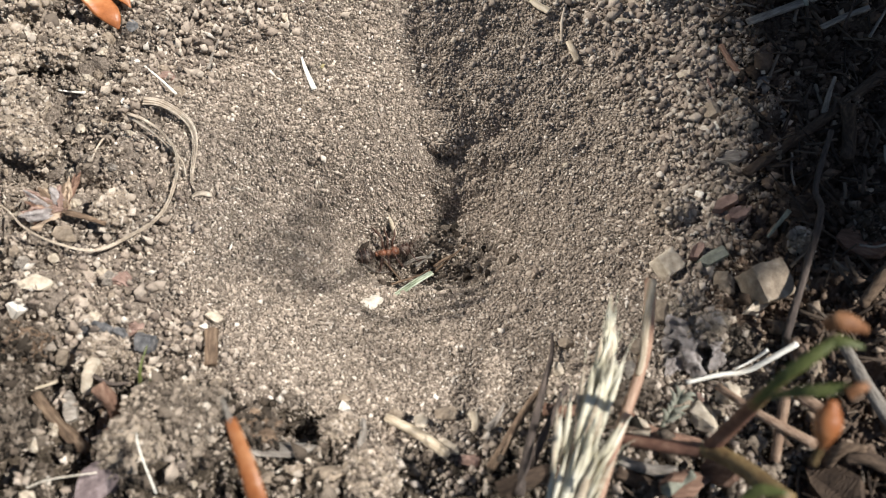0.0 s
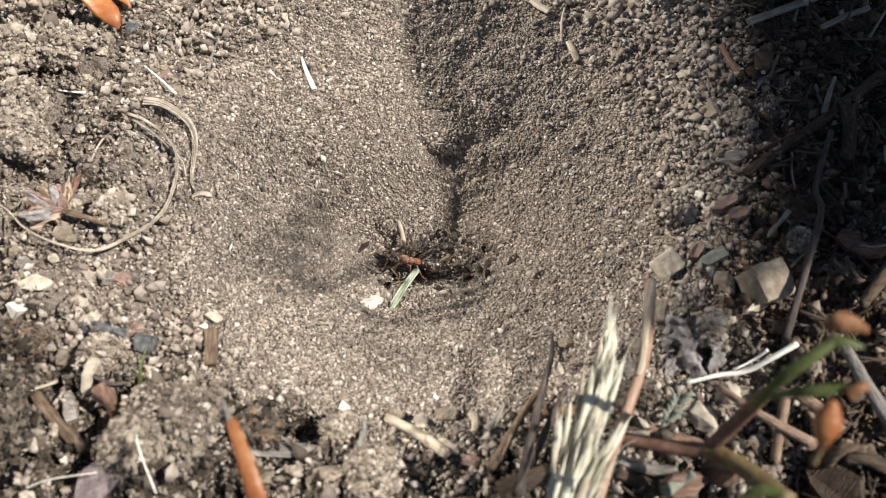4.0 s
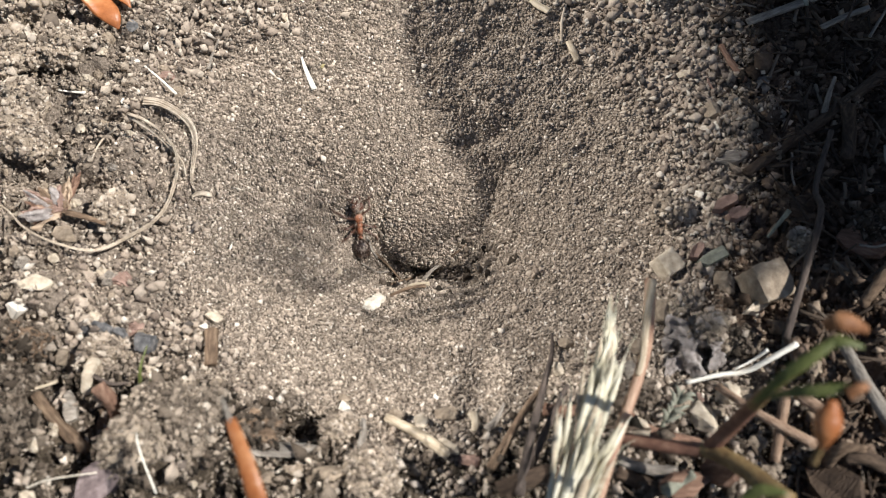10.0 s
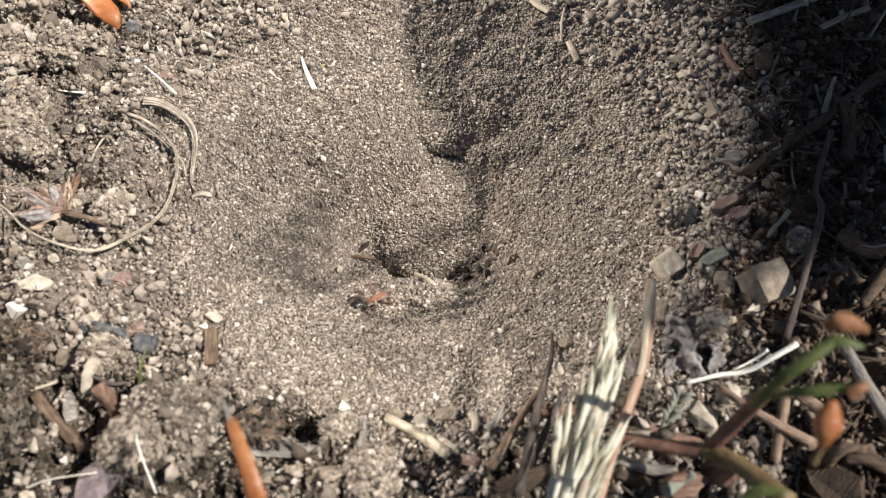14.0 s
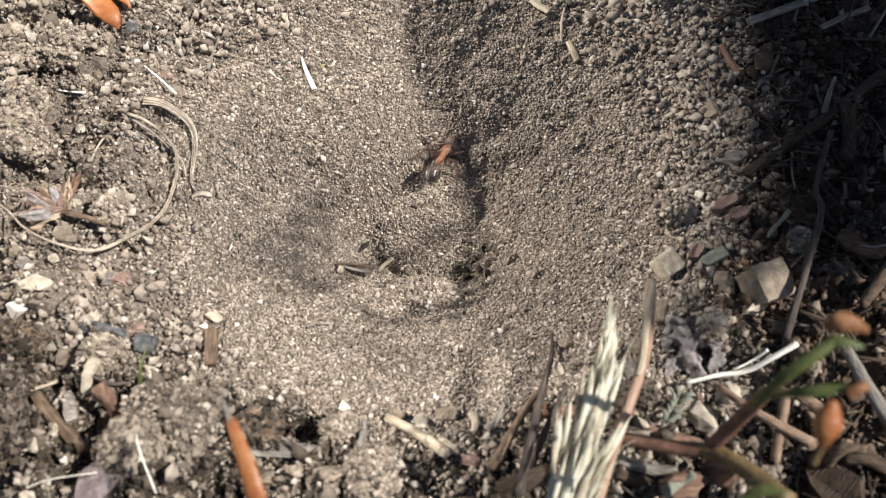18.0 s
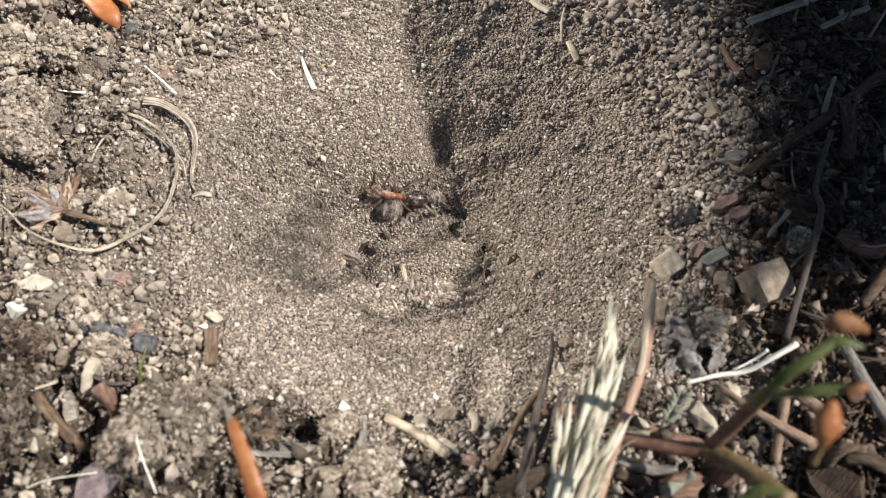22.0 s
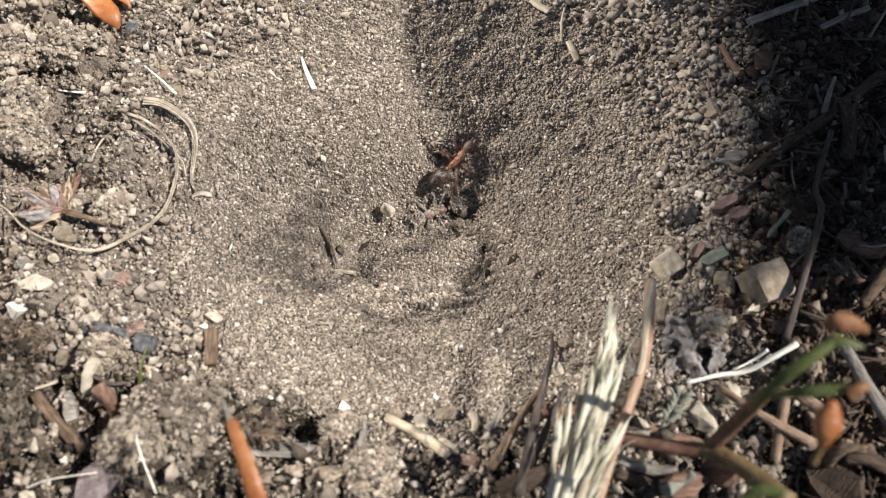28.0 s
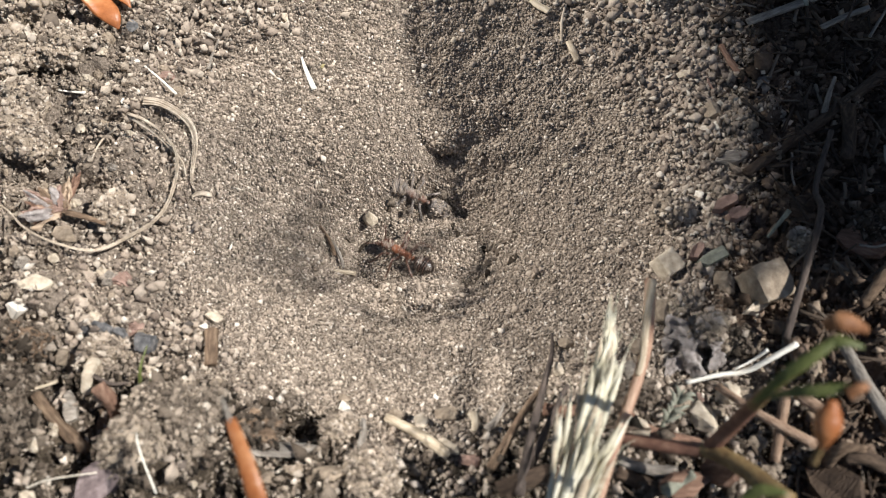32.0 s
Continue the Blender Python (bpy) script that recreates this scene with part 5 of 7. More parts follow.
# ---- small broken litter in the shaded corner ----
def litter(seed, count, keep, lo, hi, label, material):
    rng = np.random.default_rng(seed)
    verts, faces = [], []
    x, y = scatter(rng, count, (14, 66, -34, 62), keep)
    z = relief(x, y)
    for px, py, pz in zip(x, y, z):
        n, w = rng.uniform(lo, hi), rng.uniform(0.15, 0.6)
        a, lift = rng.uniform(0, math.pi * 2), rng.uniform(-0.25, 0.35)
        d = Vector((math.cos(a), math.sin(a), lift)).normalized()
        s = d.cross(Vector((0, 0, 1))).normalized()
        u = s.cross(d)
        c = Vector((px, py, pz + rng.uniform(0.4, 2.2)))
        bend = u * rng.uniform(-0.12, 0.12) * n
        at = len(verts)
        for t in (-0.5, 0.0, 0.5):
            q = c + d * n * t + (bend if t == 0.0 else Vector())
            k = rng.uniform(0.6, 1.1)
            for m in range(5):
                b = m * 2 * math.pi / 5
                verts.append((q + (s * math.cos(b) * w + u * math.sin(b) * w * 0.6) * 0.5 * k) * MM)
        for r in range(2):
            for m in range(5):
                i, j = at + r * 5 + m, at + r * 5 + (m + 1) % 5
                faces.append((i, j, j + 5, i + 5))
        faces.append(tuple(at + m for m in range(4, -1, -1)))
        faces.append(tuple(at + 10 + m for m in range(5)))
    return tagged(new("plant_litter", mesh_from("plant_litter", verts, faces, material)), label, "litter", kind="stuff")


litter(31, 1500, lambda x, y, s: 0.9 * step_up(x, 32, 39) * step_up(s, 1.05, 1.2), 1.5, 6.5, "broken brown plant litter on shaded soil", SHADED_LITTER)
litter(32, 700, lambda x, y, s: 0.8 * step_up(-y, 20, 26) * step_up(s, 1.1, 1.3) * step_up(x, 8, 14), 1.5, 6.0, "broken pale and brown plant litter below the pit", PALE_LITTER)


# ---- broad leaves added out of view, shaped to cast the shade on pit and litter ----
def shade_leaf(name, outline, height, root, label, seed, curve=2.0):
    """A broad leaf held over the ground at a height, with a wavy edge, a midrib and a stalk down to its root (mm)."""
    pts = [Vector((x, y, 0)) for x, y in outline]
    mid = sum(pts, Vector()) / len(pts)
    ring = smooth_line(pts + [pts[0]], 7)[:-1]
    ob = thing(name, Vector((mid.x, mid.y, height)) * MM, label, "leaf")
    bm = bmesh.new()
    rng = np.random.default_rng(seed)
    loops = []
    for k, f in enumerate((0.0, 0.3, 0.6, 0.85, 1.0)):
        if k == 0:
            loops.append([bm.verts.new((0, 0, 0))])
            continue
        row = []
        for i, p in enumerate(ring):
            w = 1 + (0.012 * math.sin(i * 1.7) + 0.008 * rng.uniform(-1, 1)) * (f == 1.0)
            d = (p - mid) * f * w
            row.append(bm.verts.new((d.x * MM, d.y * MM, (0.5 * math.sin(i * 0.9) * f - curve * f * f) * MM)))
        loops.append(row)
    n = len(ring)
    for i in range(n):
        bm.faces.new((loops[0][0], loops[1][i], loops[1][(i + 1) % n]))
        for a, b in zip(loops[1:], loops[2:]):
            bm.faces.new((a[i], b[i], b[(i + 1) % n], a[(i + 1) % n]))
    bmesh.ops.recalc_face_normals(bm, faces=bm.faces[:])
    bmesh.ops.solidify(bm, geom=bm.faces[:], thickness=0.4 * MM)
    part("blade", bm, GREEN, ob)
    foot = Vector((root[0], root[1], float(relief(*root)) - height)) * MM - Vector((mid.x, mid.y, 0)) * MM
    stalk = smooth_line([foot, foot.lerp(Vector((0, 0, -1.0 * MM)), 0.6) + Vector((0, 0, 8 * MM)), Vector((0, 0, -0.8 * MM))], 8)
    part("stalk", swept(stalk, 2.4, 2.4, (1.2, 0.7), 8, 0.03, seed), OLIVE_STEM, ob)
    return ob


shade_leaf("shade_leaf", [(196.6, 21.0), (198.4, 14.5), (200.6, 10.3), (203.6, 5.2), (207.4, 0.4), (209.6, -3.2), (214.0, -6.8), (218.4, -13.5), (219.7, -16.0), (212.7, -23.4), (210.8, -29.4), (212.7, -33.1), (217.5, -36.4), (222.2, -34.9), (226.7, -33.0), (228.6, -31.6), (230.9, -26.8), (233.4, -20.6), (236.4, -19.4), (238.4, -22.6), (239.4, -27.4), (244.0, -25.6), (248.9, -26.9), (254.4, -27.9), (263.1, -7.9), (271.2, 23.9), (236.5, 28.6)], 220, (330, 40), "unseen broad green leaf added to shade the pit's wall", 4)
shade_leaf("shade_leaf", [(-97.6, 46.0), (-96.8, 48.4), (-99.3, 49.3), (-100.4, 51.0), (-102.6, 48.6), (-105.4, 44.0), (-105.3, 37.0), (-104.2, 32.5), (-102.2, 29.6), (-100.6, 32.6), (-99.6, 38.0), (-98.4, 42.4)], 70, (-120, 40), "unseen small green leaf added to block the second light", 5, 0.6)


def shade_frond(name, outline, height, root, label, width, gap):
    """An unseen feathery leaf that thins the light, held over the ground: a rib with narrow leaflets (mm) that fill an
    outline.
    """
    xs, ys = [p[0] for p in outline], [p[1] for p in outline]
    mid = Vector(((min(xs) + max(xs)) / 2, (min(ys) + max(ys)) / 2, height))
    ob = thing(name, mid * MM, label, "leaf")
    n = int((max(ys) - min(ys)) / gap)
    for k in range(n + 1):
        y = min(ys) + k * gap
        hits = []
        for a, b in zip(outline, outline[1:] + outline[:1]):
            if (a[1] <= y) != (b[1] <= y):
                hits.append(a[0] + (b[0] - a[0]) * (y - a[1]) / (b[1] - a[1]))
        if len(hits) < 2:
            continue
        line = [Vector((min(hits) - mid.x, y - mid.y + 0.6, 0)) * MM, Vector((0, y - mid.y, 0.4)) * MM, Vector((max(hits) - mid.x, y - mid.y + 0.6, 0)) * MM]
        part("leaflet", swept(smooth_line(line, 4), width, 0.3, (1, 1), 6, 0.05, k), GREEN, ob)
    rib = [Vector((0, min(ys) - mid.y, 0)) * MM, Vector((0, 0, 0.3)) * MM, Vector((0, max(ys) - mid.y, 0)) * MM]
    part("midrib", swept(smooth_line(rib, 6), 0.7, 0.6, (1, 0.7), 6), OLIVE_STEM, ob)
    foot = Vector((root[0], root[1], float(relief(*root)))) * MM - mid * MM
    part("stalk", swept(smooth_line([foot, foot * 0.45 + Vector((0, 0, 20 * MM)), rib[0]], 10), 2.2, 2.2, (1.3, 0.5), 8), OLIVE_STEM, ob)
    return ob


# added out of view: its leaflets blur into a half-shaded patch
shade_frond("feathery_leaf", [(171.5, -7.9), (166.0, -9.8), (159.6, -12.9), (156.9, -16.0), (156.6, -19.3), (160.2, -22.2), (167.5, -20.6), (172.6, -14.5), (171.9, -9.9)], 190, (330, 120), "unseen feathery green leaf added to half-shade the sunny wall", 0.95, 2.7)
# another unseen leaf, added to keep sun and sky off the litter
shade_leaf("shade_leaf", [(70.8, -5.8), (66.6, -3.8), (63.5, -2.0), (60.3, 7.5), (60.4, 19.6), (65.2, 34.3), (72.1, 42.8), (94.3, 42.6), (87.4, 6.8), (81.1, -7.8)], 32, (110, 30), "unseen broad green leaf added to darken the litter", 6)

# a grey dead leaf, curled and torn
def curled_leaf():
    base = land((26.1, -12.6), 1.2)
    ob = thing("dead_leaf", base, "curled silvery grey dead leaf torn into scraps", "leaf")
    for k, (x, y, lift, long, wide, tip, lean, turn) in enumerate(((25.6, -10.9, 2.0, 5.4, 2.8, 25, 10, -30), (26.2, -13.6, 1.8, 4.6, 2.4, -20, 25, -70), (28.4, -13.6, 2.0, 3.8, 2.2, 35, -15, 80), (24.4, -13.6, 1.4, 3.4, 2.0, -10, 20, 40), (24.6, -11.6, 1.2, 3.0, 2.2, 15, -30, 100))):
        scrap = part("scrap", crumpled(long, wide, 11 + k, 2.2), DEAD_LEAF, ob)
        scrap.matrix_local = Matrix.Translation(land((x, y), lift) - base) @ pose(0, 0, 0, tip, lean, turn)
    return ob


curled_leaf()
clod((25.6, -7.6), (3.6, 3.4, 3.2), 31, "crumbly brown clod beside a stalk")
clod((31.0, -12.1), (3.4, 3.0, 2.8), 32, "crumbly brown clod in litter", SOIL)
clod((19.8, -17.7), (3.2, 2.8, 2.4), 33, "brown clod behind a seed head", SOIL)

# rootlets tangled in the larva's hole
for way_points, thick, wood, seed in (([(-9.0, 7.5), (-7.2, 6.5), (-5.5, 5.2)], 0.42, BARK, 81), ([(-3.8, 7.1), (-2.5, 7.7), (-1.2, 8.3)], 0.55, GREY_WOOD, 82), ([(-1.2, 6.2), (0.9, 7.0), (3.1, 8.1)], 0.36, BARK, 83), ([(-7.0, 4.0), (-4.2, 5.7), (-1.7, 6.6)], 0.4, BARK, 84), ([(-10.7, 5.4), (-8.8, 5.4), (-7.2, 6.1)], 0.34, GREY_WOOD, 85)):
    stick("rootlet", way_points, thick, thick * 0.85, wood, "thin crooked rootlet in the pit's hole", "rootlet", 0.5, (1.0, 0.6), 0.12, seed)

# two more unseen fronds, placed only to dim the near wall and the bottom
shade_frond("feathery_leaf", [(171.0, -23.1), (166.0, -26.1), (166.3, -30.3), (171.9, -31.9), (178.9, -31.0), (183.1, -27.4), (185.0, -23.5), (181.6, -21.1)], 190, (340, 60), "unseen feathery green leaf added to dim the near wall", 0.85, 2.7)
shade_frond("feathery_leaf", [(-243.2, 105.3), (-235.6, 104.6), (-228.7, 101.7), (-224.0, 92.7), (-227.2, 88.5), (-235.1, 92.1), (-247.0, 103.4)], 200, (-330, 130), "unseen feathery green leaf added to dim the second light", 0.95, 2.4)


# ---- the insects ----
def mm_pose(x, y, z, rx=0, ry=0, rz=0):
    return pose(x * MM, y * MM, z * MM, rx, ry, rz)


def egg(size, at, subdiv=3, taper=0.0, bm=None):
    """An egg-shaped shell: size and place in mm; taper narrows its front."""
    bm = bm or bmesh.new()
    made = bmesh.ops.create_icosphere(bm, subdivisions=subdiv, radius=0.5)["verts"]
    for v in made:
        k = 1 - taper * v.co.x * 2
        v.co = Vector((v.co.x * size[0] + at[0], v.co.y * size[1] * k + at[1], v.co.z * size[2] * k + at[2])) * MM
    return bm


def limb(points, thick, bm=None):
    return swept([Vector(p) * MM for p in points], thick, thick, (1.1, 0.5), 6, 0.0, 1, None, bm)


def ant(name, label, red, dark, leg_mat, skull, grit):
    """An ant that faces +x, its thorax over its origin, about 6.5 mm long."""
    ob = thing(name, (0, 0, 0), label, "ant")
    head = part("head", egg((1.5, 1.35, 1.0), (2.0, 0, 0.15), 3, 0.12), skull, ob, "brown-black head")
    for s in (-1, 1):
        part("eye", egg((0.34, 0.16, 0.3), (1.95, s * 0.62, 0.35), 2), ANT_DARK, head)
        part("mandible", limb([(2.6, s * 0.42, -0.05), (3.0, s * 0.36, -0.12), (3.25, s * 0.08, -0.15)], 0.24), leg_mat, head)
        part("antenna", limb([(2.5, s * 0.3, 0.3), (2.9, s * 1.1, 0.95), (3.2, s * 1.35, 0.95), (4.3, s * 1.25, 0.2)], 0.15), leg_mat, head)
    bm = egg((1.25, 0.95, 0.9), (0.75, 0, 0.15), 3)
    egg((0.9, 0.72, 0.72), (0.05, 0, 0.12), 3, 0.0, bm)
    egg((1.05, 0.74, 0.85), (-0.6, 0, 0.08), 3, -0.1, bm)
    part("thorax", bm, red, ob, "orange-red thorax")
    bm = egg((0.36, 0.5, 0.75), (-1.3, 0, 0.1), 2)
    limb([(-1.05, 0, -0.02), (-1.35, 0, -0.05), (-1.7, 0, 0.0)], 0.24, bm)
    part("petiole", bm, red, ob)
    gaster = part("gaster", egg((2.4, 1.9, 1.75), (-2.7, 0, 0.15), 4, -0.08), dark, ob, "dark shiny abdomen")
    for k in range(3):
        x = -2.1 - k * 0.5
        r = math.sqrt(max(0.05, 1 - ((x + 2.7) / 1.2) ** 2))
        ring = [Vector((x, math.cos(a) * 0.965 * r, 0.15 + math.sin(a) * 0.89 * r)) * MM for a in np.linspace(0, 2 * math.pi, 25)]
        part("band", swept(ring, 0.07, 0.07, (1, 1), 5), leg_mat, gaster)
    if grit:
        rng = np.random.default_rng(grit)
        spots = []
        for cx, rx, ry, share in ((-2.7, 1.25, 1.0, 0.5), (0.0, 1.2, 0.55, 0.25), (2.0, 0.8, 0.7, 0.25)):
            d = rng.normal(size=(int(grit * share), 3))
            d /= np.linalg.norm(d, axis=1, keepdims=True)
            spots.append(d * np.array([rx, ry, ry * 0.95]) + np.array([cx, 0, 0.15]))
        pts = np.concatenate(spots)
        pts = pts[soft_noise(pts[:, 0] * 10, pts[:, 1] * 10 + pts[:, 2] * 7, 7.0, grit) > -0.1]
        stuck = grain_cloud("sand_crust", pts, 0.17 * np.exp(rng.normal(0, 0.4, len(pts))), SAND, rng, 0)
        stuck.parent = ob
        tagged(stuck, "sand grains clinging to the body", kind="stuff")
    ob.scale = (1.22, 1.22, 1.22)
    legs = []
    for x, fx, foot in ((0.75, 0.8, 2.2), (0.05, 0.0, 0.1), (-0.55, -0.9, -2.6)):
        for s in (-1, 1):
            line = [(x, s * 0.3, -0.1), (x + fx * 0.25, s * 0.85, 0.05), (x + fx * 0.8, s * 1.6, 0.7), (x + foot * 0.55, s * 2.2, -0.5), (x + foot * 0.8, s * 2.6, -1.25), (x + foot, s * 2.95, -1.4)]
            bm = limb(line[:3], 0.34)
            limb(line[2:5], 0.24, bm)
            limb(line[4:], 0.17, bm)
            legs.append(part("leg", bm, leg_mat, ob))
    return ob, legs


red_ant, red_legs = ant("ant", "red and black wood ant struggling in the sand pit", ANT_RED, ANT_DARK, ANT_LEG, ANT_HEAD, 90)
grey_ant, grey_legs = ant("ant", "dust-covered grey ant caught at the pit's bottom", DUSTY_RED, DUSTY, DUSTY, DUSTY, 620)
grey_ant.scale = (1.35, 1.35, 1.35)


# ---- what the insects push about at the bottom ----
def loose_strip(name, length, width, thick, material, label, category, bend=0.1, seed=1, taper=(1.0, 0.8)):
    """A straw or twig along x, centred on its origin."""
    line = [Vector((length * (t - 0.5), bend * length * math.sin(t * 3.1), 0.02 * length * math.sin(t * 3.1))) * MM for t in np.linspace(0, 1, 9)]
    return tagged(part(name, swept(line, width, thick, taper, 8, 0.1, seed), material), label, category)


green_blade = loose_strip("green_straw", 7.2, 1.1, 0.45, PALE_GREEN, "pale green straw at the pit's bottom", "straw", 0.02, 71, (1.0, 0.85))
husk_flake = tagged(part("pale_husk", crumpled(3.4, 2.1, 7), HUSK_SKIN), "pale crumpled papery husk at the pit's bottom", "husk")
tan_twig = loose_strip("twig", 2.9, 0.62, 0.55, STRAW, "short tan twig at the pit's bottom", "twig", 0.03, 73, (0.9, 1.0))
dark_twig = loose_strip("rootlet", 4.6, 0.5, 0.42, BARK, "dark crooked rootlet in the pit", "rootlet", 0.07, 74, (0.8, 1.0))
grey_twig = loose_strip("rootlet", 4.2, 0.6, 0.5, GREY_WOOD, "grey crooked rootlet in the pit", "rootlet", 0.08, 75, (1.0, 0.7))
fork_twig = loose_strip("twig", 3.4, 0.7, 0.5, GREY_WOOD, "pale splintered twig in the pit", "twig", 0.08, 76, (0.4, 1.1))
pale_pebble = tagged(part("stone", hull_mesh(np.random.default_rng(91), (2.8, 2.5, 2.3), 12), PALE_STONE), "pale cream pebble tumbling in the pit", "stone")
small_pebble = tagged(part("stone", hull_mesh(np.random.default_rng(92), (1.2, 1.0, 0.9), 12), PALE_STONE), "small cream pebble in the pit", "stone")


soil_lumps = [tagged(part("soil_lump", hull_mesh(np.random.default_rng(95 + k), size, 18), SOIL), "dark crumb of soil at the pit's bottom", "soil", "soil crumbs in the pit")
              for k, size in enumerate(((1.7, 1.3, 1.2), (1.2, 1.1, 0.9), (1.4, 0.9, 0.9), (1.6, 1.2, 1.0), (1.3, 1.2, 1.0), (1.1, 0.8, 0.8), (1.4, 1.1, 0.9)))]


def sand_heap(name, rx, ry, rz, count, seed, label, size=0.38, material=None):
    """A heap of loose sand: a low dome of earth covered with grains, about its origin."""
    ob = thing(name, (0, 0, 0), label, "sand")
    rng = np.random.default_rng(seed)
    off = Vector((seed, 0, 0))

    def lumpy(c):
        k = 1 + 0.10 * noise.noise(c * 1.6 + off) + 0.05 * noise.noise(c * 5 + off)
        return Vector((c.x * rx, c.y * ry, c.z * rz)) * k

    bm = bmesh.new()
    bmesh.ops.create_icosphere(bm, subdivisions=4, radius=1.0)
    for v in bm.verts:
        v.co = lumpy(v.co) * MM
    part("core", bm, SAND_BED, ob)
    d = rng.normal(size=(count, 3))
    d[:, 2] = np.abs(d[:, 2])
    d /= np.linalg.norm(d, axis=1, keepdims=True)
    pts = np.array([lumpy(Vector(c)) for c in d]) + rng.normal(0, 0.1, (count, 3))
    grains = grain_cloud("sand_crust", pts, size * np.exp(rng.normal(0, 0.3, len(pts))), material or SAND, rng, 0, 0.3, True)
    grains.parent = ob
    tagged(grains, kind="stuff")
    return ob


far_heap = sand_heap("sand_heap", 9.8, 8.5, 2.8, 17000, 5, "slumped heap of loose sand below the far wall", 0.27)
floor_heap = sand_heap("sand_heap", 8.0, 5.0, 2.4, 8500, 6, "loose sand filling the pit's bottom", 0.28)
late_heap = sand_heap("sand_heap", 10.0, 7.2, 1.9, 14000, 7, "fresh loose sand filling the pit's bottom", 0.28)
near_heap = sand_heap("sand_heap", 6.5, 3.6, 2.2, 5000, 8, "coarse loose sand against the near wall", 0.36)


scar_heap = sand_heap("sand_heap", 5.0, 3.0, 2.0, 3800, 9, "loose sand on the shaded wall before it slumps", 0.34)


ledge_heap = sand_heap("sand_heap", 4.8, 3.2, 1.9, 4200, 10, "loose sand under the ledge before it slumps", 0.28)


def flung_sand(name, lobes, seed, label):
    """A puff of flung sand: grains that fly as one, in lobes of (x, y, z, half width, half depth, grains)."""
    rng = np.random.default_rng(seed)
    spots = []
    for x, y, z, rx, ry, count in lobes:
        d = rng.normal(size=(count, 3))
        d /= np.linalg.norm(d, axis=1, keepdims=True)
        r = np.abs(rng.normal(0, 0.62, (count, 1)))
        spots.append(d * r * np.array([rx, ry, 0.9]) + np.array([x, y, z]))
    pts = np.concatenate(spots)
    # brighter than SAND, so that the flying grains look lit
    grains = grain_cloud(name, pts, 0.25 * np.exp(rng.normal(0, 0.35, len(pts))), PALE_LIT_SAND, rng, 0)
    return tagged(grains, label, "sand", kind="stuff")


puffs = [flung_sand("flung_sand", [(0, 0, 0, 5.6, 5.2, 3600), (1.5, 3.0, 1.0, 4.0, 4.0, 1200)], 41, "puff of sand flung up by an insect"),
         flung_sand("flung_sand", [(-3.2, 1.2, 3.5, 4.4, 4.2, 5200), (3.4, -1.2, -2.0, 4.8, 3.6, 4600), (-3.6, 4.0, 4.5, 2.6, 3.0, 1400)], 42, "wide spray of sand flung by an insect"),
         flung_sand("flung_sand", [(0, 0, 0, 5.0, 4.4, 1700), (-1.5, 5.5, 0.5, 4.0, 3.6, 900)], 43, "puff of sand flung towards the shaded wall")]


# ---- their movements ----
def swing(legs, beat, reach, still=()):
    """Legs paddle back and forth on their thing, each out of step with its neighbours."""
    for k, leg in enumerate(legs):
        rows = []
        for i in range(161):
            t = i * 0.2
            a = math.sin(t * beat + k * 2.1) + 0.6 * math.sin(t * beat * 1.73 + k)
            rows.append((t, pose(0, 0, 0, 5 * math.cos(t * beat * 1.3 + k * 1.7), 0, reach * a)))
        walk(leg, rows)


def trembling(rows, far, turn, seed):
    """The rows with a quick shiver through each of them: the insect thrashes as it goes."""
    rng = np.random.default_rng(seed)
    out, step = [], 1.0 / FPS
    for k, (t, m) in enumerate(rows):
        d = Vector(rng.normal(size=3)).normalized() * far * rng.uniform(0.4, 1.2) * MM
        a = [rng.uniform(-turn, turn) for _ in range(3)]
        spin = pose(0, 0, 0, *a)
        if k and t - rows[k - 1][0] > 2.5 * step:
            out.append((t - step, Matrix.Translation(d) @ m @ spin))
        out.append((t, m))
        if k + 1 < len(rows) and rows[k + 1][0] - t > 2.5 * step:
            out.append((t + step, Matrix.Translation(-d) @ m @ spin.inverted()))
    return out


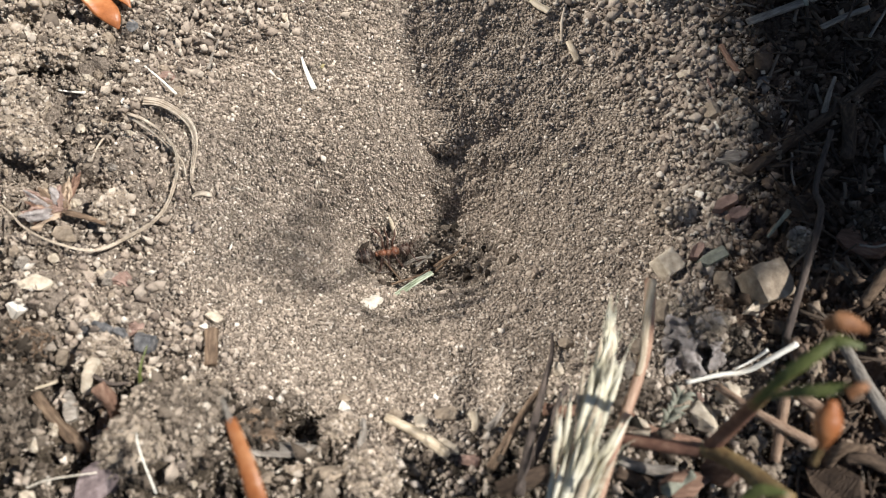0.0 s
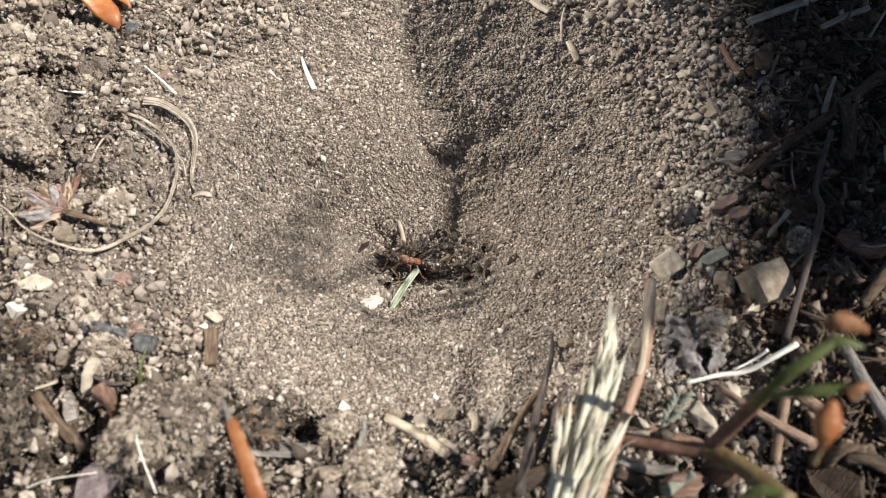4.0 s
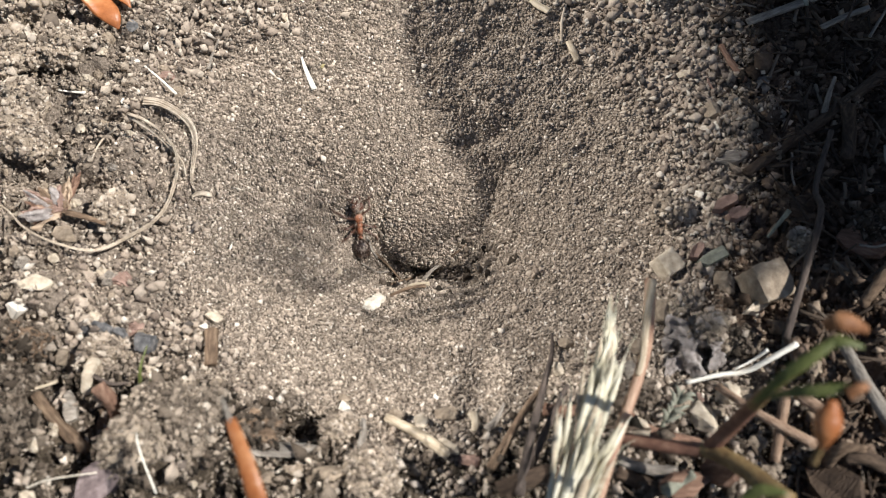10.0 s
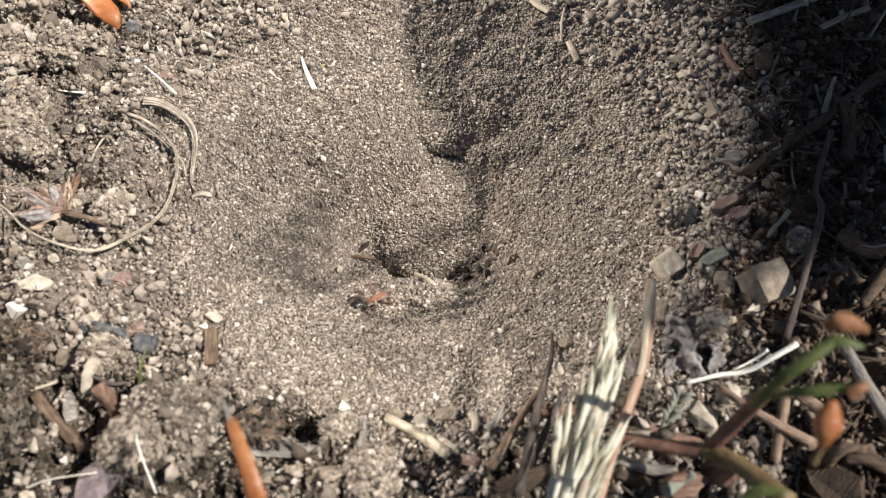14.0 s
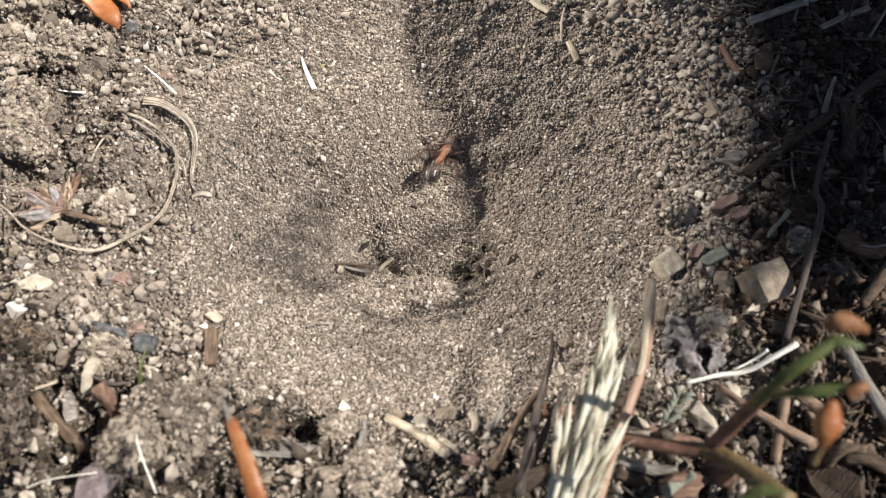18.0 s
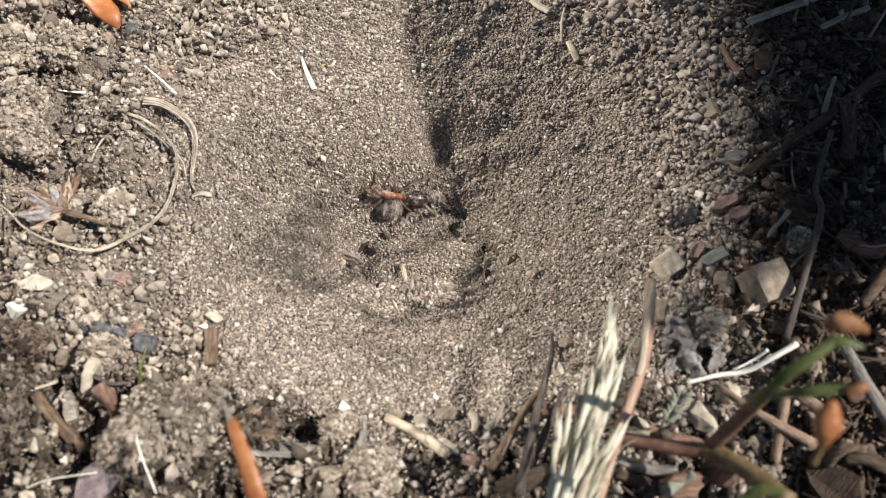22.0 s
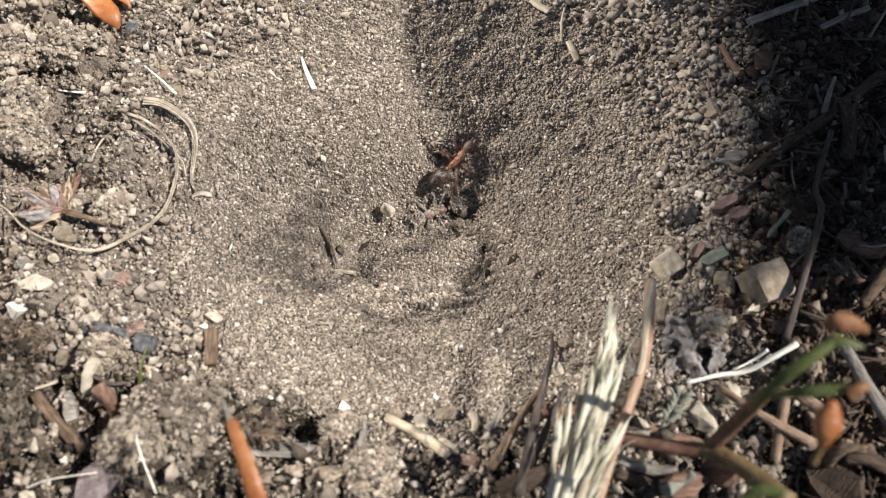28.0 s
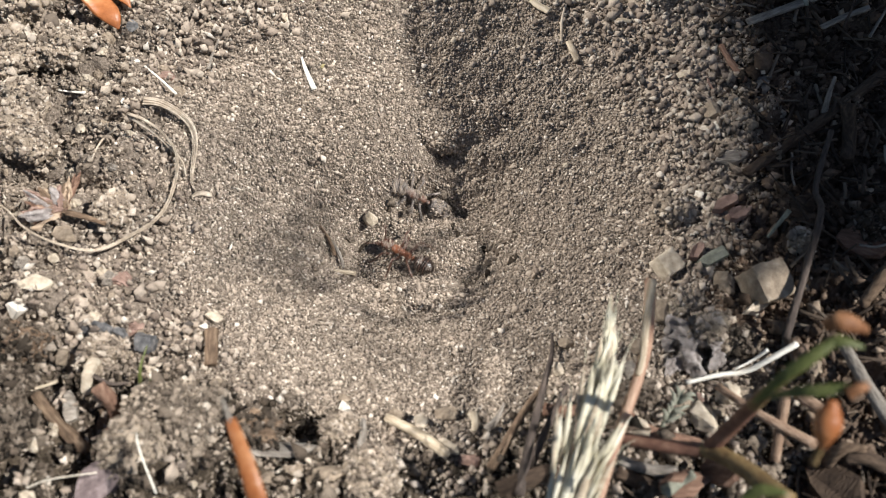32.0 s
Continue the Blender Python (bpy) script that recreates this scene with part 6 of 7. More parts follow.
def motions():
    walk(red_ant, trembling([
        (0.00, mm_pose(-7.41, 7.53, -14.96, 48, 12, 18)), (0.30, mm_pose(-10.99, 5.64, -12.47, 32, 36, 40)), (0.60, mm_pose(-8.79, 4.57, -15.89, 18, 22, 44)),
        (0.80, mm_pose(-10.18, 6.16, -13.20, 27, -18, 98)), (1.00, mm_pose(-11.57, 7.74, -11.30, -9, -44, 170)), (1.30, mm_pose(-11.95, 10.72, -9.06, -18, -38, 153)),
        (1.60, mm_pose(-13.12, 9.40, -9.23, -24, -35, -176)), (2.00, mm_pose(-3.19, 13.23, -10.82, 17, -40, 96)), (2.30, mm_pose(-7.08, 6.76, -15.17, 43, -36, 65)),
        (2.60, mm_pose(-6.81, 6.03, -16.25, 39, -41, 76)), (3.00, mm_pose(-5.55, 5.29, -17.32, 20, -40, 102)), (3.30, mm_pose(-5.93, 5.94, -16.91, 14, -50, 103)),
        (3.50, mm_pose(-4.31, 7.15, -15.61, -39, -24, 158)), (4.50, mm_pose(-1.06, 7.68, -15.89, -50, 1, 168)), (5.50, mm_pose(2.37, 7.33, -13.63, -44, 26, 171)),
        (5.80, mm_pose(4.92, 8.77, -11.80, -18, 12, 179)), (6.00, mm_pose(4.57, 10.65, -11.40, -11, 5, -166)), (6.30, mm_pose(4.73, 12.97, -10.53, -13, 23, -164)),
        (6.60, mm_pose(4.29, 12.77, -10.76, -14, 16, -166)), (7.00, mm_pose(3.54, 9.37, -11.97, -24, -7, 172)), (7.30, mm_pose(4.41, 7.31, -12.80, -45, -18, 121)),
        (7.60, mm_pose(4.70, 8.77, -11.95, -27, -1, 169)), (8.00, mm_pose(-7.08, 6.54, -16.32, -31, -41, 174)), (8.15, mm_pose(-7.59, 4.40, -14.42, 15, -13, 131)),
        (8.30, mm_pose(-8.09, 2.25, -13.32, 37, 31, 113)), (8.45, mm_pose(-7.20, 3.91, -15.21, 27, -14, 148)), (8.60, mm_pose(-6.31, 5.56, -17.91, -17, -40, -156)),
        (9.00, mm_pose(-10.69, 1.51, -10.48, 15, -45, -151)), (9.30, mm_pose(-9.83, 5.41, -14.42, 37, -49, 130)), (9.60, mm_pose(-9.79, 4.64, -14.37, 50, -45, 128)),
        (10.00, mm_pose(-10.89, 9.32, -10.98, 26, -44, 95)), (10.30, mm_pose(4.42, 9.97, -11.55, -30, -28, 137)), (10.45, mm_pose(-0.62, 4.58, -12.37, -1, -15, 153)),
        (10.60, mm_pose(-5.66, -0.82, -12.40, 29, -11, 174)), (11.00, mm_pose(-10.74, 1.89, -12.38, 35, -38, 178)), (11.15, mm_pose(-10.38, 1.13, -11.53, 43, 1, 136)),
        (11.30, mm_pose(-10.03, 0.36, -11.47, 21, 36, 90)), (11.60, mm_pose(-11.37, -0.81, -10.13, 26, 32, 90)), (11.80, mm_pose(-10.65, -0.74, -10.13, 40, 4, 134)),
        (12.00, mm_pose(-9.94, -0.67, -10.93, 30, -26, 176)), (12.15, mm_pose(-10.38, -0.14, -10.58, 39, -1, 139)), (12.30, mm_pose(-10.82, 0.38, -11.03, 31, 25, 102)),
        (12.45, mm_pose(-8.92, 0.19, -11.36, 43, -1, 145)), (12.60, mm_pose(-7.01, -0.00, -12.50, 34, -28, -171)), (13.00, mm_pose(-14.11, -0.74, -8.40, 15, -36, -172)),
        (13.15, mm_pose(-13.73, -1.36, -7.96, 35, -13, 141)), (13.30, mm_pose(-13.35, -1.97, -8.31, 34, 16, 103)), (13.60, mm_pose(-10.87, -1.32, -10.18, 18, 37, 78)),
        (14.00, mm_pose(-8.38, -0.93, -11.50, -6, 34, 40)), (14.30, mm_pose(-9.72, -0.11, -11.30, -2, 48, 54)), (14.50, mm_pose(-7.67, -2.52, -11.01, 18, 26, 87)),
        (15.00, mm_pose(-7.90, -0.42, -11.97, 52, -0, 132)), (15.50, mm_pose(-8.14, 1.69, -13.74, 61, -41, 167)), (16.50, mm_pose(-8.63, 5.07, -13.28, -36, -47, -125)),
        (16.65, mm_pose(-11.24, 7.84, -10.32, -8, -50, 173)), (16.80, mm_pose(-13.86, 10.60, -8.16, 10, -37, 120)), (17.00, mm_pose(-13.85, 9.36, -8.73, 24, -32, 113)),
        (17.30, mm_pose(-6.91, 10.18, -12.51, 38, -34, 53)), (17.60, mm_pose(0.96, 14.76, -9.36, 18, -23, 57)), (18.00, mm_pose(-0.07, 17.76, -7.50, 16, 0, 64)),
        (18.30, mm_pose(0.81, 15.17, -9.17, 30, -0, 23)), (18.60, mm_pose(-1.47, 15.01, -8.93, 41, 7, 4)), (19.00, mm_pose(-2.65, 17.68, -7.39, 30, 1, 18)),
        (19.15, mm_pose(-1.19, 8.62, -7.55, 12, 14, 69)), (19.30, mm_pose(0.27, -0.45, -8.51, 12, 36, 122)), (19.60, mm_pose(-1.24, 0.02, -8.69, 18, 38, 129)),
        (20.00, mm_pose(-7.06, 6.55, -13.26, 17, 6, 117)), (20.30, mm_pose(-7.02, 7.88, -13.09, -10, -40, 127)), (20.60, mm_pose(-7.38, 8.44, -12.72, -2, -48, 116)),
        (20.90, mm_pose(-8.16, 8.79, -11.99, 8, -46, 102)), (21.00, mm_pose(-9.11, 8.27, -12.26, 30, -46, 88)), (21.30, mm_pose(-8.65, 7.30, -12.48, 51, -4, 32)),
        (21.60, mm_pose(-1.79, 11.72, -12.50, 18, -23, 57)), (21.80, mm_pose(-4.15, 12.24, -10.44, -15, -37, 120)), (22.00, mm_pose(-6.51, 12.75, -9.19, -43, -18, 180)),
        (22.15, mm_pose(-6.11, 13.91, -8.23, -22, -35, 145)), (22.30, mm_pose(-5.71, 15.07, -8.07, 9, -37, 102)), (22.45, mm_pose(-3.00, 15.21, -8.37, 29, -22, 64)),
        (22.60, mm_pose(-0.30, 15.35, -9.47, 36, 0, 34)), (22.80, mm_pose(-1.39, 7.45, -8.74, 8, 15, 68)), (23.00, mm_pose(-2.48, -0.45, -8.81, -9, 42, 97)),
        (23.15, mm_pose(-4.67, 6.30, -8.43, 10, 10, 84)), (23.30, mm_pose(-6.86, 13.05, -8.84, 37, -16, 60)), (23.60, mm_pose(-6.95, 10.70, -10.46, 48, 10, 18)),
        (24.00, mm_pose(-4.34, 12.90, -9.99, 45, 9, 29)), (24.15, mm_pose(-1.24, 16.15, -8.57, 22, -20, 45)), (24.30, mm_pose(1.86, 19.40, -7.94, -15, -38, 77)),
        (24.60, mm_pose(-0.82, 22.07, -6.98, 8, -52, 90)), (24.80, mm_pose(-2.21, 19.66, -6.85, 32, -19, 56)), (25.00, mm_pose(-3.60, 17.24, -7.52, 35, 19, 36)),
        (25.30, mm_pose(-10.51, 9.50, -10.72, 47, -6, 20)), (25.50, mm_pose(-7.07, 7.19, -11.80, 52, -3, 21)), (26.50, mm_pose(-3.26, 13.22, -10.52, 44, -5, 43)),
        (27.50, mm_pose(-1.11, 16.76, -8.78, 22, 11, 30)), (27.80, mm_pose(-0.67, 17.43, -8.86, 18, 4, 37)), (28.20, mm_pose(3.97, 18.54, -6.96, -1, -27, 56)),
        (28.50, mm_pose(-3.75, 18.50, -6.90, 29, -17, 80)), (28.60, mm_pose(-3.39, 20.06, -6.45, 35, -8, 63)), (28.70, mm_pose(-4.78, 14.50, -8.94, 45, 4, 26)),
        (29.00, mm_pose(-2.29, 17.78, -8.06, 31, -13, 81)), (29.20, mm_pose(-1.34, 18.89, -8.50, 32, -22, 69)), (29.50, mm_pose(-1.64, 14.31, -10.58, 43, -16, 13)),
        (29.80, mm_pose(-0.74, 15.42, -9.56, 26, -16, 59)), (30.00, mm_pose(-2.51, 16.39, -8.49, 38, 11, 41)), (30.30, mm_pose(-1.34, 17.22, -8.67, 24, 4, 47)),
        (30.60, mm_pose(-3.39, 15.94, -8.34, 20, -28, 90)), (30.80, mm_pose(-6.67, 12.11, -9.82, 17, -30, 90)), (30.90, mm_pose(-4.66, 14.94, -8.40, 32, -5, 57)),
        (31.00, mm_pose(-2.66, 17.78, -7.79, 32, 24, 30)), (31.20, mm_pose(-3.89, 15.71, -8.26, 39, -9, 52)), (31.40, mm_pose(-2.80, 16.44, -8.30, 37, 13, 21)),
        (31.60, mm_pose(-2.88, 18.77, -7.29, 38, -2, 64)), (31.80, mm_pose(-4.48, 5.81, -11.39, -7, 3, 117)), (32.00, mm_pose(-5.12, 5.42, -11.42, 3, 3, 146)),
    ], 0.6, 7.0, 3))
    walk(grey_ant, trembling([
        (0.00, mm_pose(-4.98, 9.97, -18.58, 48, 11, 6)), (10.00, mm_pose(-4.93, 9.47, -17.64, 50, -3, -2)), (18.50, mm_pose(-6.41, 11.64, -15.23, 48, -5, 20)),
        (19.40, mm_pose(-8.11, 11.75, -12.10, 48, 1, 24)), (20.20, mm_pose(-6.69, 12.42, -11.35, 48, 8, 22)), (20.90, mm_pose(-7.28, 11.37, -11.89, 48, 16, 10)),
        (21.30, mm_pose(-9.46, 9.96, -12.37, 36, 24, -10)), (22.00, mm_pose(-3.63, 13.20, -11.56, 45, 13, 25)), (22.60, mm_pose(-3.63, 14.06, -10.99, 46, 14, 21)),
        (22.83, mm_pose(-2.89, 14.25, -10.80, 22, 42, -29)), (23.07, mm_pose(-2.16, 14.44, -11.01, -34, 29, -114)), (23.30, mm_pose(-1.42, 14.63, -11.62, -41, -6, -153)),
        (23.60, mm_pose(-0.67, 14.56, -11.65, -39, 3, -159)), (24.00, mm_pose(-0.30, 13.43, -12.38, -38, -9, -163)), (24.60, mm_pose(1.56, 13.69, -11.51, -17, 22, -176)),
        (25.00, mm_pose(-0.45, 13.23, -12.77, -33, -5, -157)), (25.30, mm_pose(-3.49, 12.31, -12.23, -43, -6, -153)),
        (25.50, mm_pose(-3.79, 12.16, -12.29, -43, -6, -154)), (27.50, mm_pose(-0.68, 12.34, -13.46, -20, -2, -156)),
        (28.20, mm_pose(-0.90, 12.56, -13.39, -26, -7, -153)), (28.60, mm_pose(-0.30, 12.39, -13.40, -20, -1, -162)),
        (29.20, mm_pose(-2.02, 12.52, -13.03, -30, -34, 166)), (29.80, mm_pose(-2.54, 12.89, -12.49, -8, -38, 128)), (30.30, mm_pose(-2.91, 12.81, -12.35, 3, -37, 115)),
        (30.80, mm_pose(-4.01, 12.95, -11.72, 13, -36, 102)), (31.20, mm_pose(-4.22, 13.05, -11.46, 17, -36, 96)), (31.60, mm_pose(-4.73, 13.27, -11.11, 34, -27, 67)),
        (31.80, mm_pose(-4.11, 13.61, -10.85, 4, -43, 114)), (32.00, mm_pose(-3.49, 13.96, -11.38, -31, -34, 166)),
    ], 0.45, 6.0, 4))
    swing(red_legs, 7.0, 13.0)
    swing(grey_legs, 5.0, 9.0)
    walk(green_blade, [
        (0.00, mm_pose(-4.09, 1.84, -13.72, -19, 11, 41)), (2.60, mm_pose(-4.09, 1.84, -13.72, -19, 11, 41)), (3.00, mm_pose(-5.04, 2.26, -14.59, -13, 15, 58)),
        (3.50, mm_pose(-4.98, 1.57, -13.55, -12, 16, 62)), (5.50, mm_pose(-4.30, 0.01, -11.58, -8, 15, 73)), (6.00, mm_pose(-5.16, -0.62, -11.39, -6, 14, 66)),
        (6.30, mm_pose(-7.29, -0.32, -10.96, -2, 16, 53)), (6.60, mm_pose(-7.26, -0.08, -10.98, -6, 13, 41)), (7.00, mm_pose(-7.48, -0.21, -10.71, -6, 14, 38)),
        (7.60, mm_pose(-7.86, -0.30, -10.60, -4, 16, 44)), (8.00, mm_pose(-8.57, -1.16, -9.83, -4, 11, 33)), (8.60, mm_pose(-8.35, -0.81, -11.40, -2, 14, 44)),
        (9.30, mm_pose(-8.63, 0.52, -14.74, -5, 19, 50)), (12.00, mm_pose(-9.12, 3.11, -20.37, -1, 18, 47)), (32.00, mm_pose(-9.15, 3.24, -20.66, -8, 6, 26)),
    ])
    walk(husk_flake, [
        (0.00, mm_pose(-8.99, -1.87, -10.19, -4, 12, 34)), (6.00, mm_pose(-8.99, -1.87, -10.19, -4, 12, 34)), (8.00, mm_pose(-8.68, -1.77, -10.15, -3, 12, 36)),
        (10.30, mm_pose(-8.62, -1.92, -9.98, -2, 13, 42)), (10.80, mm_pose(-8.82, -0.69, -12.93, -3, 14, 42)), (13.00, mm_pose(-9.34, 1.94, -18.73, -4, 17, 49)),
        (32.00, mm_pose(-9.44, 2.46, -19.88, -8, 9, 34)),
    ])
    walk(tan_twig, [
        (0.00, mm_pose(-6.83, 10.53, -13.04, 0, 19, -68)), (1.00, mm_pose(-6.58, 10.33, -13.29, 2, 18, -65)), (3.00, mm_pose(-6.27, 10.04, -13.16, -1, 24, -82)),
        (3.50, mm_pose(-6.04, 9.79, -13.25, 1, 27, -81)), (5.50, mm_pose(-3.65, 9.49, -13.32, 13, 29, -39)), (6.00, mm_pose(-3.29, 10.17, -13.39, -6, 18, -99)),
        (7.00, mm_pose(-1.79, 8.75, -13.91, 11, 33, -70)), (8.00, mm_pose(-2.76, 7.96, -16.01, -18, 23, -147)), (8.60, mm_pose(-2.90, 7.48, -17.32, -13, 22, -128)),
        (8.80, mm_pose(-2.94, 7.05, -17.50, 2, 21, -84)), (9.00, mm_pose(-2.99, 6.62, -18.49, 11, 10, -41)), (9.50, mm_pose(-3.22, 5.54, -19.07, -4, 1, 2)),
        (10.00, mm_pose(-3.17, 1.73, -13.06, -22, -4, 6)), (11.60, mm_pose(-2.07, 2.10, -12.18, -16, 21, 53)), (12.60, mm_pose(-2.73, 2.29, -12.40, -22, 17, 30)),
        (13.60, mm_pose(-2.72, 2.22, -12.26, -22, 17, 29)), (13.90, mm_pose(-2.52, 2.08, -11.65, -23, -4, -15)), (14.20, mm_pose(-2.32, 1.94, -11.85, -8, -20, -62)),
        (16.50, mm_pose(-8.51, 4.06, -13.69, -19, 9, -32)), (17.00, mm_pose(-8.11, 4.77, -13.81, -3, 17, 9)), (17.50, mm_pose(-7.70, 5.48, -14.72, 16, 14, 51)),
        (19.00, mm_pose(-7.46, 5.00, -13.94, 7, 10, 39)), (20.00, mm_pose(-7.94, 3.45, -13.71, -20, 13, -11)), (21.50, mm_pose(-4.23, 2.33, -12.25, -7, -12, -64)),
        (23.30, mm_pose(-8.40, 6.61, -13.45, -15, 1, -93)), (24.00, mm_pose(-8.38, 5.93, -12.95, -17, 0, -91)), (25.00, mm_pose(-8.41, 5.91, -12.90, -17, 0, -90)),
        (25.25, mm_pose(-8.76, 6.27, -12.60, -6, 2, -55)), (25.50, mm_pose(-9.11, 6.63, -13.09, 5, -3, -20)), (27.50, mm_pose(-12.37, 2.47, -10.83, -9, 15, -1)),
        (32.00, mm_pose(-12.43, 2.39, -10.83, -9, 15, 1)),
    ])
    walk(dark_twig, [
        (0.00, mm_pose(0.83, 6.87, -15.97, 9, -17, 20)), (3.00, mm_pose(1.13, 6.88, -15.83, 11, -15, 19)), (5.50, mm_pose(-1.82, 7.60, -16.55, 13, -13, 27)),
        (5.75, mm_pose(-2.38, 8.17, -15.62, 18, 7, -24)), (6.00, mm_pose(-2.95, 8.75, -15.49, 4, 23, -79)), (7.00, mm_pose(-1.81, 6.87, -15.96, 18, 20, -52)),
        (7.50, mm_pose(-1.24, 7.44, -15.44, 21, -0, -13)), (8.00, mm_pose(-0.68, 8.02, -15.72, 11, -17, 27)), (8.60, mm_pose(-1.48, 7.18, -16.74, 13, -13, 21)),
        (9.00, mm_pose(-2.62, 6.10, -17.80, 8, -9, 17)), (9.50, mm_pose(-3.60, 3.07, -14.84, -20, 11, 37)), (10.00, mm_pose(-4.36, 0.40, -11.92, -17, 3, 19)),
        (12.00, mm_pose(-9.90, 5.94, -14.16, 4, 17, -4)), (14.00, mm_pose(-10.21, 5.66, -13.62, 1, 16, -3)), (17.00, mm_pose(-11.67, 3.44, -10.86, -8, 11, 2)),
        (18.00, mm_pose(-11.30, 3.23, -10.78, -10, 10, 1)), (19.30, mm_pose(-10.28, 3.13, -11.44, -14, 10, -3)), (21.00, mm_pose(-12.21, 4.82, -11.99, -3, 16, 0)),
        (24.00, mm_pose(-13.45, 4.05, -10.49, -12, 12, -28)), (28.00, mm_pose(-14.86, 6.21, -9.25, -14, 7, -61)), (32.00, mm_pose(-14.72, 6.35, -9.52, -14, 7, -61)),
    ])
    walk(grey_twig, [
        (0.00, mm_pose(-3.36, 7.40, -17.41, 19, -5, 15)), (3.00, mm_pose(-9.28, 6.58, -15.41, 10, 18, -3)), (5.50, mm_pose(-3.36, 6.56, -17.85, 9, -11, 44)),
        (6.00, mm_pose(-2.18, 6.16, -16.22, -0, -2, 58)), (7.00, mm_pose(-3.32, 5.02, -17.31, -8, 10, 60)), (8.00, mm_pose(-1.25, 8.01, -16.10, 12, -16, 29)),
        (8.50, mm_pose(-1.94, 6.20, -17.48, 5, -11, 24)), (9.00, mm_pose(-2.44, 1.67, -12.94, -17, 14, 51)), (10.00, mm_pose(-1.05, 5.46, -16.50, -14, 6, 44)),
        (11.00, mm_pose(-1.76, 4.69, -16.31, -17, 15, 45)), (11.50, mm_pose(-2.09, 3.40, -13.84, -23, -4, -2)), (12.00, mm_pose(-2.43, 2.10, -12.18, -12, -21, -52)),
        (13.00, mm_pose(-2.58, 6.24, -17.40, 10, 0, -40)), (14.00, mm_pose(-2.57, 7.45, -16.26, 11, 8, -55)), (17.00, mm_pose(-6.31, 6.15, -16.22, 2, 1, -38)),
        (17.33, mm_pose(-7.86, 5.12, -14.03, 2, -5, -84)), (17.67, mm_pose(-9.40, 4.08, -12.25, 8, -10, -142)), (18.00, mm_pose(-10.94, 3.04, -10.86, 14, -9, 170)),
        (19.00, mm_pose(-11.12, 3.03, -10.85, 14, -8, 168)), (19.33, mm_pose(-11.95, 3.47, -10.25, 2, -14, -146)), (19.67, mm_pose(-12.78, 3.90, -10.06, -12, -7, -90)),
        (20.00, mm_pose(-13.62, 4.33, -10.27, -15, 6, -47)), (22.00, mm_pose(-12.23, 5.21, -11.96, -6, 15, -14)), (23.40, mm_pose(-12.67, 10.35, -9.99, -2, 15, -57)),
        (24.00, mm_pose(-12.81, 10.98, -9.28, -5, 14, -72)), (25.00, mm_pose(-12.47, 10.90, -9.50, -4, 15, -70)), (25.50, mm_pose(-12.85, 9.05, -10.67, -2, 15, -37)),
        (28.00, mm_pose(-13.92, 4.47, -9.77, -17, 3, -66)), (32.00, mm_pose(-13.48, 4.79, -10.38, -17, 5, -62)),
    ])
    walk(fork_twig, [
        (0.00, mm_pose(-15.12, 8.38, -10.22, -12, -9, -141)), (5.50, mm_pose(-11.90, 8.14, -12.24, -4, -17, 170)), (11.00, mm_pose(-8.68, 7.90, -14.66, 10, -15, 105)),
        (16.50, mm_pose(-5.46, 7.65, -17.48, 15, -5, 57)), (17.40, mm_pose(-5.47, 6.67, -15.57, 12, -4, 71)), (18.00, mm_pose(-5.58, 7.14, -15.34, 14, -3, 61)),
        (19.00, mm_pose(-5.62, 6.69, -14.80, 14, -0, 64)), (19.50, mm_pose(-6.71, 4.40, -13.10, -4, 8, 29)), (20.00, mm_pose(-7.80, 2.11, -12.20, -23, 3, -7)),
        (21.00, mm_pose(-8.01, 3.03, -14.94, -23, -6, -22)), (24.00, mm_pose(-8.03, 3.20, -15.29, -22, -2, -15)), (32.00, mm_pose(-8.01, 3.07, -15.00, -22, -2, -15)),
    ])
    walk(pale_pebble, [
        (0.00, mm_pose(-7.13, 15.97, -12.12, 35, 2, 25)), (25.00, mm_pose(-6.37, 14.64, -12.84, 43, 0, 23)), (27.50, mm_pose(-7.00, 12.23, -11.74, 48, 4, 25)),
        (27.80, mm_pose(-7.47, 10.97, -10.34, 35, 30, -18)), (28.30, mm_pose(-7.25, 10.94, -10.44, 32, 33, -23)), (28.60, mm_pose(-8.20, 9.89, -10.95, 51, 7, 15)),
        (30.00, mm_pose(-7.62, 10.79, -10.46, 51, 2, 24)), (30.60, mm_pose(-7.48, 10.57, -10.67, 50, 8, 16)), (31.00, mm_pose(-9.44, 9.55, -10.95, 11, 31, -43)),
        (32.00, mm_pose(-9.65, 9.92, -10.72, 17, 34, -35)),
    ])
    walk(small_pebble, [
        (0.00, mm_pose(-12.69, 2.62, -10.82, 19, 46, 54)), (9.00, mm_pose(-13.01, 2.50, -10.58, 17, 44, 53)), (16.50, mm_pose(-12.82, 2.54, -10.03, 25, 37, 64)),
        (19.00, mm_pose(-12.85, 2.65, -10.25, 23, 30, 60)), (22.00, mm_pose(-12.74, 4.10, -11.22, 34, 33, 62)), (25.00, mm_pose(-12.68, 4.14, -11.30, 34, 33, 62)),
        (27.50, mm_pose(-12.82, 4.65, -12.30, 35, 30, 60)), (32.00, mm_pose(-12.88, 4.91, -12.79, 35, 28, 59)),
    ])
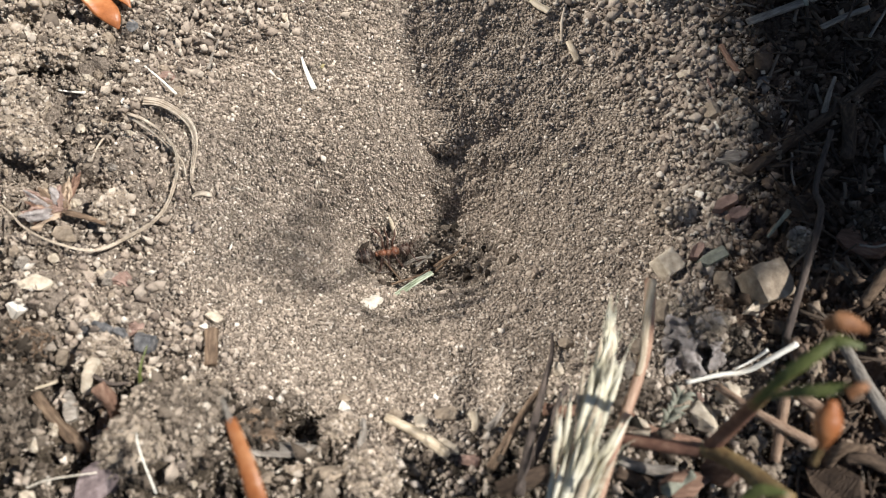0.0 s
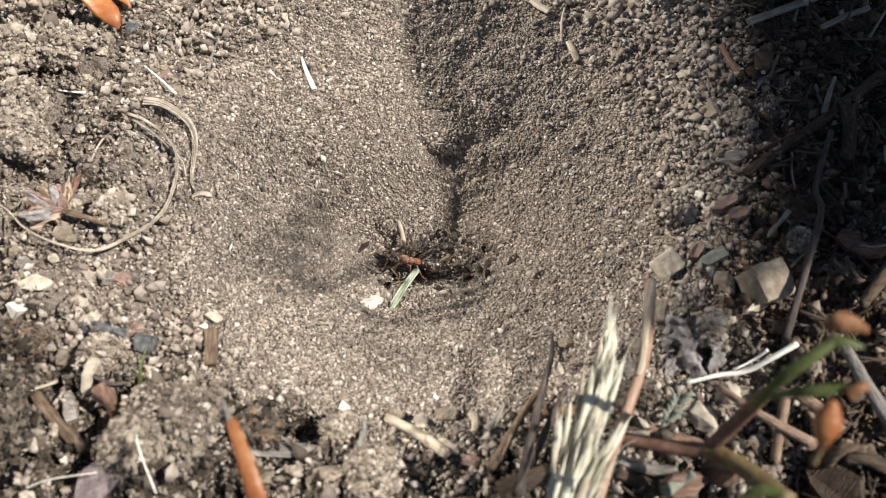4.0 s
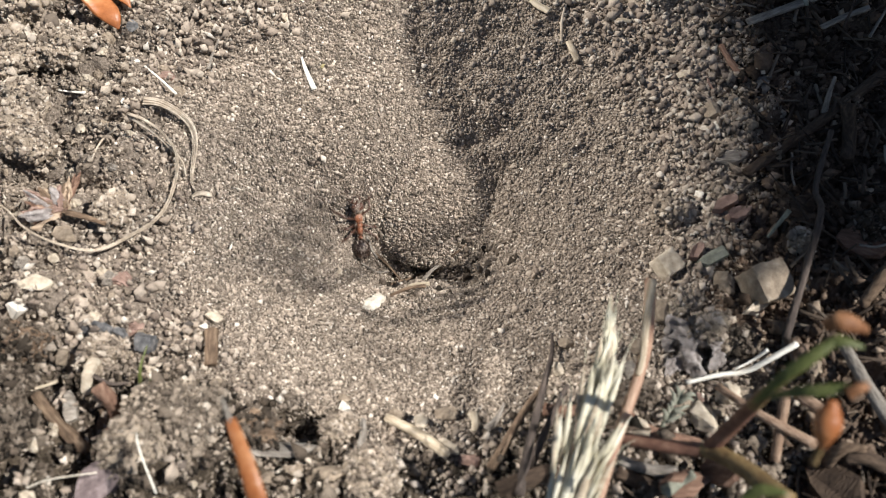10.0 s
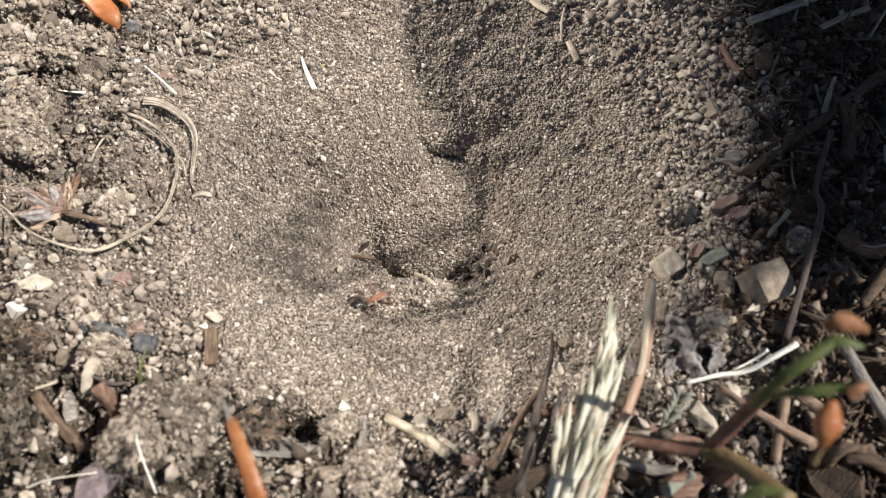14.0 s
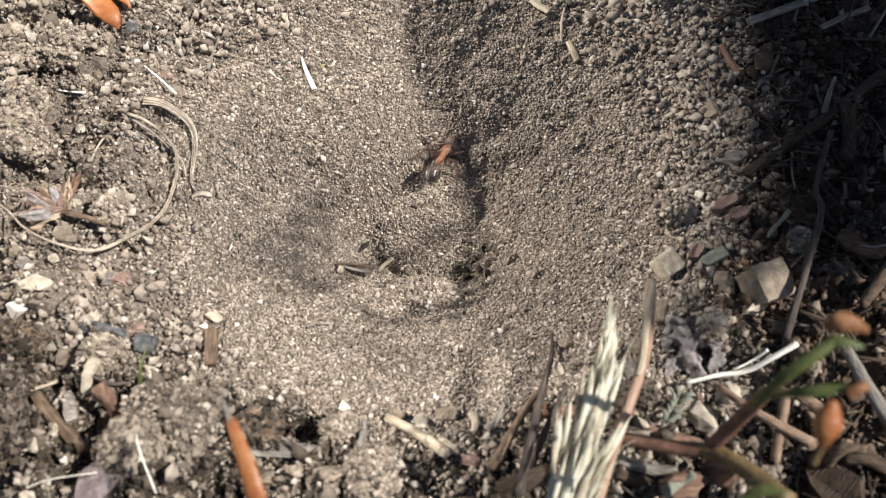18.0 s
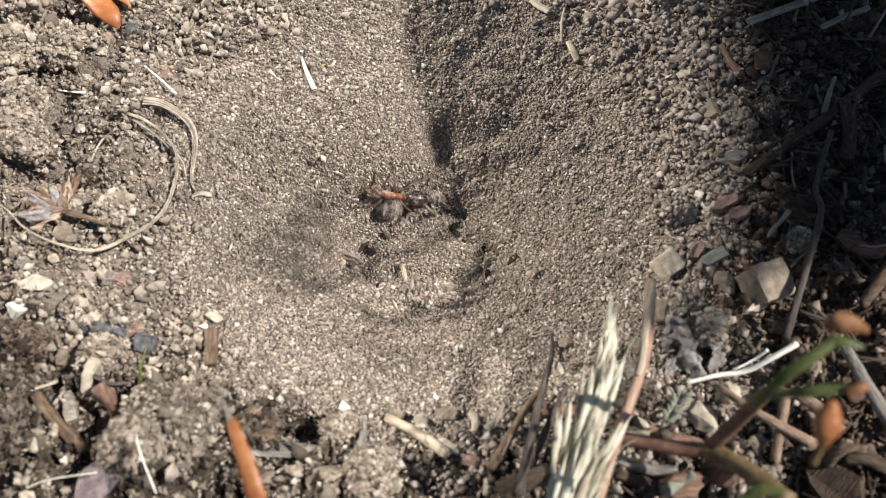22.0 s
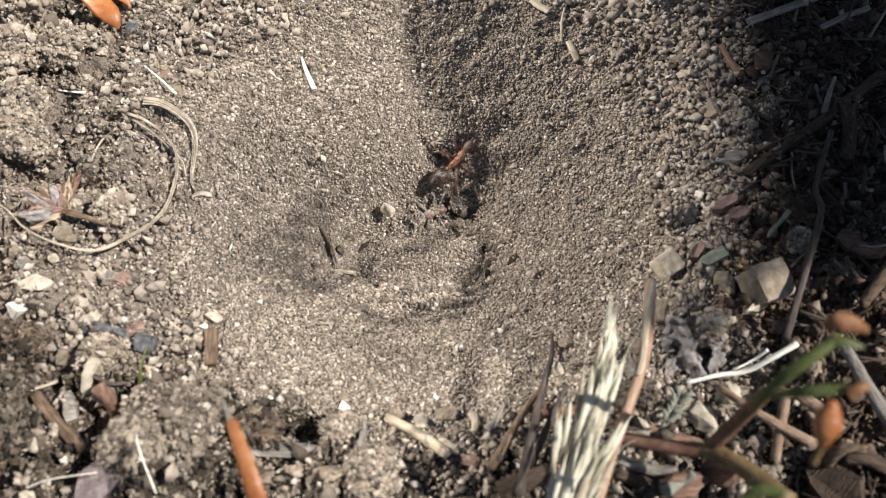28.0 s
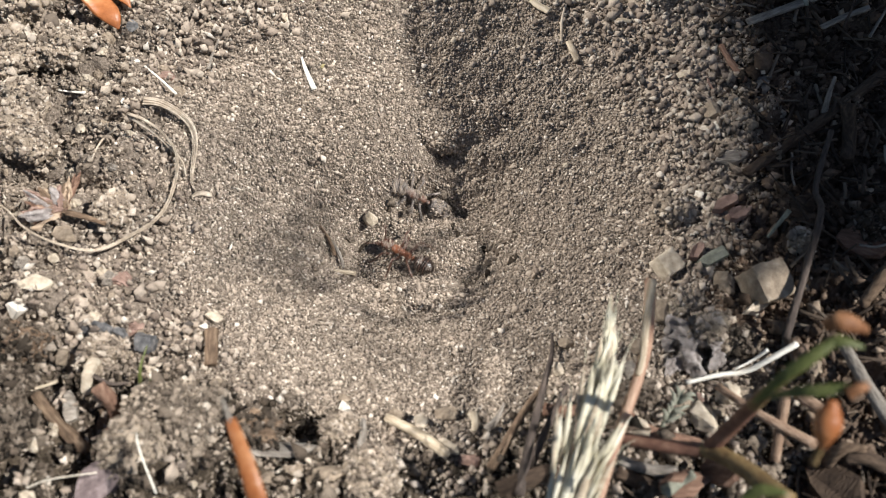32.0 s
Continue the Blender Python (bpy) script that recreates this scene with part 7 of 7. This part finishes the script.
    walk(soil_lumps[0], [
        (0.00, mm_pose(-1.06, 9.35, -15.02, 43, -34, 3)), (3.00, mm_pose(0.83, 8.26, -14.90, 28, -46, 8)), (5.50, mm_pose(-2.19, 9.41, -15.12, 33, -32, 31)),
        (6.00, mm_pose(-2.70, 10.20, -13.91, 32, -14, 43)), (7.00, mm_pose(-0.90, 9.02, -14.41, 22, -29, 41)), (8.00, mm_pose(1.57, 8.35, -13.96, 11, -35, 43)),
        (10.00, mm_pose(-0.15, 5.24, -17.76, -33, -41, 51)), (12.00, mm_pose(0.83, 6.06, -16.87, -18, -47, 60)), (14.00, mm_pose(0.45, 6.86, -16.28, -20, -45, 71)),
        (17.00, mm_pose(-3.15, 5.36, -16.31, 0, 1, 89)), (20.00, mm_pose(-4.17, 7.50, -14.27, -5, 4, 100)), (24.00, mm_pose(-12.48, 6.30, -11.70, 39, -27, 119)),
        (28.00, mm_pose(-13.12, 5.84, -11.14, 28, -38, 141)), (32.00, mm_pose(-13.11, 5.53, -11.16, 13, -43, 165)),
    ])
    walk(soil_lumps[1], [
        (0.00, mm_pose(-4.49, 7.75, -16.85, 35, -35, 53)), (3.00, mm_pose(-2.60, 7.32, -18.01, 38, -44, 37)), (5.50, mm_pose(-5.64, 7.85, -17.04, 49, -35, 32)),
        (6.00, mm_pose(-6.12, 8.55, -15.59, 52, -42, 25)), (7.00, mm_pose(-4.32, 7.59, -16.54, 56, -48, 16)), (8.00, mm_pose(-1.83, 7.60, -17.39, 37, -41, 18)),
        (9.00, mm_pose(-2.58, 3.82, -14.27, -4, -14, 41)), (10.00, mm_pose(-3.33, 0.03, -11.95, -35, 19, 41)), (12.00, mm_pose(-2.40, 0.93, -11.38, -26, 57, 69)),
        (13.00, mm_pose(-2.67, 2.89, -13.95, -41, 29, 39)), (14.00, mm_pose(-2.94, 4.86, -17.33, -39, -0, 20)), (17.00, mm_pose(-6.20, 0.95, -12.25, -54, -25, -3)),
        (20.00, mm_pose(-7.46, 5.15, -14.56, -3, -5, -2)), (24.00, mm_pose(-15.09, 2.32, -8.66, -9, 42, 11)), (28.00, mm_pose(-15.66, 1.82, -7.98, -23, 36, -9)),
        (32.00, mm_pose(-15.62, 1.45, -7.85, -34, 23, -30)),
    ])
    walk(soil_lumps[2], [
        (0.00, mm_pose(0.30, 10.42, -13.54, 31, -23, -14)), (3.00, mm_pose(2.15, 9.06, -12.94, 29, 2, 18)), (5.50, mm_pose(-0.83, 10.65, -13.93, 21, -24, 18)),
        (6.00, mm_pose(-1.35, 11.75, -13.28, 21, -6, 31)), (7.00, mm_pose(0.45, 10.39, -13.48, 12, -28, 25)), (8.00, mm_pose(2.90, 9.68, -12.98, 14, -9, 40)),
        (10.00, mm_pose(1.21, 6.41, -16.38, 8, -45, 36)), (12.00, mm_pose(2.17, 7.09, -15.24, 8, -42, 51)), (14.00, mm_pose(1.79, 7.83, -14.57, 3, -51, 61)),
        (17.00, mm_pose(-1.82, 7.28, -16.44, -16, -27, 84)), (20.00, mm_pose(-2.86, 9.52, -14.54, -4, -34, 102)), (24.00, mm_pose(-11.35, 8.54, -12.44, 13, -46, 129)),
        (28.00, mm_pose(-12.02, 8.10, -11.95, 3, -42, 155)), (32.00, mm_pose(-12.01, 7.79, -12.01, -13, -40, -179)),
    ])
    walk(soil_lumps[3], [
        (0.00, mm_pose(-9.73, 11.54, -14.74, 42, 17, 10)), (18.60, mm_pose(-10.38, 11.50, -13.45, 43, 12, 19)), (19.40, mm_pose(-11.31, 10.37, -11.05, 41, -22, 56)),
        (20.20, mm_pose(-9.92, 11.23, -10.64, 39, -25, 57)), (20.90, mm_pose(-10.52, 10.26, -11.30, 42, -29, 57)), (21.30, mm_pose(-12.64, 8.58, -11.31, 44, -14, 64)),
        (22.00, mm_pose(-6.87, 11.80, -11.02, 36, -23, 62)), (22.60, mm_pose(-6.86, 12.64, -10.41, 34, -20, 64)), (23.30, mm_pose(-4.68, 13.15, -10.98, 35, -19, 66)),
        (23.60, mm_pose(-3.95, 13.25, -11.27, 36, -18, 67)), (24.00, mm_pose(-3.58, 12.22, -12.16, 33, -22, 66)), (24.60, mm_pose(-1.73, 13.26, -12.60, 25, -35, 64)),
        (25.00, mm_pose(-3.74, 11.94, -12.42, 30, -23, 68)), (25.30, mm_pose(-6.74, 10.98, -11.81, 32, -26, 68)), (25.50, mm_pose(-7.03, 10.82, -11.83, 33, -27, 69)),
        (27.50, mm_pose(-3.96, 11.00, -13.03, 26, -28, 73)), (28.20, mm_pose(-4.18, 11.13, -12.82, 26, -29, 74)), (28.60, mm_pose(-3.60, 11.14, -13.13, 24, -29, 75)),
        (29.20, mm_pose(-5.29, 11.05, -12.38, 21, -30, 76)), (29.80, mm_pose(-5.79, 11.45, -11.88, 22, -29, 78)), (30.30, mm_pose(-6.16, 11.39, -11.78, 22, -29, 79)),
        (30.80, mm_pose(-7.25, 11.60, -11.26, 25, -29, 80)), (31.20, mm_pose(-7.46, 11.76, -11.09, 24, -28, 81)), (31.60, mm_pose(-7.97, 12.01, -10.79, 23, -29, 82)),
        (32.00, mm_pose(-6.73, 12.55, -10.83, 21, -31, 83)),
    ])
    walk(soil_lumps[4], [
        (0.00, mm_pose(-4.17, 11.94, -16.70, 40, 19, 11)), (18.60, mm_pose(-4.90, 11.93, -15.43, 43, -6, 8)), (19.40, mm_pose(-5.99, 10.89, -13.14, 35, -33, 52)),
        (20.20, mm_pose(-4.55, 11.56, -12.36, 34, -21, 58)), (20.90, mm_pose(-5.15, 10.51, -12.93, 30, -25, 59)), (21.30, mm_pose(-7.36, 9.02, -13.32, 36, -30, 57)),
        (22.00, mm_pose(-1.43, 12.49, -13.37, 19, -32, 59)), (22.60, mm_pose(-1.43, 13.33, -12.71, 25, -38, 58)), (23.30, mm_pose(0.83, 13.34, -12.44, 3, -27, 64)),
        (23.60, mm_pose(1.58, 13.17, -12.29, -0, -22, 65)), (24.00, mm_pose(1.94, 11.77, -12.59, -9, -11, 68)), (24.60, mm_pose(3.82, 12.40, -12.33, -6, -22, 67)),
        (25.00, mm_pose(1.79, 11.41, -12.69, -10, -9, 71)), (25.30, mm_pose(-1.28, 11.27, -13.52, -1, -11, 71)), (25.50, mm_pose(-1.58, 11.06, -13.44, 0, -7, 73)),
        (27.50, mm_pose(1.57, 10.26, -12.95, -9, -13, 75)), (28.20, mm_pose(1.34, 10.56, -13.03, -12, -16, 76)), (28.60, mm_pose(1.93, 10.24, -12.77, -7, -6, 78)),
        (29.20, mm_pose(0.22, 10.91, -13.34, -17, -13, 79)), (29.80, mm_pose(-0.30, 11.72, -13.54, -14, -24, 79)), (30.30, mm_pose(-0.68, 11.69, -13.49, -10, -21, 80)),
        (30.80, mm_pose(-1.81, 12.15, -13.38, 12, -30, 80)), (31.20, mm_pose(-2.03, 12.28, -13.16, 15, -29, 81)), (31.60, mm_pose(-2.55, 12.47, -12.74, 20, -29, 82)),
        (32.00, mm_pose(-1.28, 13.16, -13.01, 9, -45, 82)),
    ])
    walk(soil_lumps[5], [
        (0.00, mm_pose(-7.51, 11.24, -16.07, 48, 16, 9)), (18.60, mm_pose(-8.19, 11.18, -14.72, 49, 11, 18)), (19.40, mm_pose(-9.20, 10.16, -12.46, 45, -27, 54)),
        (20.20, mm_pose(-7.76, 10.77, -11.59, 42, -25, 57)), (20.90, mm_pose(-8.36, 9.77, -12.23, 44, -28, 57)), (21.30, mm_pose(-10.58, 8.50, -12.99, 52, -36, 55)),
        (22.00, mm_pose(-4.69, 11.49, -12.24, 33, -23, 62)), (22.60, mm_pose(-4.69, 12.31, -11.58, 34, -21, 64)), (23.30, mm_pose(-2.47, 12.92, -12.32, 31, -20, 65)),
        (23.60, mm_pose(-1.73, 13.05, -12.68, 25, -32, 63)), (24.00, mm_pose(-1.36, 12.05, -13.65, 11, -29, 64)), (24.60, mm_pose(0.53, 12.48, -13.05, -5, -37, 64)),
        (25.00, mm_pose(-1.51, 11.60, -13.62, 7, -20, 69)), (25.30, mm_pose(-4.56, 10.63, -13.00, 26, -27, 68)), (25.50, mm_pose(-4.85, 10.46, -13.00, 24, -28, 68)),
        (27.50, mm_pose(-1.71, 10.01, -13.11, -6, 10, 79)), (28.20, mm_pose(-1.94, 10.27, -13.12, -2, 4, 79)), (28.60, mm_pose(-1.34, 10.08, -13.09, -13, 10, 80)),
        (29.20, mm_pose(-3.06, 10.45, -13.13, 17, -12, 79)), (29.80, mm_pose(-3.60, 11.14, -13.13, 23, -31, 78)), (30.30, mm_pose(-3.97, 11.07, -13.01, 23, -31, 79)),
        (30.80, mm_pose(-5.07, 11.22, -12.37, 21, -31, 80)), (31.20, mm_pose(-5.28, 11.36, -12.18, 20, -31, 81)), (31.60, mm_pose(-5.79, 11.58, -11.81, 20, -30, 82)),
        (32.00, mm_pose(-4.55, 12.17, -11.94, 22, -29, 83)),
    ])
    walk(soil_lumps[6], [
        (0.00, mm_pose(-2.79, 13.59, -16.15, 42, 6, 4)), (18.60, mm_pose(-3.51, 13.21, -14.29, 44, -3, 10)), (19.40, mm_pose(-4.63, 12.20, -12.12, 37, -29, 54)),
        (20.20, mm_pose(-3.22, 13.15, -11.84, 38, -16, 60)), (20.90, mm_pose(-3.81, 12.05, -12.32, 35, -20, 60)), (21.30, mm_pose(-6.02, 10.45, -12.52, 29, -26, 59)),
        (22.00, mm_pose(-0.08, 13.85, -12.40, 15, -36, 58)), (22.60, mm_pose(-0.08, 14.57, -11.57, 17, -24, 63)), (23.30, mm_pose(2.18, 14.76, -11.60, 8, -10, 67)),
        (23.60, mm_pose(2.93, 14.69, -11.62, 1, -15, 67)), (24.00, mm_pose(3.30, 13.47, -12.22, 1, -33, 64)), (24.60, mm_pose(5.16, 13.78, -11.42, -18, -28, 66)),
        (25.00, mm_pose(3.15, 13.15, -12.41, -2, -29, 67)), (25.30, mm_pose(0.08, 12.96, -13.11, 2, -43, 64)), (25.50, mm_pose(-0.23, 12.86, -13.25, 2, -42, 65)),
        (27.50, mm_pose(2.92, 11.91, -12.52, -3, -13, 75)), (28.20, mm_pose(2.70, 12.19, -12.56, -5, -18, 76)), (28.60, mm_pose(3.29, 11.99, -12.52, -4, -15, 77)),
        (29.20, mm_pose(1.57, 12.35, -12.54, -10, -24, 77)), (29.80, mm_pose(1.05, 13.05, -12.53, -6, -31, 78)), (30.30, mm_pose(0.68, 13.14, -12.68, -6, -37, 78)),
        (30.80, mm_pose(-0.45, 13.63, -12.63, 2, -49, 78)), (31.20, mm_pose(-0.68, 13.78, -12.44, 3, -47, 79)), (31.60, mm_pose(-1.20, 14.03, -12.13, 8, -41, 81)),
        (32.00, mm_pose(0.08, 14.37, -11.81, 2, -38, 82)),
    ])
    walk(far_heap, [
        (0.00, mm_pose(-5.01, 19.64, -12.17, 25, 19, 14)), (5.50, mm_pose(-4.94, 16.82, -12.03, 31, 17, 12)), (6.30, mm_pose(-4.20, 16.03, -12.62, 37, 19, 13)),
        (7.00, mm_pose(-2.72, 14.69, -12.17, 37, 11, 7)), (8.00, mm_pose(-1.60, 13.90, -12.60, 34, 1, 0)), (10.00, mm_pose(-1.43, 13.60, -12.90, 33, -0, -0)),
        (10.80, mm_pose(-1.35, 12.60, -13.85, 28, 1, 1)), (13.00, mm_pose(-1.39, 12.34, -14.10, 27, 2, 1)), (17.00, mm_pose(-1.51, 12.20, -14.20, 27, 3, 2)),
        (19.00, mm_pose(-2.43, 12.40, -14.55, 31, 9, 5)), (20.00, mm_pose(-4.23, 12.80, -16.40, 40, 20, 12)), (22.00, mm_pose(-4.23, 12.40, -17.90, 40, 20, 12)),
        (32.00, mm_pose(-4.23, 12.40, -18.20, 40, 20, 12)),
    ])
    walk(floor_heap, [
        (0.00, mm_pose(-10.32, 5.36, -19.76, 21, 43, 27)), (10.00, mm_pose(-10.24, 4.98, -18.96, 19, 46, 30)), (11.00, mm_pose(-10.10, 4.28, -17.52, 13, 50, 36)),
        (14.00, mm_pose(-9.67, 3.72, -17.22, 4, 52, 38)), (17.00, mm_pose(-9.60, 3.32, -16.39, 1, 54, 42)), (20.00, mm_pose(-9.40, 5.23, -17.74, 18, 37, 22)),
        (32.00, mm_pose(-8.69, 5.54, -18.38, 23, 32, 18)),
    ])
    walk(late_heap, [
        (0.00, mm_pose(-2.60, 6.00, -24.00, 0, -0, 0)), (10.00, mm_pose(-2.60, 6.00, -23.00, 0, -0, 0)), (11.00, mm_pose(-2.60, 6.00, -20.50, 0, -0, 0)),
        (18.00, mm_pose(-2.60, 6.00, -18.40, 0, -0, 0)), (20.00, mm_pose(-2.60, 6.00, -16.60, 0, -0, 0)), (21.30, mm_pose(-2.60, 6.00, -15.60, 0, -0, 0)),
        (24.00, mm_pose(-2.60, 6.00, -15.20, 0, -0, 0)), (28.00, mm_pose(-2.60, 6.00, -15.00, 0, -0, 0)), (32.00, mm_pose(-2.60, 6.00, -14.90, 0, -0, 0)),
    ])
    walk(near_heap, [
        (0.00, mm_pose(-1.85, 3.48, -21.18, -41, -50, -33)), (10.00, mm_pose(-3.28, 1.77, -17.46, -45, -38, -21)), (11.00, mm_pose(-3.92, 0.58, -14.86, -38, -29, -15)),
        (20.00, mm_pose(-3.88, 0.04, -13.67, -34, -22, -10)), (32.00, mm_pose(-3.14, -0.29, -12.97, -27, -14, -7)),
    ])
    walk(scar_heap, [
        (0.00, mm_pose(5.87, 26.51, -5.60, 46, -13, -10)), (25.00, mm_pose(5.87, 26.51, -5.60, 46, -13, -10)), (26.30, mm_pose(5.39, 26.14, -6.93, 44, -12, -10)),
        (27.50, mm_pose(5.10, 26.66, -8.84, 48, -11, -9)), (32.00, mm_pose(5.11, 26.87, -9.11, 48, -11, -8)),
    ])
    walk(ledge_heap, [
        (0.00, mm_pose(0.60, 22.30, -8.40, 29, 6, 0)), (20.40, mm_pose(0.60, 22.30, -8.40, 29, 6, 0)), (21.20, mm_pose(0.60, 22.00, -10.90, 31, 6, 0)),
        (22.00, mm_pose(0.60, 21.60, -11.90, 33, 6, 0)), (24.40, mm_pose(0.60, 21.60, -11.90, 33, 6, 0)), (25.50, mm_pose(0.60, 22.00, -10.90, 31, 6, 0)),
        (27.50, mm_pose(0.60, 22.30, -8.30, 29, 6, 0)), (32.00, mm_pose(0.60, 22.30, -8.20, 29, 6, 0)),
    ])
    walk(puffs[0], [
        (0.00, mm_pose(1.28, 15.94, -23.57, 18, 1, 1)), (19.30, mm_pose(1.26, 13.49, -22.49, 22, 2, 1)), (19.50, mm_pose(0.07, 12.63, -12.42, 28, -17, -10)),
        (19.60, mm_pose(0.43, 13.23, -7.09, 33, -9, -6)), (19.70, mm_pose(3.38, 12.78, -9.80, 19, -17, -11)), (19.90, mm_pose(5.05, 11.80, -18.02, 27, -37, -25)),
        (27.50, mm_pose(-1.11, 15.26, -22.41, 38, 7, 4)), (28.30, mm_pose(-2.62, 15.70, -14.57, 40, 10, 6)), (28.50, mm_pose(-2.52, 12.63, -10.96, 39, 18, 11)),
        (28.60, mm_pose(-1.36, 14.61, -5.93, 42, -2, -1)), (28.70, mm_pose(1.19, 16.62, -8.98, 18, 12, 8)), (28.90, mm_pose(3.58, 16.95, -17.62, 38, -13, -8)),
        (32.00, mm_pose(3.64, 17.94, -20.72, 46, -15, -9)),
    ])
    walk(puffs[1], [
        (0.00, mm_pose(-9.71, 13.14, -21.86, 40, 15, 9)), (20.70, mm_pose(-6.51, 13.94, -20.13, 43, 17, 10)), (20.85, mm_pose(-1.37, 13.83, -6.70, 39, 5, -9)),
        (20.90, mm_pose(-1.91, 12.13, -5.76, 30, 5, -11)), (21.00, mm_pose(-4.63, 6.15, -5.97, 34, -1, -14)), (21.10, mm_pose(-6.86, 5.92, -12.53, 12, -4, -15)),
        (21.30, mm_pose(-7.16, 6.16, -20.91, 25, -4, -13)), (28.35, mm_pose(-6.48, 12.30, -20.39, 47, 16, 9)), (28.50, mm_pose(-4.92, 6.97, -9.16, 46, -2, -12)),
        (28.70, mm_pose(-5.36, 9.91, -21.48, 47, -4, -14)), (32.00, mm_pose(-10.59, 8.09, -25.77, 36, -9, -4)),
    ])
    walk(puffs[2], [
        (0.00, mm_pose(1.28, 14.32, -23.95, 22, 5, 3)), (22.90, mm_pose(-1.90, 12.27, -23.54, 33, 4, 2)), (23.00, mm_pose(1.18, 9.92, -12.19, 27, -9, -5)),
        (23.20, mm_pose(2.77, 9.35, -19.92, 28, -1, -1)), (27.60, mm_pose(-0.31, 14.47, -21.05, 42, -3, -2)), (27.80, mm_pose(3.35, 13.00, -8.76, 19, -17, -11)),
        (28.00, mm_pose(5.88, 16.58, -17.03, 44, -27, -18)), (29.20, mm_pose(1.26, 17.13, -20.90, 21, 3, 2)), (29.40, mm_pose(9.24, 12.31, -4.98, 19, -31, -22)),
        (29.50, mm_pose(11.26, 8.14, -6.21, 14, -34, -24)), (29.70, mm_pose(10.77, 8.45, -15.09, 14, -35, -23)), (32.00, mm_pose(11.15, 10.35, -20.04, 21, -33, -21)),
    ])


motions()
